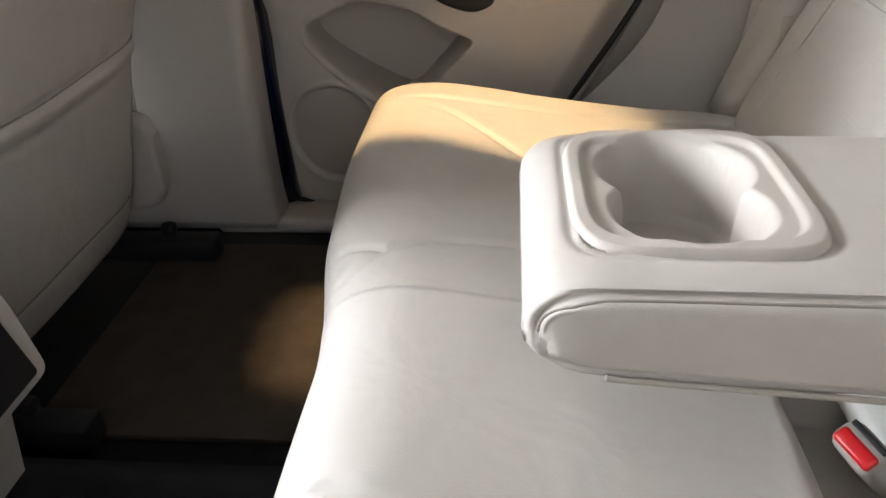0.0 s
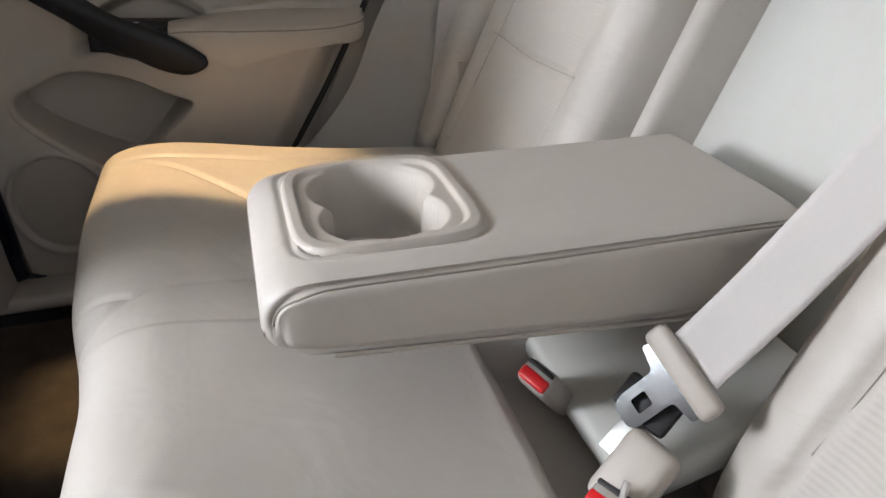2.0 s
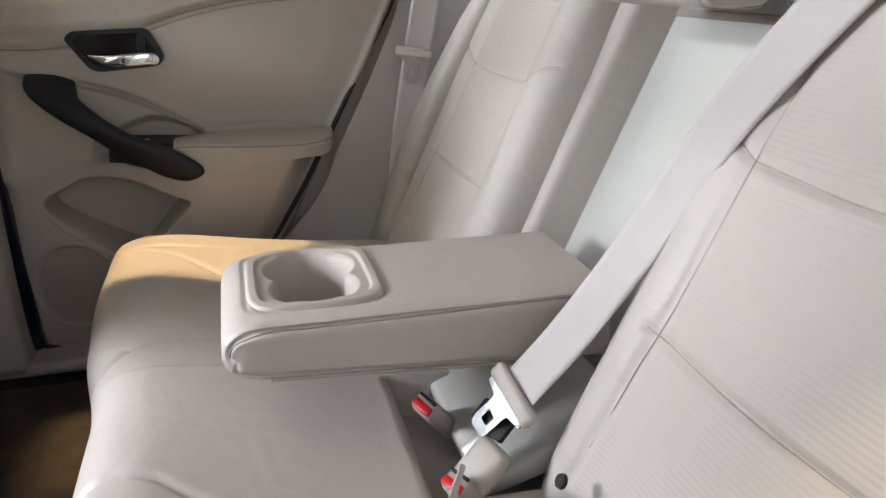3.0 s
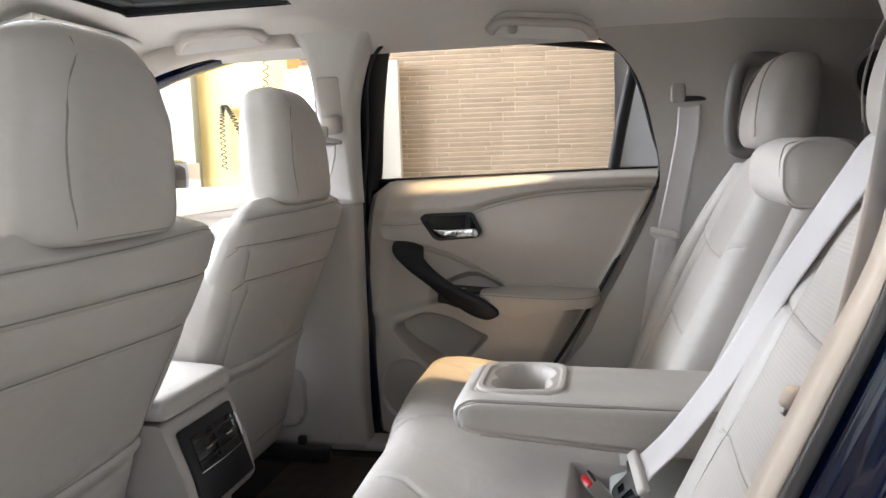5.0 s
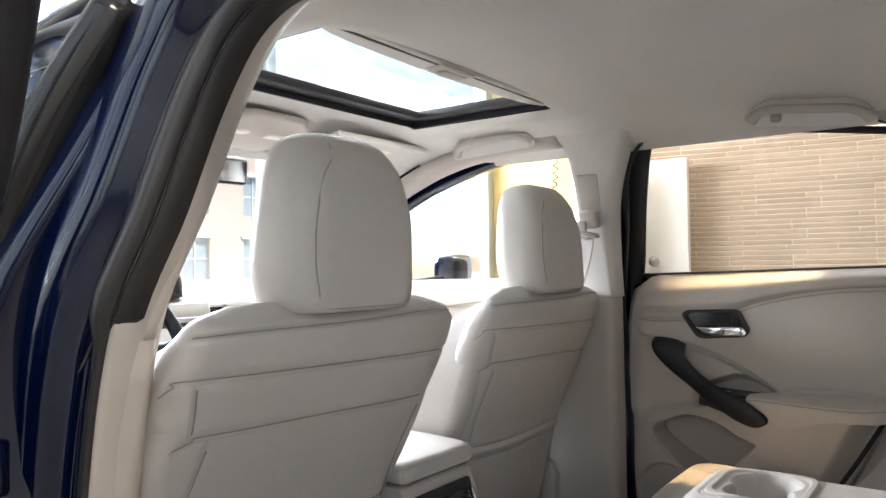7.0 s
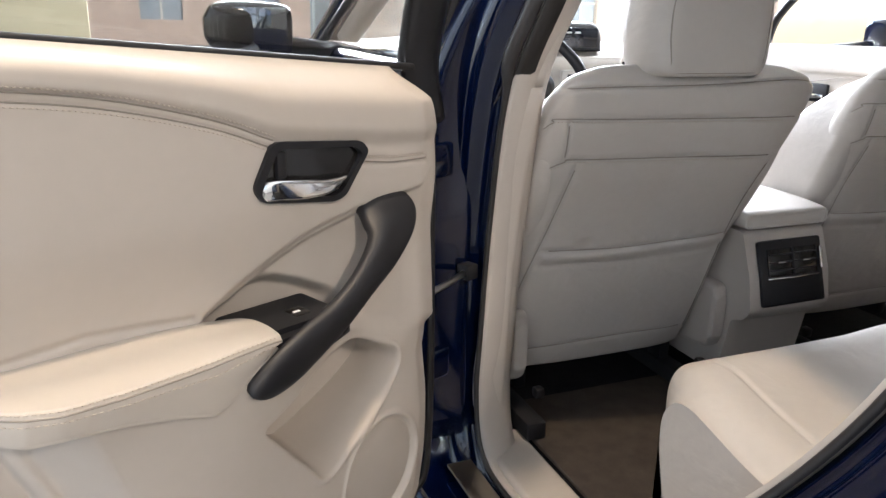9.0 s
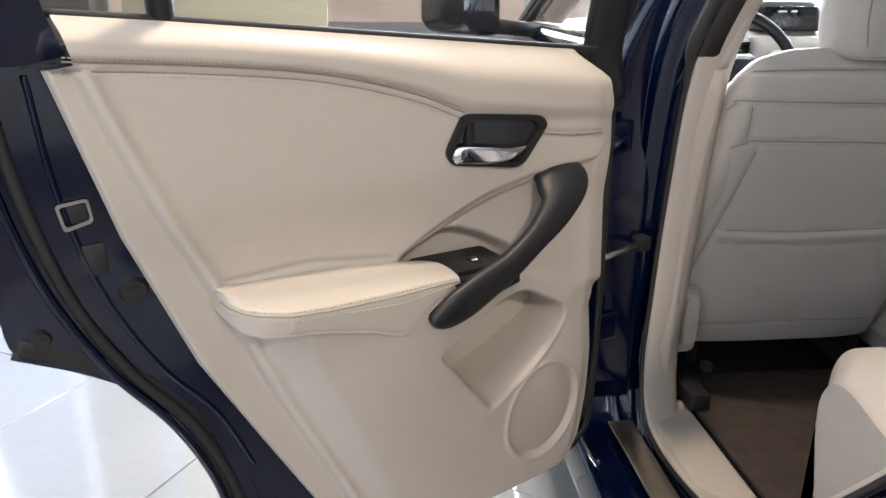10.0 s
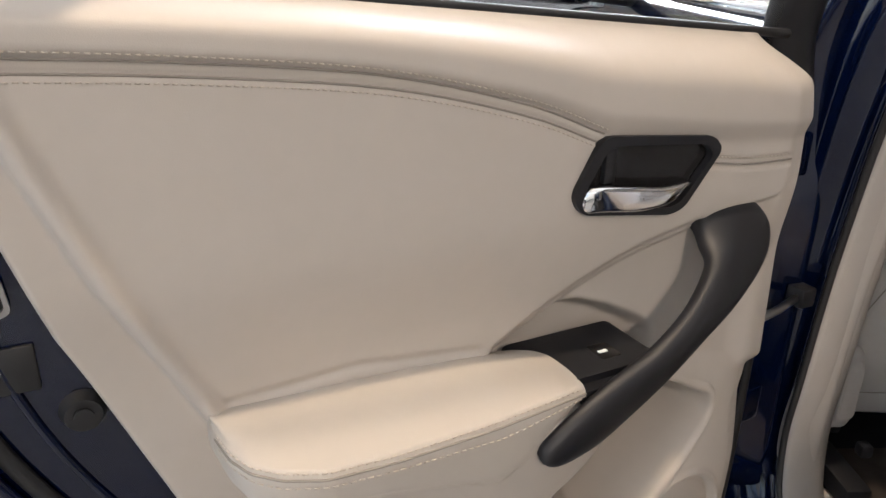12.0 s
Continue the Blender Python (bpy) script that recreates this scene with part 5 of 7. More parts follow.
        loft("side_shield", [((cx + k * 0.257, 0.090, 0.505), 0.010, 0.036, 0.009), ((cx + k * 0.260, 0.097, 0.505), 0.017, 0.058, 0.013), ((cx + k * 0.262, 0.16, 0.50), 0.022, 0.085, 0.016), ((cx + k * 0.262, 0.55, 0.47), 0.020, 0.06, 0.018)], PLASTIC, seat, "parchment plastic side shield", (1, 0, 0), (0, 0, 1))
        part("runner", bm_box((0.045, 0.56, 0.04), (cx + k * (0.25 if k * cx > 0 else 0.20), 0.30, 0.345), 0.006), SATIN, seat, "black steel seat runner")
        part("runner_end", bm_box((0.022, 0.024, 0.024), (cx + k * 0.215, 0.085, 0.398), 0.006), SATIN, seat, "plastic runner end cover")
        part("runner_leg", bm_box((0.03, 0.05, 0.12), (cx + k * 0.20, 0.22, 0.41), 0.006), SATIN, seat)
    # slid along its runners, the back tilted about its middle
    for ob in seat.children_recursive:
        tilts = not ob.name.startswith(("cushion", "side_shield", "runner"))
        for vert in ob.data.vertices:
            vert.co.y += slide - (recline * (vert.co.z - 0.80) if tilts else 0)
    return seat


front_seat(-0.433, "parchment leather front seat with map pocket and head rest", 0.0, 0.20)
front_seat(0.388, "parchment leather front seat with map pocket and head rest", 0.058, 0.13)

# ---- rear bench ----
LEAN = radians(24.5)
UP = np.array([0, -math.sin(LEAN), math.cos(LEAN)])
OUT = np.array([0, math.cos(LEAN), math.sin(LEAN)])


bench = thing("bench_seat", "parchment leather rear seat with lowered centre armrest", "car seat")


def bench_back(k):
    """One outer backrest of the rear bench: k -1 or 1."""
    b = bench
    cx, half = k * 0.405, 0.215
    n, m = 230, 170
    uu = np.linspace(-0.09, 0.60, n)
    a = np.linspace(0, 2 * math.pi, m, endpoint=False)
    ca, sa = np.cos(a), np.sin(a)
    px, py = np.sign(ca) * np.abs(ca) ** (2 / 4.5), np.sign(sa) * np.abs(sa) ** (2 / 3)
    endr = (1 - (np.abs((uu - 0.255) / 0.3455)).clip(0, 1) ** 9) ** (1 / 3)
    half_u = np.interp(uu, [0, 0.4, 0.6], [0.220, 0.212, 0.19])
    X = (half_u * (0.86 + 0.14 * endr))[:, None] * px[None]
    T = (0.075 * endr)[:, None] * py[None]
    U = np.broadcast_to(uu[:, None], X.shape).copy()
    P = np.stack([X * k, U], -1)
    front = smoothstep(0.0, 0.5, py)[None]
    T = T + front * 0.020 * (smoothstep(0.115, 0.185, np.abs(X)) - 0.3) * endr[:, None]
    bol = [spline([(s_ * 0.150, 0.0), (s_ * 0.135, 0.2), (s_ * 0.128, 0.4), (s_ * 0.11, 0.52), (s_ * 0.06, 0.575)], 40) for s_ in (-1, 1)]
    rows = [[(-0.150, 0.176), (0.0, 0.170), (0.150, 0.176)], [(-0.132, 0.356), (0.0, 0.350), (0.132, 0.356)], [(0.132, 0.356), (0.200, 0.390)], [(-0.132, 0.356), (-0.200, 0.390)]]
    T = T - front * groove(P, bol + rows, 0.0045, 0.0045)
    base = np.array([cx, -0.825, 0.60])
    v = base + X[..., None] * [1, 0, 0] + U[..., None] * UP + T[..., None] * OUT
    faces = grid_faces(n, m, True) + [tuple(reversed(range(m))), tuple(range((n - 1) * m, n * m))]
    br_ = mesh_part("backrest", v.reshape(-1, 3), faces, LEATHER, b, "parchment leather outer backrest with ribbed insert", True)
    br_.data.materials.append(PERF_LEATHER)
    cx_, cu_ = np.abs(X), U
    ins = ((cx_ < np.interp(cu_, [0, 0.2, 0.4, 0.52, 0.575], [0.148, 0.133, 0.126, 0.108, 0.06])) & (cu_ < 0.575) & np.broadcast_to(py[None] > 0.3, cx_.shape))
    idx = np.array([f[0] for f in faces])
    br_.data.polygons.foreach_set("material_index", ins.reshape(-1)[idx].astype(np.int32))
    face = np.broadcast_to((py > 0.2)[None], X.shape)

    def on_front(line):
        out = []
        for lx, lu in line:
            e = np.where(face, (X - lx) ** 2 + (U - lu) ** 2, 9)
            at = np.unravel_index(np.argmin(e), e.shape)
            out.append(v.reshape(X.shape + (3,))[at] + (lx - X[at]) * np.array([1, 0, 0]) + (lu - U[at]) * UP + OUT * 0.0004)
        return spline(out, 50)

    # tubes a little darker than the leather paint the grooves' soft shade
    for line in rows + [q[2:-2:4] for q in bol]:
        tube("seam", on_front(spline([(q[0] * k, q[1]) for q in line], 14)), 0.0008, SOFTSHADE, br_, n=5, hint=tuple(OUT))
    # outboard side filler
    loft("side_bolster", [((k * 0.655, -0.78, 0.58), 0.045, 0.05, 0.03), ((k * 0.66, -0.87, 0.80), 0.05, 0.06, 0.035), ((k * 0.655, -0.97, 1.0), 0.045, 0.06, 0.035), ((k * 0.64, -1.03, 1.13), 0.03, 0.04, 0.03)], LEATHER, br_, "parchment leather side filler")
    bm = bm_box((0.05, 0.135, 0.66), (0, 0, 0.29), 0.02, 4)
    bm.transform(Matrix.Translation((k * 0.197, -0.868, 0.555)) @ Matrix.Rotation(LEAN, 4, "X"))
    part("inner_bolster", bm, LEATHER, br_)
    if k < 0:
        bm = bmesh.new()
        bmesh.ops.create_cone(bm, cap_ends=True, segments=20, radius1=0.008, radius2=0.007, depth=0.004)
        bm.transform(Matrix.Translation((-0.285, -0.737, 0.655)) @ Matrix.Rotation(radians(-60), 4, "X"))
        part("plug", bm, SATIN, br_, "small dark plastic plug")
    hx = k * (0.395 if k > 0 else 0.412)
    hr = loft("headrest", [((hx, -1.035, 1.160), 0.08, 0.03, 0.025), ((hx, -1.03, 1.172), 0.108, 0.055, 0.045), ((hx, -1.032, 1.22), 0.114, 0.062, 0.05), ((hx, -1.042, 1.28), 0.104, 0.058, 0.05), ((hx, -1.055, 1.335), 0.085, 0.042, 0.04), ((hx, -1.06, 1.35), 0.04, 0.02, 0.02)], LEATHER, b, "parchment leather head rest", n=56)
    for s_ in (-1, 1):
        tube("headrest_seam", spline([(hx + s_ * 0.09, -0.9725, 1.185), (hx + s_ * 0.095, -0.9725, 1.23), (hx + s_ * 0.082, -0.985, 1.29), (hx + s_ * 0.06, -1.008, 1.33), (hx + s_ * 0.05, -1.04, 1.352)], 26), 0.0014, SEAMSHADE, hr, n=6)
        tube("headrest_post", [(hx + s_ * 0.06, -1.045, 1.13), (hx + s_ * 0.06, -1.038, 1.19)], 0.006, CHROME, hr, n=12, hint=(0, 1, 0))


def ribbed_mat():
    m = mat("ribbed_perforated_leather", (0.48, 0.445, 0.408), 0.52, var=0.03, scale=5)
    n, l = m.node_tree.nodes, m.node_tree.links
    tc, wave, b = n.new("ShaderNodeTexCoord"), n.new("ShaderNodeTexWave"), n.new("ShaderNodeBump")
    wave.bands_direction = "Z"
    wave.inputs["Scale"].default_value, wave.inputs["Distortion"].default_value = 62, 0.3
    b.inputs["Strength"].default_value, b.inputs["Distance"].default_value = 0.12, 0.002
    l.new(tc.outputs["Object"], wave.inputs["Vector"])
    l.new(wave.outputs["Fac"], b.inputs["Height"])
    l.new(b.outputs["Normal"], n["Principled BSDF"].inputs["Normal"])
    return m


PERF_LEATHER = ribbed_mat()
bench_back(-1)
bench_back(1)

mid_back = bench
RECESS = mat("pale_recess_vinyl", (0.50, 0.50, 0.47), 0.6, var=0.03, scale=5)
bm = bm_box((0.44, 0.05, 0.62), (0, 0, 0.29), 0.012, 3)
bm.transform(Matrix.Translation((0, -0.905, 0.56)) @ Matrix.Rotation(LEAN, 4, "X"))
part("recess_panel", bm, RECESS, mid_back, "pale vinyl recess panel")
loft("centre_headrest", [((-0.135, -0.980, 1.122), 0.030, 0.026, 0.02), ((-0.130, -0.980, 1.122), 0.046, 0.042, 0.03), ((-0.118, -0.980, 1.122), 0.053, 0.049, 0.036), ((0, -0.980, 1.124), 0.056, 0.052, 0.038), ((0.100, -0.980, 1.122), 0.053, 0.049, 0.036), ((0.112, -0.980, 1.122), 0.046, 0.042, 0.03), ((0.117, -0.980, 1.122), 0.030, 0.026, 0.02)], LEATHER, mid_back, "low parchment leather centre head rest", (0, 1, 0), (0, 0, 1))
tube("headrest_seam", closed_spline([(-0.121, -0.980 + 0.0525 * q[0], 1.122 + 0.0485 * q[1]) for q in ((1, 0), (0.93, 0.72), (0.7, 0.93), (0, 1), (-0.7, 0.93), (-0.93, 0.72), (-1, 0), (-0.7, -0.93), (0, -1), (0.7, -0.93))], 6), 0.0012, SOFTSHADE, mid_back, n=5, closed=True)

# bench cushion: one sheet with seams round the centre seat
n, m = 400, 230
xx = np.linspace(-1, 1, n)
xx = np.sign(xx) * (1 - (1 - np.abs(xx)) ** 1.15)
prof = spline([(-0.81, 0.52), (-0.80, 0.570), (-0.74, 0.592), (-0.60, 0.606), (-0.48, 0.622), (-0.38, 0.638), (-0.315, 0.645), (-0.272, 0.637), (-0.247, 0.612), (-0.240, 0.575), (-0.250, 0.51), (-0.270, 0.43), (-0.290, 0.35)], m)
X = np.where(xx > 0, 0.664 * xx, 0.662 * xx)[:, None] + 0 * prof[None, :, 0]
Y = np.broadcast_to(prof[None, :, 0], X.shape).copy()
Z = np.broadcast_to(prof[None, :, 1], X.shape).copy()
edge = np.where(X > 0, smoothstep(0.590, 0.664, X), smoothstep(0.580, 0.662, -X))
Z -= 0.035 * edge**2.5 * smoothstep(0.40, 0.58, Z)
Y -= np.where(X > 0, 0.035, 0.06) * edge**2 * smoothstep(-0.55, -0.3, Y)
Y += 0.022 * smoothstep(0.10, 0.45, X) * smoothstep(-0.36, -0.26, Y)
Y -= 0.032 * smoothstep(0.22, -0.02, X) * smoothstep(-0.45, -0.26, Y)
cen = np.abs(X) / 0.16
topw = smoothstep(0.54, 0.61, Z)
hollow = 0.016 * np.exp(-((np.abs(X) - 0.40) / 0.12) ** 2) * np.exp(-((Y + 0.52) / 0.14) ** 2)
Z -= hollow * topw
Z += 0.012 * np.exp(-(cen**4)) * np.exp(-((Y + 0.45) / 0.2) ** 2) * topw
arcs = np.cumsum(np.r_[0, np.linalg.norm(np.diff(prof, axis=0), axis=1)])
S = np.broadcast_to(arcs[None], X.shape)
P = np.stack([X, S], -1)
at_y = lambda y: np.interp(y, prof[:, 0][:np.argmax(prof[:, 0]) + 1], arcs[:np.argmax(prof[:, 0]) + 1])
lines = []
lines.append([(-0.31, at_y(-0.735)), (-0.275, at_y(-0.53)), (-0.165, at_y(-0.345)), (-0.150, at_y(-0.290)), (-0.158, at_y(-0.252)), (-0.168, arcs[-1] * 0.86)])
lines.append([(0.125, at_y(-0.735)), (0.165, at_y(-0.43)), (0.152, at_y(-0.35)), (0.130, at_y(-0.306)), (0.095, at_y(-0.262)), (0.080, arcs[-1] * 0.86)])
lines.append([(0.130, at_y(-0.306)), (0.145, at_y(-0.270)), (0.150, at_y(-0.250))])
lines.append([(0.557, at_y(-0.279)), (0.508, at_y(-0.347)), (0.423, at_y(-0.433)), (0.40, at_y(-0.47))])
for k in (-1, 1):
    lines.append([(k * 0.575, at_y(-0.735)), (k * 0.570, at_y(-0.62)), (k * 0.560, at_y(-0.46)), (k * 0.555, at_y(-0.36)), (k * 0.56, at_y(-0.285))])
Z += 0.005 * smoothstep(0.064, 0.05, X) * smoothstep(-0.275, -0.17, X) * topw
Z -= 0.055 * smoothstep(0.0, 0.012, inside(np.stack([X, Y], -1), [(-0.225, -0.628), (0.03, -0.628), (0.03, -0.80), (-0.215, -0.80)]))
gsum = groove(P, lines, 0.005, 0.005)
Z -= gsum * topw
Y -= gsum * (1 - topw)
mesh_part("cushion", np.stack([X, Y, Z], -1).reshape(-1, 3), grid_faces(n, m), LEATHER, bench, "parchment leather", True)
for k in (-1, 1):
    side = np.stack([np.full(m, 0.664 if k > 0 else -0.662), Y[-1 if k > 0 else 0], Z[-1 if k > 0 else 0]], 1)
    low = side.copy()
    low[:, 2] = 0.34
    f = grid_faces(2, m)
    mesh_part("cushion_end", np.concatenate([side, low]), f if k > 0 else [tuple(reversed(q)) for q in f], LEATHER, bench, "", False)
part("bench_base", bm_box((1.24, 0.40, 0.20), (0, -0.50, 0.41), 0.02), DARKCARPET, bench, "black carpeted seat base")

bm = bm_box((0.36, 0.20, 0.03), (0, 0, 0), 0.012, 3)
bm.transform(Matrix.Translation((-0.01, -0.785, 0.605)) @ Matrix.Rotation(radians(-16), 4, "X"))
part("recess_flap", bm, RECESS, bench, "pale vinyl flap below the armrest")
loft("seat_roll", [((-0.62, -0.835, 0.545), 0.03, 0.05, 0.028), ((-0.3, -0.84, 0.555), 0.035, 0.055, 0.03), ((0.3, -0.84, 0.555), 0.035, 0.055, 0.03), ((0.62, -0.835, 0.545), 0.03, 0.05, 0.028)], LEATHER, bench, "leather roll at the foot of the backrests", (0, 1, 0), (0, 0, 1))

# ---- centre armrest with cup holders ----
n, m = 240, 200
vv = np.linspace(0, 1, n)
yy = -0.434 - 0.436 * vv
rnd = (1 - ((0.055 - (vv * 0.445)).clip(0, 1) / 0.055) ** 2.6).clip(0, 1) ** (1 / 2.6)
hx_ = 0.118 * (0.80 + 0.20 * rnd)
hz_ = 0.0475 * (0.30 + 0.70 * rnd)
zc = 0.728 - 0.006 * vv
a = np.linspace(0, 2 * math.pi, m, endpoint=False)
ca, sa = np.cos(a), np.sin(a)
px, pz = np.sign(ca) * np.abs(ca) ** (2 / 7), np.sign(sa) * np.abs(sa) ** (2 / 6)
X = hx_[:, None] * px[None]
Z = zc[:, None] + hz_[:, None] * pz[None] + 0.030 * (1 - vv[:, None]) * (-pz[None]).clip(0, 1)
Y = np.broadcast_to(yy[:, None], X.shape).copy()
CUPBOX = round_poly([(0.102, -0.466), (0.098, -0.616), (-0.078, -0.616), (-0.082, -0.466)], 0.03, 8)
P = np.stack([X, Y], -1)
topside = (pz > 0.2)[None]
sd = inside(P, CUPBOX)
Z -= topside * 0.074 * smoothstep(0.002, 0.010, sd)
Z -= topside * 0.003 * np.exp(-((sd + 0.002) / 0.004) ** 2)
Pyz = np.stack([Y, Z], -1)
sideface = (np.abs(px) > 0.93)[None]
welt = spline([(-0.866, 0.7635), (-0.80, 0.765), (-0.62, 0.7655), (-0.50, 0.767), (-0.470, 0.765), (-0.450, 0.756), (-0.443, 0.742), (-0.448, 0.727), (-0.466, 0.718), (-0.60, 0.707), (-0.80, 0.690)], 90)
X -= sideface * np.sign(X) * groove(Pyz, [welt], 0.003, 0.004)
faces = grid_faces(n, m, True) + [tuple(reversed(range(m))), tuple(range((n - 1) * m, n * m))]
body = mesh_part("armrest", np.stack([X, Y, Z], -1).reshape(-1, 3), [tuple(reversed(f)) for f in faces], LEATHER, bench, "lowered parchment leather armrest with cup holders", True)
# darker tubes along the welt groove, its shade put into their colour
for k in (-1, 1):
    tube("piping", [(k * 0.1175, y_, z_) for y_, z_ in spline([(-0.80, 0.6875), (-0.60, 0.7035), (-0.500, 0.7110), (-0.482, 0.713)], 40)], 0.0020, SOFTSHADE, body, n=6)
    if k < 0:
        tube("piping", [(k * (0.1181 if y_ < -0.46 else 0.1174 - 0.35 * (y_ + 0.46)), y_, z_) for y_, z_ in welt[1:55]], 0.0010, SEAMSHADE, body, n=6)
# cup holder insert
n, m = 130, 100
ux, uy = np.meshgrid(np.linspace(-1, 1, n), np.linspace(-1, 1, m), indexing="ij")
CUP_X, CUP_Y = 0.010, -0.541
# the square grid drawn onto the rounded outline
r_ = np.maximum(np.abs(ux), np.abs(uy)) + 1e-9
ang = np.arctan2(uy, ux)
rad = 1 / ((np.abs(np.cos(ang)) ** 5 + np.abs(np.sin(ang)) ** 5) ** (1 / 5))
X = CUP_X + r_ * rad * np.cos(ang) * 0.092
Y = CUP_Y + r_ * rad * np.sin(ang) * 0.077
wells = np.minimum(np.hypot(X - CUP_X - 0.031, Y - CUP_Y) / 0.050, np.hypot(X - CUP_X + 0.031, Y - CUP_Y) / 0.047)
neck = np.maximum(np.abs(X - CUP_X) / 0.03, np.abs(Y - CUP_Y) / 0.035)
c = np.minimum(wells, neck)
Z = 0.7700 + 0.0065 * smoothstep(1.0, 0.965, r_) - 0.004 * smoothstep(0.86, 0.81, r_) - 0.005 * smoothstep(1.12, 1.03, c) - 0.058 * smoothstep(1.02, 0.96, c) - 0.012 * smoothstep(0.96, 0.80, c)
Z += 0.0016 * np.exp(-(((wells - 0.70) / 0.03) ** 2))
mesh_part("cup_holder", np.stack([X, Y, Z], -1).reshape(-1, 3), grid_faces(n, m), PLASTIC, body, "parchment plastic twin cup holder", True)

# ---- rear side trims, rear quarter windows, load bay ----
SIDETRIM = mat("grey_side_trim", (0.41, 0.385, 0.355), 0.6, var=0.04, scale=5, bump=0.15, bscale=1100)
SURROUND = mat("dark_taupe_surround", (0.15, 0.14, 0.13), 0.6, var=0.06, scale=10)
for k in (-1, 1):
    if k > 0:
        rows = [[(0.790, -0.35, 0.36), (0.770, -0.605, 0.62), (0.765, -0.685, 0.77), (0.765, -0.772, 0.94), (0.765, -0.825, 1.08), (0.748, -0.808, 1.22), (0.700, -0.756, 1.37), (0.660, -0.66, 1.455), (0.655, -0.55, 1.475)],
                [(0.72, -0.50, 0.36), (0.74, -0.70, 0.62), (0.745, -0.80, 0.77), (0.745, -0.88, 0.94), (0.74, -0.93, 1.08), (0.715, -0.94, 1.22), (0.665, -0.93, 1.38), (0.628, -0.84, 1.47), (0.61, -0.62, 1.492)],
                [(0.68, -0.60, 0.36), (0.70, -0.85, 0.62), (0.705, -0.93, 0.77), (0.705, -1.0, 0.94), (0.70, -1.05, 1.08), (0.68, -1.07, 1.22), (0.64, -1.05, 1.38), (0.60, -0.95, 1.47), (0.56, -0.64, 1.51)]]
        skin("quarter_trim", rows, SIDETRIM, "grey quarter trim beside the seat", 30, 50)
    else:
        rows = [[(-0.720, -0.44, 0.40), (-0.712, -0.595, 0.575), (-0.708, -0.69, 0.69), (-0.704, -0.765, 0.81), (-0.702, -0.83, 0.94), (-0.692, -0.882, 1.06), (-0.665, -0.90, 1.20), (-0.635, -0.84, 1.37), (-0.62, -0.72, 1.45)],
                [(-0.69, -0.50, 0.40), (-0.69, -0.68, 0.575), (-0.69, -0.78, 0.69), (-0.685, -0.87, 0.81), (-0.68, -0.93, 0.94), (-0.665, -0.97, 1.06), (-0.64, -0.99, 1.20), (-0.60, -0.95, 1.37), (-0.58, -0.85, 1.46)],
                [(-0.68, -0.60, 0.40), (-0.68, -0.80, 0.575), (-0.68, -0.93, 0.69), (-0.68, -1.0, 0.81), (-0.675, -1.05, 0.94), (-0.665, -1.10, 1.06), (-0.64, -1.10, 1.20), (-0.60, -1.05, 1.37), (-0.57, -0.95, 1.46)]]
        skin("quarter_trim", rows, SIDETRIM, "parchment quarter trim beside the seat", 30, 50)
    skin("load_bay_trim", [[(k * 0.70, -1.04, 0.62), (k * 0.70, -1.04, 1.14), (k * 0.655, -1.04, 1.36), (k * 0.60, -0.95, 1.47)],
                           [(k * 0.66, -1.40, 0.62), (k * 0.66, -1.40, 1.13), (k * 0.62, -1.38, 1.34), (k * 0.56, -1.3, 1.46)],
                           [(k * 0.62, -1.90, 0.62), (k * 0.62, -1.90, 1.10), (k * 0.60, -1.72, 1.32), (k * 0.54, -1.62, 1.43)]], SIDETRIM, "load bay side trim", 60, 60, (-1.135, -1.0, 1.175, 1.360))
    frame_pts = [(k * 0.690, -1.00, 1.165), (k * 0.662, -0.985, 1.25), (k * 0.632, -1.00, 1.355), (k * 0.624, -1.05, 1.370), (k * 0.620, -1.11, 1.350), (k * 0.626, -1.14, 1.29), (k * 0.644, -1.13, 1.20), (k * 0.672, -1.07, 1.162)]
    loop = closed_spline(frame_pts, 8)
    qw = tube("quarter_window_frame", loop, 0.017, SURROUND, car, "dark grey quarter window surround", n=10, closed=True, hint=(1, 0, 0))
    tube("quarter_window_seal", loop * 0.985 + np.array([k * 0.004, -0.017, 0.019]), 0.008, BLACK, qw, n=8, closed=True, hint=(1, 0, 0))
    cen = loop.mean(0)
    mesh_part("quarter_window_pane", np.vstack([loop - [k * 0.006, 0, 0], cen - [k * 0.006, 0, 0]]), [(i, (i + 1) % len(loop), len(loop)) for i in range(len(loop))], TINT, qw, "privacy glass", True).visible_shadow = False
part("load_floor", bm_box((1.3, 1.0, 0.04), (0, -1.5, 0.66), 0.01), DARKCARPET, car, "black carpeted load floor")
part("parcel_cover", bm_box((1.24, 0.70, 0.02), (0, -1.45, 1.05), 0.006), BUCKLE, car, "dark grey load cover")

can = thing("round_speaker", "dark grey round loudspeaker behind the rear seats", "loudspeaker")
axis = np.array([-0.55, 0.75, 0.0])
levels = []
c0 = np.array([0.36, -1.21, 1.298])
for s_, r_ in ((0.0, 0.050), (0.004, 0.062), (0.02, 0.068), (0.08, 0.070), (0.16, 0.066), (0.19, 0.050), (0.195, 0.02)):
    levels.append((tuple(c0 - axis * s_), r_, r_, r_))
DRUM = mat("dark_taupe_plastic", (0.19, 0.175, 0.165), 0.5, var=0.08, scale=10)
loft("drum", levels, DRUM, can, "", (0.81, 0.59, 0), (0, 0, 1), n=40)
bm = bmesh.new()
bmesh.ops.create_cone(bm, cap_ends=True, segments=32, radius1=0.050, radius2=0.046, depth=0.006)
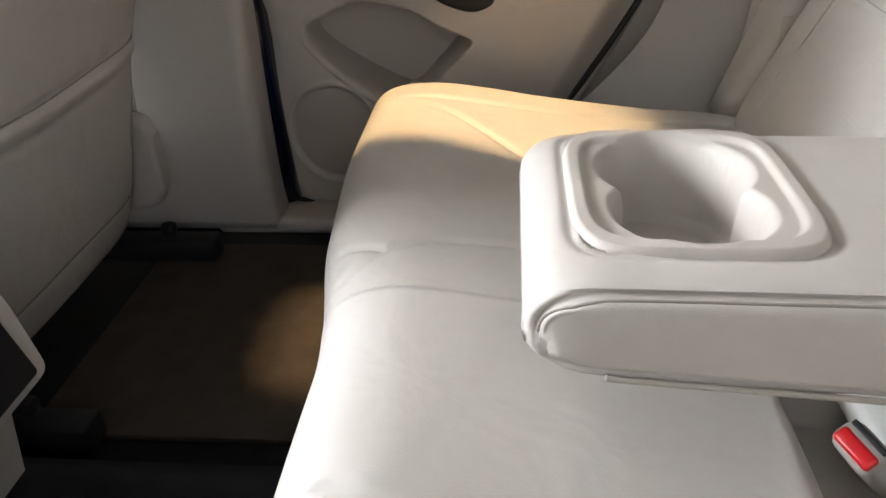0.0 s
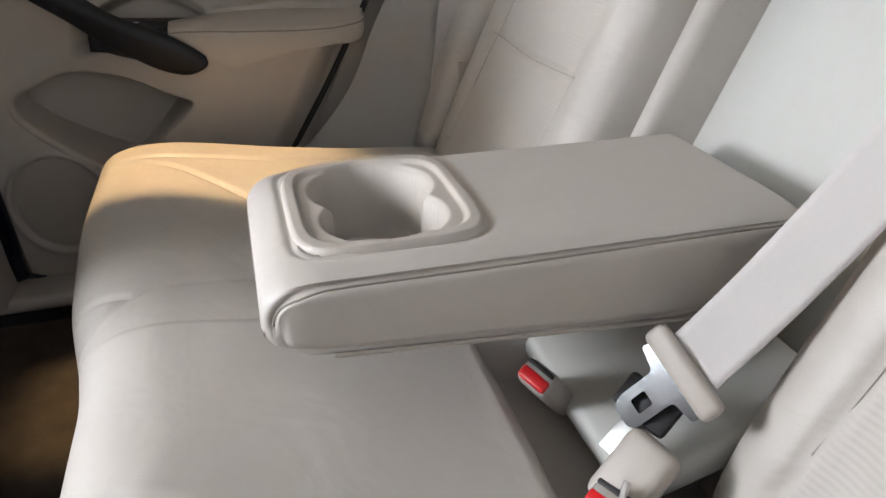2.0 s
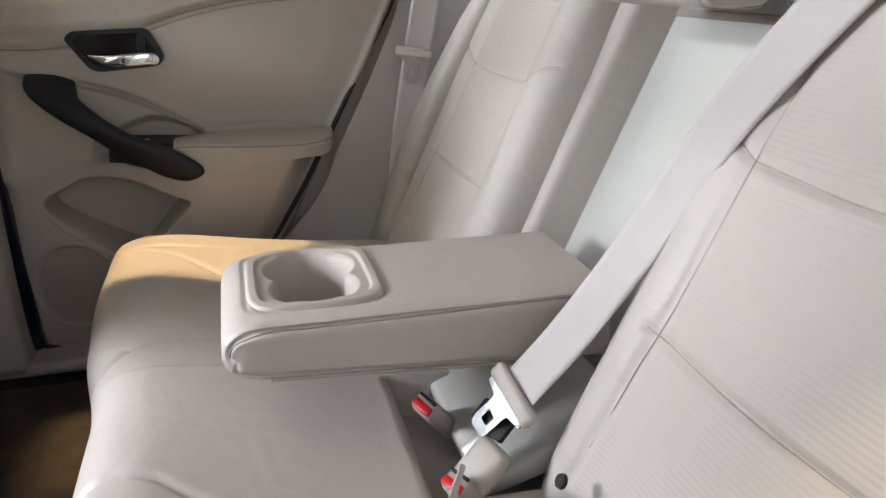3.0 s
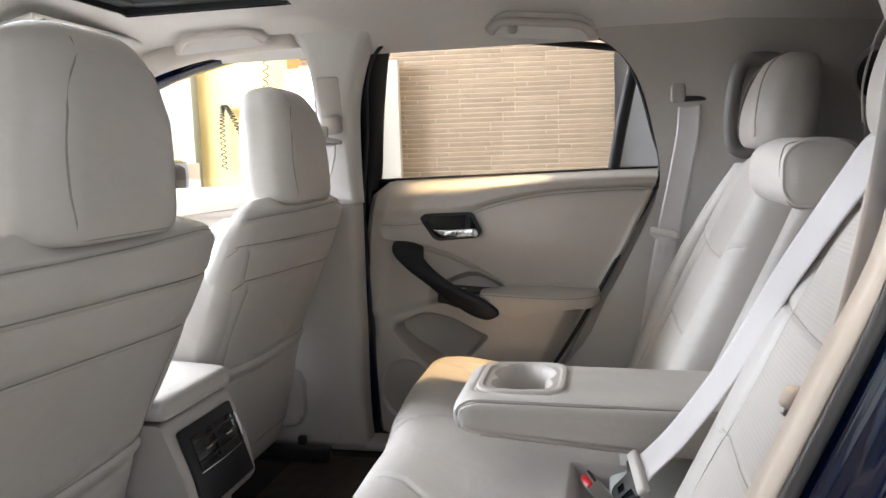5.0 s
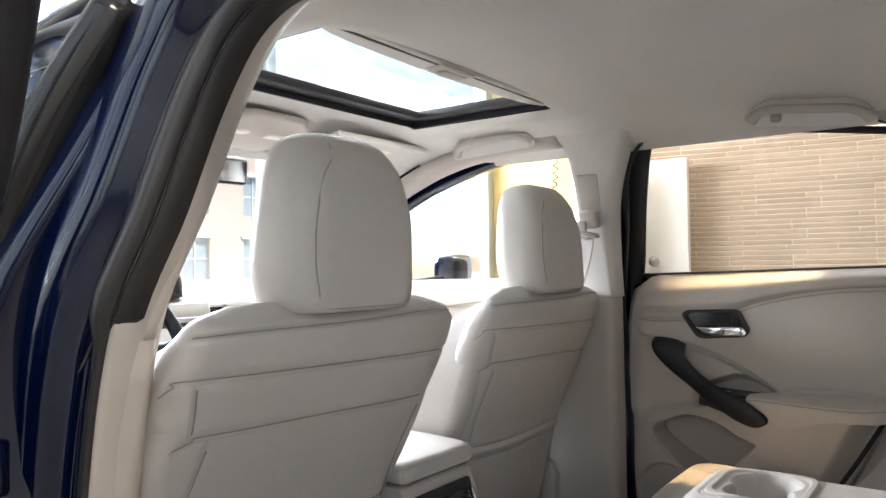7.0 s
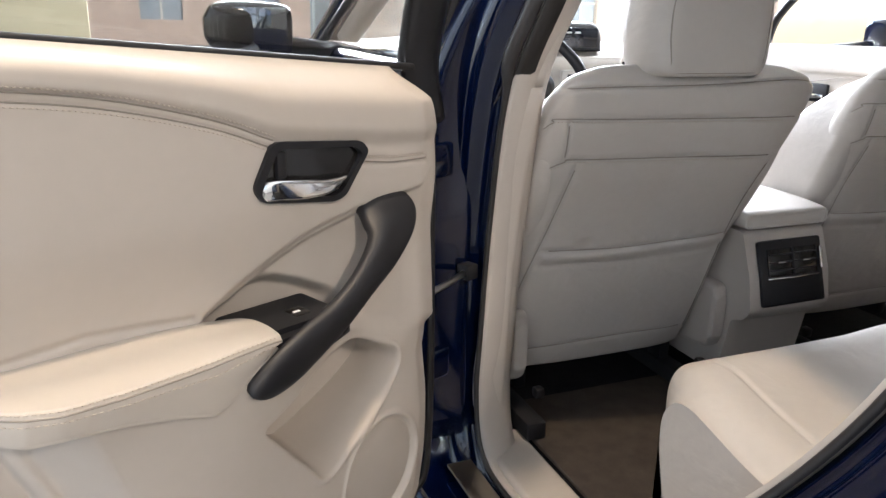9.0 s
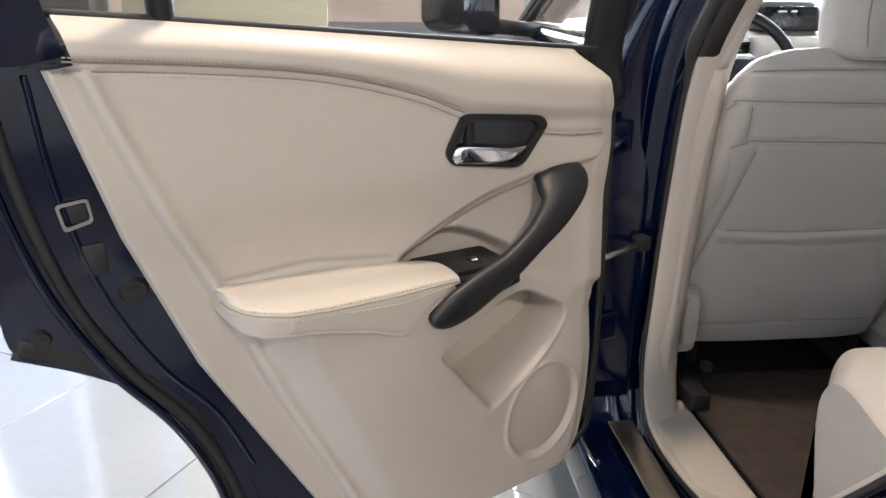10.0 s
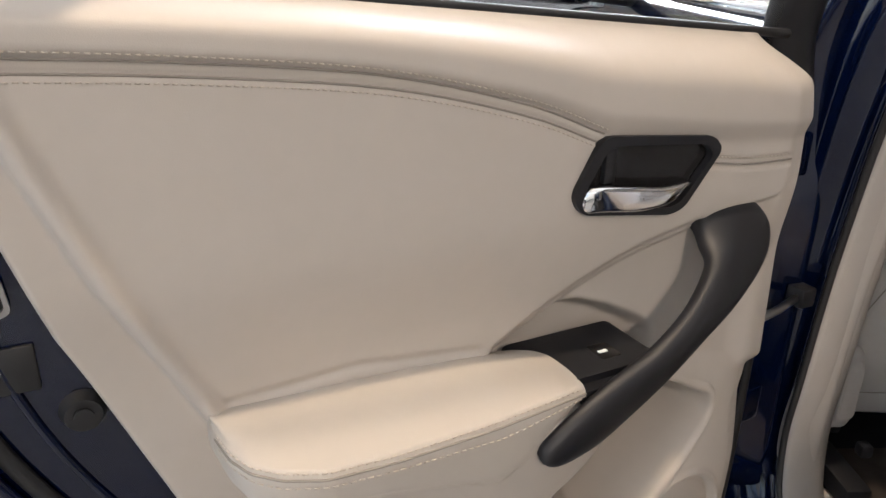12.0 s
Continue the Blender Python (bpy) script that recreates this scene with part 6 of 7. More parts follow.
bm.transform(Matrix.Translation(tuple(c0 + axis * 0.002)) @ Vector(axis).to_track_quat("Z", "Y").to_matrix().to_4x4())
part("front_grille", bm, SATIN, can, "dark round grille")
part("foot", bm_box((0.05, 0.05, 0.20), (0.44, -1.24, 1.16), 0.01), DRUM, can)

# ---- roof fittings ----
def grip(o, e1, label, hook):
    """A moulded grip: a bow with broad feet, folded against the headliner."""
    g = thing("grip_handle", label, "grip handle")
    e1 = Vector(e1).normalized()
    e2 = Vector((-0.48, 0, 0.87))
    e2 = (e2 - e1 * e2.dot(e1)).normalized()
    en = e1.cross(e2)
    bow = np.array([(0.004, 0.002, 0.004), (0.016, 0.016, 0.012), (0.034, 0.029, 0.020), (0.064, 0.035, 0.026), (0.127, 0.036, 0.028), (0.190, 0.035, 0.026), (0.220, 0.029, 0.020), (0.238, 0.016, 0.012), (0.250, 0.002, 0.004)])
    path = [Vector(o) + e1 * q[0] + e2 * q[1] + en * q[2] for q in spline(bow, 60)]
    tube("bow", path, np.interp(np.linspace(0, 1, 60), [0, 0.12, 0.25, 0.75, 0.88, 1], [0.015, 0.0125, 0.0105, 0.0105, 0.0125, 0.015]), PLASTIC, g, "pale plastic bow", n=14, flat=0.75, hint=tuple(en))
    base = plate(round_poly([(-0.012, -0.012), (0.004, 0.030), (0.040, 0.050), (0.214, 0.050), (0.250, 0.030), (0.266, -0.012)], 0.018), 0.006, o=o, e1=e1, e2=e2)
    part("backing", base, LINER, g, "pale moulded recess behind the bow")
    if hook:
        loft("coat_hook", [(tuple(Vector(o) + e1 * 0.060 + e2 * 0.014 + en * 0.004), 0.012, 0.012, 0.006), (tuple(Vector(o) + e1 * 0.060 + e2 * 0.012 + en * 0.018), 0.010, 0.011, 0.006), (tuple(Vector(o) + e1 * 0.060 + e2 * 0.016 + en * 0.024), 0.007, 0.007, 0.005)], BUCKLE, g, "small coat hook", tuple(e1), tuple(e2), n=24)
    return g


grip((0.556, -0.413, 1.465), (0, -1, -0.11), "pale grip handle with coat hook above the rear window", True)
grip((0.556, 0.412, 1.468), (0, -1, 0.05), "pale grip handle above the front window", False)

dome = thing("roof_lamp", "pale roof lamp with switch set in the headliner", "lamp")
part("body", bm_box((0.10, 0.13, 0.018), (-0.05, -0.73, 1.534), 0.006), PLASTIC, dome)
part("switch", bm_box((0.025, 0.02, 0.010), (-0.05, -0.685, 1.525), 0.003), BUCKLE, dome)

visor = thing("sun_visor", "folded pale sun visor with printed warning label", "sun visor")
bm = bm_box((0.40, 0.16, 0.022), (0, 0, 0), 0.010, 4)
bm.transform(Matrix.Translation((0.37, 0.60, 1.480)) @ Matrix.Rotation(radians(-12), 4, "X"))
part("board", bm, LINER, visor, "pale fabric board")
bm = bm_box((0.11, 0.045, 0.001), (0, 0, 0), 0)
bm.transform(Matrix.Translation((0.37, 0.575, 1.4725)) @ Matrix.Rotation(radians(-12), 4, "X"))
part("label_sticker", bm, mat("cream_sticker", (0.75, 0.70, 0.52), 0.5, var=0.02), visor, "cream sticker with small print", smooth=False)
visor2 = thing("sun_visor", "folded pale sun visor", "sun visor")
bm = bm_box((0.40, 0.16, 0.022), (0, 0, 0), 0.010, 4)
bm.transform(Matrix.Translation((-0.37, 0.60, 1.493)) @ Matrix.Rotation(radians(-12), 4, "X"))
part("board", bm, LINER, visor2, "pale fabric board")

over = thing("overhead_console", "pale overhead console with reading lamps", "console")
loft("housing", [((0.0, 0.56, 1.517), 0.08, 0.008, 0.008), ((0.0, 0.60, 1.508), 0.125, 0.014, 0.012), ((0.0, 0.74, 1.485), 0.125, 0.018, 0.014), ((0.0, 0.80, 1.475), 0.07, 0.008, 0.008)], PLASTIC, over, "", (1, 0, 0), (0, 0, 1))
for k in (-1, 1):
    part("reading_lamp", bm_box((0.06, 0.05, 0.008), (k * 0.06, 0.66, 1.484), 0.003), SLAB, over, "clear reading lamp lens")

rvm = thing("rear_view_mirror", "black framed rear view mirror on the windscreen", "mirror")
bm = bm_box((0.235, 0.03, 0.078), (0, 0, 0), 0.014, 4)
place = Matrix.Translation((0.095, 0.955, 1.432)) @ Matrix.Rotation(radians(-5), 4, "Z") @ Matrix.Rotation(radians(7), 4, "X")
bm.transform(place)
part("housing", bm, SATIN, rvm, "black housing")
bm = bm_box((0.215, 0.002, 0.060), (0, -0.0160, 0), 0.0)
bm.transform(place)
part("mirror_glass", bm, MIRROR, rvm, "mirror glass", smooth=False)
tube("stem", [(0.095, 0.97, 1.42), (0.06, 1.0, 1.47), (0.02, 0.98, 1.485)], 0.012, SATIN, rvm)

# ---- dashboard, steering wheel ----
DASH = mat("parchment_dashboard", (0.44, 0.405, 0.36), 0.55, var=0.03, scale=4, bump=0.15, bscale=900)
dash = thing("dashboard", "parchment dashboard with vents, screen and centre stack", "dashboard")
sec = spline([(1.75, 1.02), (1.58, 1.075), (1.40, 1.078), (1.22, 1.070), (1.14, 1.050), (1.105, 1.01), (1.10, 0.95), (1.12, 0.86), (1.18, 0.70), (1.30, 0.55)], 40)
rows = []
for x in np.linspace(-0.78, 0.78, 50):
    bulge = 0.03 * np.exp(-((x + 0.36) / 0.2) ** 2)
    push = 0.06 * (abs(x) / 0.78) ** 3
    rows.append([(x, y + push * (1 if y < 1.3 else 0.2), z + bulge * smoothstep(1.7, 1.4, np.array(y)) * (1 if z > 0.95 else 0)) for y, z in sec])
mesh_part("top_roll", np.array(rows).reshape(-1, 3), grid_faces(50, 40), DASH, dash, "parchment soft dashboard", True)
stack = loft("centre_console_panel", [((0.02, 1.09, 1.045), 0.16, 0.02, 0.02), ((0.02, 1.075, 1.0), 0.15, 0.035, 0.03), ((0.02, 1.06, 0.86), 0.14, 0.05, 0.03), ((0.02, 1.02, 0.70), 0.13, 0.06, 0.03)], DASH, dash, "")
part("radio", bm_box((0.22, 0.02, 0.10), (0.02, 1.030, 0.955), 0.006), SILVER, stack, "silver radio panel")
part("radio_slot", bm_box((0.18, 0.012, 0.012), (0.02, 1.016, 0.985), 0.003), GLOSSBLACK, stack)
for k in (-1, 1):
    bm = bmesh.new()
    bmesh.ops.create_cone(bm, cap_ends=True, segments=24, radius1=0.016, radius2=0.014, depth=0.02)
    bm.transform(Matrix.Translation((0.02 + k * 0.08, 1.014, 0.950)) @ Matrix.Rotation(radians(90), 4, "X"))
    part("knob", bm, SATIN, stack, "black knob")
hood = loft("screen_hood", [((0.01, 1.17, 1.06), 0.12, 0.05, 0.03), ((0.01, 1.17, 1.12), 0.115, 0.045, 0.03), ((0.01, 1.175, 1.15), 0.095, 0.035, 0.025), ((0.01, 1.18, 1.157), 0.05, 0.012, 0.01)], SATIN, dash, "black screen hood")
bm = bm_box((0.18, 0.004, 0.065), (0.01, 1.122, 1.105), 0.002)
part("screen", bm, SCREEN, hood, "dark screen")
for bx, bw in ((-0.02, 0.03), (0.02, 0.02)):
    part("screen_text_bar", bm_box((bw, 0.001, 0.006), (bx, 1.1192, 1.122), 0), WHITE, hood, smooth=False)


def vent(x, z, w, h):
    v_ = part("vent_frame", plate(round_poly([(-w, -h), (w * 0.9, -h), (w, h), (-w * 0.9, h)], 0.01), 0.012, [round_poly([(-w * 0.82, -h * 0.75), (w * 0.72, -h * 0.75), (w * 0.82, h * 0.75), (-w * 0.72, h * 0.75)], 0.008)], o=(x, 1.098, z), e1=(1, 0, 0), e2=(0, 0, 1)), SILVER, dash, "silver vent surround")
    part("vent_bowl", bm_box((w * 1.8, 0.01, h * 1.7), (x, 1.102, z), 0.004), GLOSSBLACK, v_)
    for i in range(4):
        part("vent_slat", bm_box((w * 1.5, 0.014, 0.003), (x, 1.092, z + (i - 1.5) * h * 0.36), 0.001), SATIN, v_)


vent(0.205, 1.000, 0.045, 0.036)
vent(-0.165, 1.000, 0.045, 0.036)
vent(0.66, 1.000, 0.045, 0.036)

wheel_thing = thing("steering_wheel", "black leather steering wheel", "steering wheel")
a = np.linspace(0, 2 * math.pi, 60, endpoint=False)
tilt = radians(25)
rim = np.stack([-0.36 + 0.185 * np.cos(a), 0.72 + 0.185 * np.sin(a) * math.sin(tilt), 0.96 + 0.185 * np.sin(a) * math.cos(tilt)], 1)
tube("rim", rim, 0.016, SATIN, wheel_thing, "black leather rim", n=12, closed=True, hint=(0, 1, 0))
loft("hub", [((-0.36, 0.70, 0.955), 0.05, 0.05, 0.03), ((-0.36, 0.74, 0.945), 0.08, 0.07, 0.04), ((-0.36, 0.80, 0.93), 0.04, 0.04, 0.03), ((-0.36, 1.12, 0.88), 0.04, 0.04, 0.03)], SATIN, wheel_thing, "", (1, 0, 0), (0, 0, 1))
for q in ((-0.19, 0), (0.19, 0), (0, -0.19)):
    tube("spoke", [(-0.36 + q[0] * 0.3, 0.73, 0.95), (-0.36 + q[0] * 0.97, 0.72 + q[1] * math.sin(tilt), 0.96 + q[1] * math.cos(tilt))], 0.014, SATIN, wheel_thing)

# ---- centre console with rear vents ----
cons = thing("centre_console", "parchment centre console with rear air vents", "console")
prof_c = [(0.085, 0.700), (0.045, 0.60), (0.030, 0.525), (0.050, 0.50), (0.085, 0.49), (0.11, 0.34), (1.02, 0.34), (1.02, 0.66), (0.60, 0.66), (0.40, 0.70)]
part("housing", plate(round_poly(prof_c, 0.012), 0.236, o=(-0.108, 0, 0), e1=(0, 1, 0), e2=(0, 0, 1)), PLASTIC, cons, "parchment plastic housing")
loft("lid", [((0.010, 0.078, 0.722), 0.112, 0.008, 0.007), ((0.010, 0.092, 0.726), 0.124, 0.020, 0.016), ((0.010, 0.25, 0.732), 0.124, 0.022, 0.018), ((0.010, 0.40, 0.726), 0.122, 0.020, 0.016), ((0.010, 0.415, 0.722), 0.11, 0.010, 0.008)], LEATHER, cons, "parchment leather lid", (1, 0, 0), (0, 0, 1))
slope = math.atan2(0.055, 0.17)
vm = Matrix.Translation((0.012, 0.047, 0.608)) @ Matrix.Rotation(-slope, 4, "X")
pan = part("vent_panel", bm_box((0.186, 0.012, 0.150), (0, 0, 0), 0.006), SATIN, cons, "black vent panel", xf=vm)
for k in (-1, 1):
    part("vent_bowl", bm_box((0.070, 0.004, 0.062), (k * 0.037, -0.0075, 0.024), 0.003), GLOSSBLACK, pan, xf=vm)
    for i in range(3):
        part("vent_slat", bm_box((0.066, 0.008, 0.003), (k * 0.037, -0.010, 0.006 + i * 0.018), 0.001), SATIN, pan, xf=vm)
    part("vent_tab", bm_box((0.022, 0.010, 0.004), (k * 0.037 - 0.004, -0.014, 0.024), 0.0015), CHROME, pan, "chrome tab", xf=vm)
part("vent_divider", bm_box((0.004, 0.006, 0.062), (0, -0.009, 0.024), 0.001), SATIN, pan, xf=vm)
part("vent_wheel", bm_box((0.008, 0.008, 0.052), (0.082, -0.010, 0.026), 0.003), CHROME, pan, "bright vent thumbwheel", xf=vm)
tube("vent_trim", [(-0.075, -0.008, -0.012), (0.0, -0.0085, -0.014), (0.075, -0.008, -0.012)], 0.0016, CHROME, pan, xf=vm)

for ob in cons.children_recursive:
    ob.data.transform(Matrix.Translation((-0.044, -0.008, 0.013)))

# ---- front doors: trim, glass, mirrors ----
for k in (-1, 1):
    fd = thing("front_door", "closed navy front car door with parchment trim", "car door", "front doors")
    rows = []
    for s_ in np.linspace(0, 1, 30):
        y = 0.10 + s_ * 1.02
        col = []
        top = 1.098 - 0.012 * s_
        for d, z in ((0.862, top), (0.845, top + 0.006), (0.815, top - 0.004), (0.785, top - 0.03), (0.775, top - 0.075), (0.782, top - 0.10), (0.778, 0.90), (0.765, 0.80), (0.77, 0.70), (0.78, 0.5), (0.80, 0.36)):
            col.append((k * d, y, z))
        rows.append(spline(col, 50))
    mesh_part("trim_panel", np.array(rows).reshape(-1, 3), grid_faces(30, 50) if k > 0 else [tuple(reversed(q)) for q in grid_faces(30, 50)], VINYL, fd, "parchment padded door trim")
    tube("trim_seam", spline([(k * 0.7745, 0.30, 1.045), (k * 0.7745, 0.6, 1.01), (k * 0.7755, 0.95, 0.95)], 30), 0.0016, SEAMSHADE, fd, n=6)
    bz = part("handle_bezel", bm_box((0.014, 0.13, 0.062), (k * 0.776, 0.80, 0.94), 0.006), SATIN, fd, "black handle bezel")
    part("release_lever", bm_box((0.012, 0.10, 0.018), (k * 0.766, 0.795, 0.928), 0.005), CHROME, bz, "chrome release lever")
    rows = []
    for y in np.linspace(0.085, 1.12, 20):
        rows.append([(k * d, y, z) for d, z in spline([(0.865, 1.085), (0.895, 1.07), (0.918, 1.0), (0.925, 0.85), (0.925, 0.65), (0.905, 0.45), (0.89, 0.36)], 24)])
    mesh_part("door_skin", np.array(rows).reshape(-1, 3), grid_faces(20, 24), NAVY, fd, "dark navy painted skin")
    tube("waist_strip", [(k * 0.872, 0.09, 1.09), (k * 0.872, 0.6, 1.086), (k * 0.866, 1.12, 1.08)], 0.010, CHROME, fd, "bright waist strip", n=8)
    gl = mesh_part("window_pane", [(k * 0.862, 0.10, 1.09), (k * 0.862, 1.12, 1.08), (k * 0.80, 0.98, 1.22), (k * 0.735, 0.66, 1.40), (k * 0.705, 0.35, 1.48), (k * 0.70, 0.08, 1.485)], [(0, 1, 2, 3, 4, 5)], CLEAR, fd, "clear glass", False)
    gl.visible_shadow = False
    edge = spline([(k * 0.862, 1.13, 1.085), (k * 0.80, 1.0, 1.215), (k * 0.733, 0.68, 1.405), (k * 0.702, 0.36, 1.488), (k * 0.695, 0.18, 1.495)], 40)
    tube("window_frame", edge, 0.014, SATIN, fd, "black window frame", n=8)
    post = spline([(k * 0.862, 0.115, 1.08), (k * 0.79, 0.10, 1.28), (k * 0.712, 0.075, 1.48)] if k > 0 else [(-0.885, 0.085, 1.08), (-0.845, 0.030, 1.28), (-0.775, -0.025, 1.45)], 16)
    tube("window_post", post, 0.034, GLOSSBLACK, fd, "gloss black window post", n=12, flat=0.5, hint=(0, 1, 0))
    mm = loft("mirror_housing", [((k * 1.015, 0.80, 1.125), 0.02, 0.03, 0.02), ((k * 1.03, 0.80, 1.125), 0.045, 0.06, 0.035), ((k * 1.13, 0.81, 1.128), 0.055, 0.064, 0.04), ((k * 1.20, 0.82, 1.13), 0.045, 0.055, 0.035), ((k * 1.225, 0.83, 1.13), 0.015, 0.025, 0.015)], GLOSSBLACK if k < 0 else NAVY, fd, "dark gloss mirror housing", (0, 1, 0), (0, 0, 1))
    part("mirror_glass", bm_box((0.17, 0.003, 0.10), (k * 1.118, 0.756, 1.128), 0.001, turn=Matrix.Rotation(radians(-6 if k > 0 else -20), 3, "Z")), MIRROR if k > 0 else DIMMIRROR, mm, "mirror glass")
    tube("mirror_arm", [(k * 0.87, 0.90, 1.07), (k * 0.95, 0.86, 1.08), (k * 1.03, 0.82, 1.09)], 0.022, SATIN, mm, "", n=10)

# ---- seat belts ----
def belt_tongue(m, parent, metal=STEEL):
    """Plate, shoulder and slot, in x along the belt, y across."""
    shape = round_poly([(0.000, -0.030), (0.012, -0.034), (0.016, -0.014), (0.052, -0.013), (0.058, -0.008), (0.058, 0.010), (0.050, 0.014), (0.016, 0.014), (0.012, 0.034), (0.000, 0.030)], 0.004)
    part("tongue_plate", plate(shape, 0.0028, [round_poly([(0.030, -0.006), (0.044, -0.006), (0.044, 0.006), (0.030, 0.006)], 0.002)], e1=(1, 0, 0), e2=(0, 1, 0)), metal, parent, "flat belt tongue", xf=m)
    part("tongue_shoulder", bm_box((0.020, 0.078, 0.014), (-0.004, 0, 0.001), 0.006, 3), PLASTIC, parent, "parchment plastic tongue grip", xf=m)


def frame_m(o, xdir, ydir):
    x = Vector(xdir).normalized()
    y = Vector(ydir)
    y = (y - x * y.dot(x)).normalized()
    z = x.cross(y)
    return Matrix(((x.x, y.x, z.x, o[0]), (x.y, y.y, z.y, o[1]), (x.z, y.z, z.z, o[2]), (0, 0, 0, 1)))


cb = thing("seat_belt", "parchment centre seat belt across the backrest", "seat belt", "seat belts")
path = spline([(-0.405, -1.060, 1.166), (-0.385, -1.012, 1.182), (-0.350, -0.985, 1.158), (-0.307, -0.962, 1.108), (-0.240, -0.910, 0.99), (-0.204, -0.850, 0.86), (-0.185, -0.785, 0.755), (-0.178, -0.735, 0.695)], 60)
ribbon("webbing", path, 0.050, (1.0, 0.35, 0.25), WEB, cb, "woven webbing")
belt_tongue(frame_m((-0.177, -0.725, 0.686), (0.25, 0.55, -0.72), (1.0, 0.35, 0.25)), cb, DARKCHROME)
lb = thing("seat_belt", "parchment outer seat belt hanging beside the backrest", "seat belt", "seat belts")
path = spline([(-0.612, -0.930, 1.33), (-0.622, -0.912, 1.25), (-0.628, -0.902, 1.17), (-0.630, -0.893, 1.11), (-0.630, -0.880, 1.04), (-0.630, -0.866, 0.98), (-0.632, -0.852, 0.93), (-0.636, -0.832, 0.86), (-0.645, -0.80, 0.72), (-0.65, -0.77, 0.60)], 60)
ribbon("webbing", path, 0.046, (0.75, -1.0, 0.0), WEB, lb, "woven webbing")
belt_tongue(frame_m((-0.620, -0.850, 0.945), (0.1, 0.35, -0.9), (0.6, -1.0, 0.0)), lb)
rb = thing("seat_belt", "parchment outer seat belt with tongue beside the backrest", "seat belt", "seat belts")
path = spline([(0.712, -0.895, 1.290), (0.706, -0.888, 1.20), (0.702, -0.866, 1.08), (0.700, -0.845, 0.97), (0.700, -0.815, 0.80), (0.700, -0.79, 0.60)], 50)
ribbon("webbing", path, 0.056, (0.25, 1.0, 0.0), WEB, rb, "woven webbing")
belt_tongue(frame_m((0.688, -0.832, 0.955), (0.0, 0.15, -0.95), (0.45, 1.0, 0.0)), rb)
guide = part("belt_guide", bm_box((0.018, 0.085, 0.014), (0.706, -0.895, 1.292), 0.005), SATIN, rb, "dark belt guide")
part("belt_anchor", bm_box((0.03, 0.035, 0.05), (0.705, -0.865, 1.308), 0.010), BUCKLE, rb)
fb = thing("seat_belt", "parchment front seat belt on its height adjuster", "seat belt", "seat belts")
path = spline([(0.622, 0.030, 1.225), (0.618, 0.036, 1.17), (0.640, 0.085, 1.05), (0.664, 0.17, 0.85), (0.69, 0.22, 0.5)], 40)
ribbon("webbing", path, 0.042, (0.1, 1.0, 0.0), WEB, fb, "woven webbing")
part("adjuster", bm_box((0.020, 0.062, 0.115), (0.632, 0.024, 1.330), 0.006, turn=Matrix.Rotation(radians(-17), 3, "Y")), PLASTIC, fb, "pale height adjuster")
part("loop_cover", bm_box((0.036, 0.052, 0.050), (0.622, 0.020, 1.262), 0.010, turn=Matrix.Rotation(radians(-17), 3, "Y")), PLASTIC, fb, "pale loop cover")
part("loop", bm_box((0.026, 0.070, 0.012), (0.612, 0.026, 1.222), 0.005, turn=Matrix.Rotation(radians(14), 3, "X")), BUCKLE, fb, "dark belt loop")
part("loop_bolt", bm_box((0.012, 0.03, 0.03), (0.606, 0.040, 1.242), 0.008), STEEL, fb, "steel loop bolt")
tube("loop_bar", [(0.606, -0.006, 1.214), (0.604, 0.026, 1.208), (0.606, 0.058, 1.216)], 0.004, STEEL, fb, "", n=8)


def buckle(o, xdir, ydir, label, pressed=False):
    b = thing("belt_buckle", label, "buckle", "belt buckles")
    m = frame_m(o, xdir, ydir)
    part("housing", bm_box((0.075, 0.036, 0.024), (0, 0, 0), 0.008, 3), BUCKLE, b, "taupe plastic housing", xf=m)
    red = bm_box((0.006, 0.030, 0.010), (0.0352, 0, 0.004), 0.002, 2) if pressed else bm_box((0.010, 0.030, 0.012), (0.034, 0, 0.003), 0.003, 3)
    part("button", red, RED, b, "red release button", xf=m)
    part("slot", bm_box((0.004, 0.028, 0.004), (0.0372, 0, -0.008), 0.001), BLACK, b, xf=m)
    ribbon("strap", [tuple((m @ Vector((q, 0, 0)))) for q in (-0.03, -0.06, -0.10)], 0.03, ydir, WEB, b, "")
    return b


buckle((-0.068, -0.672, 0.604), (-0.32, 0.42, 0.62), (1, 0.3, 0), "taupe belt buckle with red button")
buckle((-0.218, -0.668, 0.596), (-0.10, 0.40, 0.70), (0.9, 0.4, 0), "taupe belt buckle with red button and tongue", True)
latch_bit = thing("belt_buckle", "pale buckle cover with steel anchor tongue", "buckle", "belt buckles")
m = frame_m((-0.182, -0.692, 0.640), (-0.10, 0.45, -0.45), (0.9, 0.3, 0.2))
part("cover", bm_box((0.064, 0.046, 0.024), (0.024, -0.016, 0.006), 0.010, 3), PLASTIC, latch_bit, "pale plastic cover", xf=m)
part("anchor_tongue", bm_box((0.045, 0.026, 0.002), (0.002, 0.010, 0.014), 0.0008), STEEL, latch_bit, "bright steel tongue", xf=m)
part("anchor_grip", bm_box((0.030, 0.050, 0.010), (-0.024, 0.012, 0.012), 0.004), SATIN, latch_bit, "dark tongue grip", xf=m)
ribbon("strap", spline([(-0.235, -0.655, 0.655), (-0.250, -0.640, 0.630), (-0.255, -0.640, 0.600), (-0.262, -0.655, 0.575)], 16), 0.03, (0.8, -0.6, 0.1), WEB, latch_bit, "short webbing strap")
tagseat = thing("seat_tag", "small cream fabric tag sewn to the backrest", "tag")
part("tag", bm_box((0.004, 0.014, 0.055), (0.612, -0.800, 0.705), 0.001), PAD, tagseat)

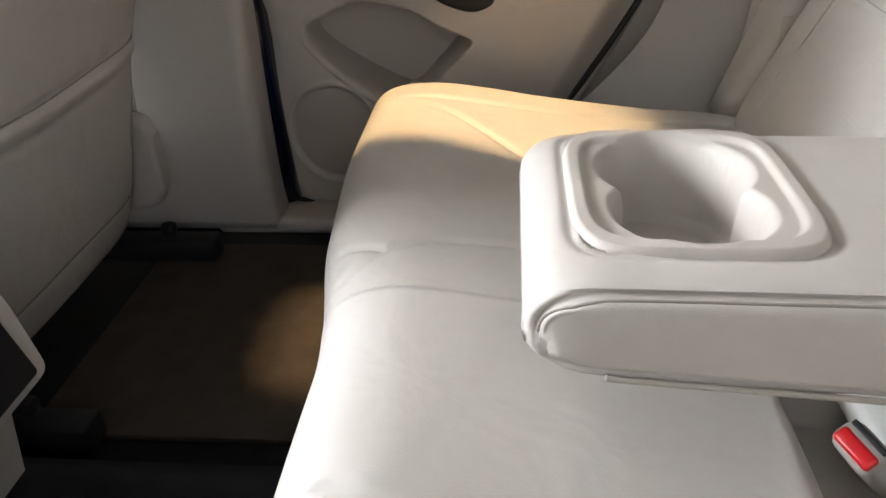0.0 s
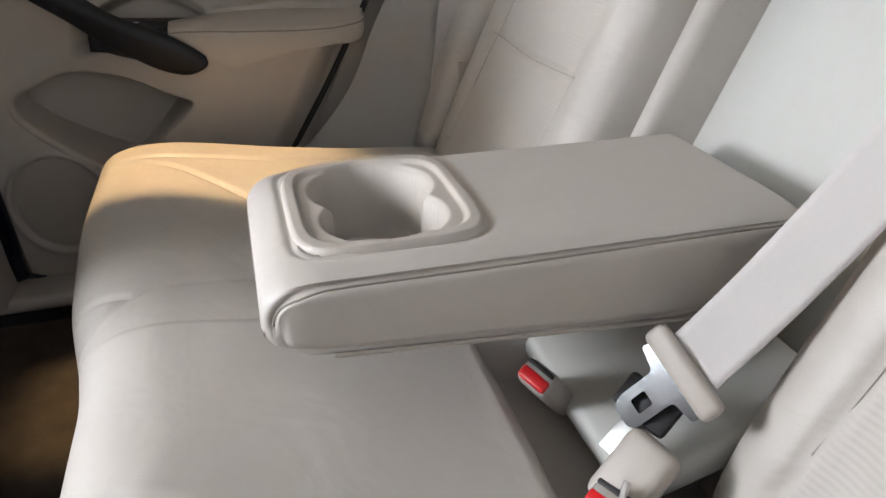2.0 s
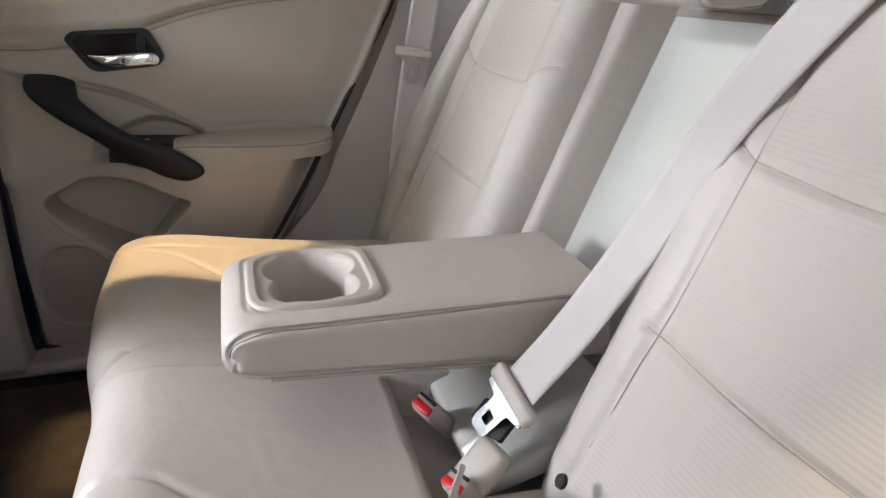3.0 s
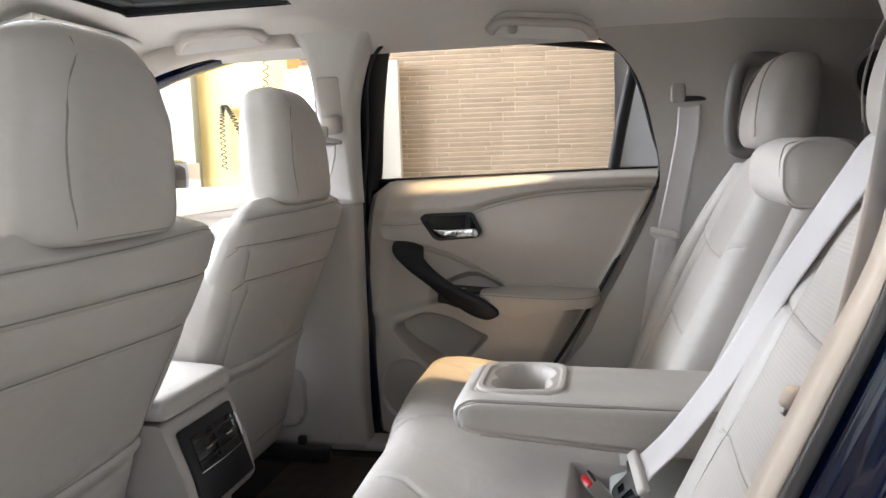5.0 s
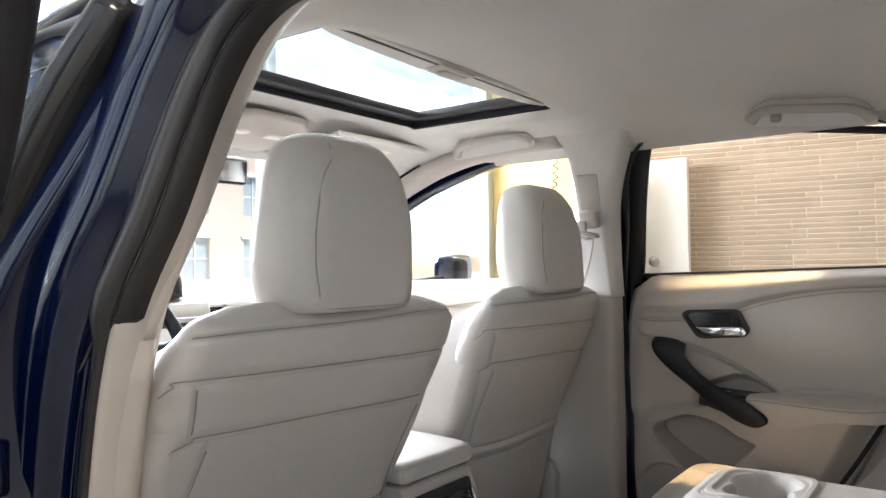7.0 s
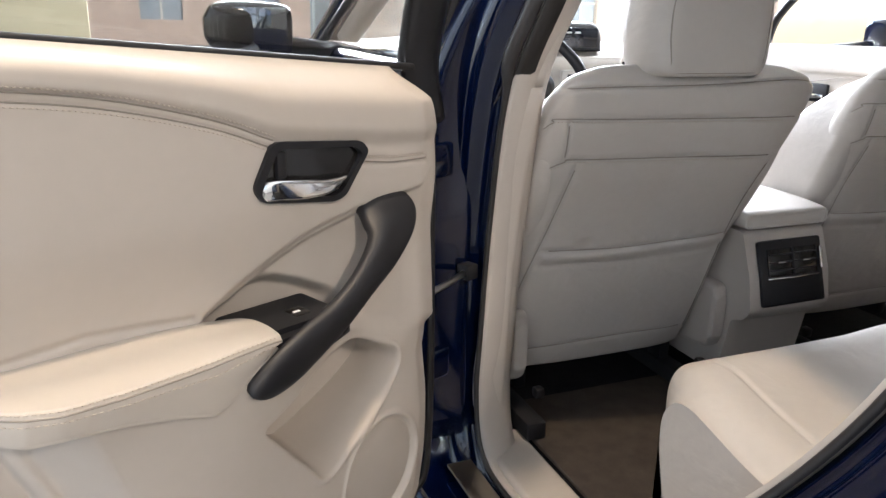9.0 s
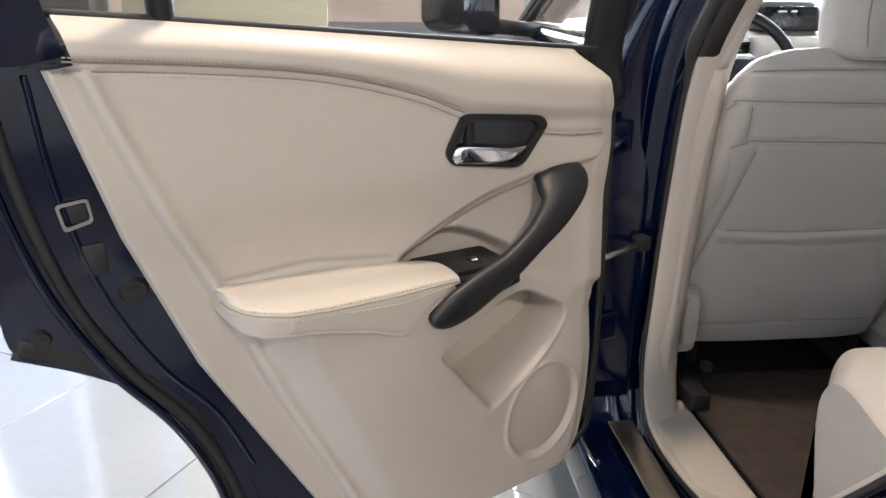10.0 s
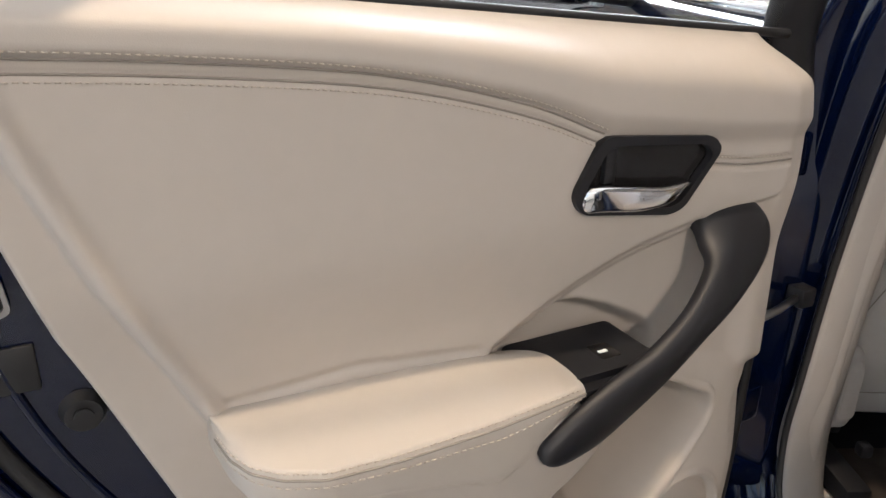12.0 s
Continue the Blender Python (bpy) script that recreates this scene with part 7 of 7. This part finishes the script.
# striker and rubber stops on the body beside the opening
def stop(at, r, material, parent, label):
    bm = bmesh.new()
    bmesh.ops.create_cone(bm, cap_ends=True, segments=28, radius1=r * 1.15, radius2=r, depth=0.012)
    bm2 = bmesh.new()
    bmesh.ops.create_cone(bm2, cap_ends=True, segments=24, radius1=r * 0.8, radius2=r * 0.7, depth=0.017)
    bb = join(bm, bm2)
    bb.transform(Matrix.Translation(at) @ Matrix.Rotation(radians(-40), 4, "Z") @ Matrix.Rotation(radians(-90), 4, "Y"))
    part("stop", bb, material, parent, label)


strike = thing("door_striker", "steel door striker and rubber stops on the navy body", "striker")
stop((-0.790, -0.838, 0.858), 0.014, NAVY, strike, "painted round plug")
stop((-0.792, -0.860, 0.936), 0.013, LIP, strike, "dark rubber stop")
stop((-0.794, -0.861, 0.968), 0.009, PLATE, strike, "tan plated bolt")
tube("loop", spline([(-0.790, -0.875, 1.00), (-0.812, -0.87, 1.00), (-0.818, -0.875, 0.992), (-0.812, -0.88, 0.984), (-0.790, -0.885, 0.984)], 20), 0.004, STEEL, strike, "steel striker loop")

# ---- showroom fittings ----
cord = thing("coiled_cord", "dark coiled cord hanging on the ochre wall", "cord")
base = spline([(2.58, 1.10, 2.3), (2.58, 1.10, 1.80), (2.58, 1.13, 1.45), (2.58, 1.19, 1.27), (2.58, 1.25, 1.30), (2.58, 1.33, 1.46), (2.58, 1.37, 1.50), (2.58, 1.385, 1.40), (2.58, 1.385, 1.15)], 700)
tt = np.arange(700)
coil = base + np.stack([0.014 * np.cos(tt * 0.62), 0.014 * np.sin(tt * 0.62), 0 * tt], 1)
tube("coil", coil, 0.0035, SATIN, cord, n=5)
box = thing("wall_switch_box", "small dark switch box on the ochre wall", "switch box")
part("case", bm_box((0.03, 0.06, 0.13), (2.60, 1.245, 1.42), 0.006), SATIN, box)
part("button", bm_box((0.008, 0.02, 0.02), (2.582, 1.245, 1.395), 0.003), RED, box, "small red button")
part("button", bm_box((0.008, 0.02, 0.02), (2.582, 1.245, 1.455), 0.003), BUCKLE, box)

for x_, y_ in ((1.42, -0.22), (-1.36, -0.44), (-0.8, -4.2), (2.1, 0.2)):
    dl = thing("ceiling_spot", "round recessed ceiling spot lamp", "lamp", "ceiling spots")
    a = np.linspace(0, 2 * math.pi, 40, endpoint=False)
    tube("ring", np.stack([x_ + 0.10 * np.cos(a), y_ + 0.10 * np.sin(a), np.full(40, 3.292)], 1), 0.012, ALU, dl, "", closed=True)

# counter and posts seen through the side glass
post_dark = part("column", bm_box((0.28, 0.28, 3.3), (-2.95, 3.05, 1.65), 0.01), DARKTRIM, label="dark clad corner column")
tagged(post_dark, category="column", kind="structure")
blind = part("window_blind", bm_box((1.15, 0.03, 2.5), (-2.18, 3.28, 2.05), 0.004), mat("cream_blind_cloth", (0.72, 0.66, 0.46), 0.8, var=0.03, scale=3), label="cream blind drawn down behind the front glass")
tagged(blind, category="blind")
lowsill = part("skirting", bm_box((0.10, 8.0, 0.16), (-3.12, -0.6, 0.08), 0.01), DARKTRIM, label="dark skirting below the side glass")
tagged(lowsill, category="skirting", kind="structure")

# the building across the street
street = thing("building", "pale brick building with tall windows across the street", "building")
FACADE = mat("pale_brick_facade", (0.62, 0.47, 0.38), 0.85, var=0.10, scale=2, bump=0.3, bscale=20)
STONE = mat("pale_stone_trim", (0.75, 0.70, 0.62), 0.8, var=0.05, scale=2)
PALEPANE = mat("pale_window_glass", (0.34, 0.38, 0.42), 0.15, var=0.1, scale=1)
holes = []
for i in range(11):
    for j in range(3):
        x0, z0 = -12 + i * 3.6, 0.9 + j * 3.2
        holes.append([(x0, z0), (x0 + 1.5, z0), (x0 + 1.5, z0 + 2.0), (x0, z0 + 2.0)])
part("wall", plate([(-14, -0.02), (29, -0.02), (29, 11), (-14, 11)], 0.4, holes, o=(0, 30, 0), e1=(1, 0, 0), e2=(0, 0, 1)), FACADE, street, smooth=False)
part("cornice", bm_box((43.4, 0.7, 0.5), (7.5, 29.8, 11.2), 0.05), STONE, street)
for h_ in holes:
    x0, z0 = h_[0]
    w_ = part("window", bm_box((1.5, 0.05, 2.0), (x0 + 0.75, 29.85, z0 + 1.0), 0), PALEPANE, street, "pale window pane", smooth=False)
    part("frame_bar", bm_box((0.08, 0.08, 2.0), (x0 + 0.75, 29.80, z0 + 1.0), 0.01), STONE, w_)
    part("frame_bar", bm_box((1.5, 0.08, 0.08), (x0 + 0.75, 29.80, z0 + 1.0), 0.01), STONE, w_)
    part("lintel", bm_box((1.9, 0.16, 0.25), (x0 + 0.75, 29.58, z0 + 2.13), 0.02), STONE, w_)

# floor tiles: laid at an angle to the car; one mesh shared
TURN_T = radians(61)
e_a, e_b = np.array([math.cos(TURN_T), math.sin(TURN_T)]), np.array([-math.sin(TURN_T), math.cos(TURN_T)])
tile_mesh = None
for i in range(-6, 9):
    for j in range(-6, 9):
        c_ = np.array([-1.755, 0.615]) + e_a * (i + 0.5) * 0.60 + e_b * (j + 0.5) * 0.60
        if not (-3.3 < c_[0] < 0.9 and -2.6 < c_[1] < 3.6):
            continue
        if tile_mesh is None:
            t_ = part("tile", bm_box((0.597, 0.597, 0.008), (0, 0, 0), 0.0015, 1), TILE, floor)
            tile_mesh = t_.data
        else:
            t_ = new("tile", tile_mesh)
            t_.parent = floor
        t_.location = (c_[0], c_[1], -0.004)
        t_.rotation_euler = (0, 0, TURN_T)
far = part("tile_field", bm_box((4.0, 8.8, 0.006), (2.95, -1.0, -0.005), 0.001), TILE, floor, "more white tiles", kind="stuff", smooth=False)

# ledger bricks on the wall beside the car, where the windows show it
rng = random.Random(4)
brick_meshes = []
for l_ in (0.24, 0.31, 0.38):
    b_ = part("brick", bm_box((0.022, l_ - 0.005, 0.0215), (0, 0, 0), 0.002, 1), BRICK, wall_right)
    brick_meshes.append((l_, b_.data, b_))
first = {id(b_.data): b_ for _, _, b_ in brick_meshes}
z_ = 1.06
row = 0
count = 0
while z_ < 2.06:
    y_ = -0.05 - 0.17 * (row % 3) * 0.6
    y_ = 0.0
    while y_ < 2.05:
        l_, me_, _ = brick_meshes[rng.randrange(3)]
        if id(me_) in first:
            ob = first.pop(id(me_))
        else:
            ob = new("brick", me_)
            ob.parent = wall_right
        ob.matrix_local = WALL_AT @ Matrix.Translation((0.0225 + rng.uniform(-0.001, 0.001), y_ + l_ / 2, z_))
        y_ += l_
        count += 1
    z_ += 0.027
    row += 1
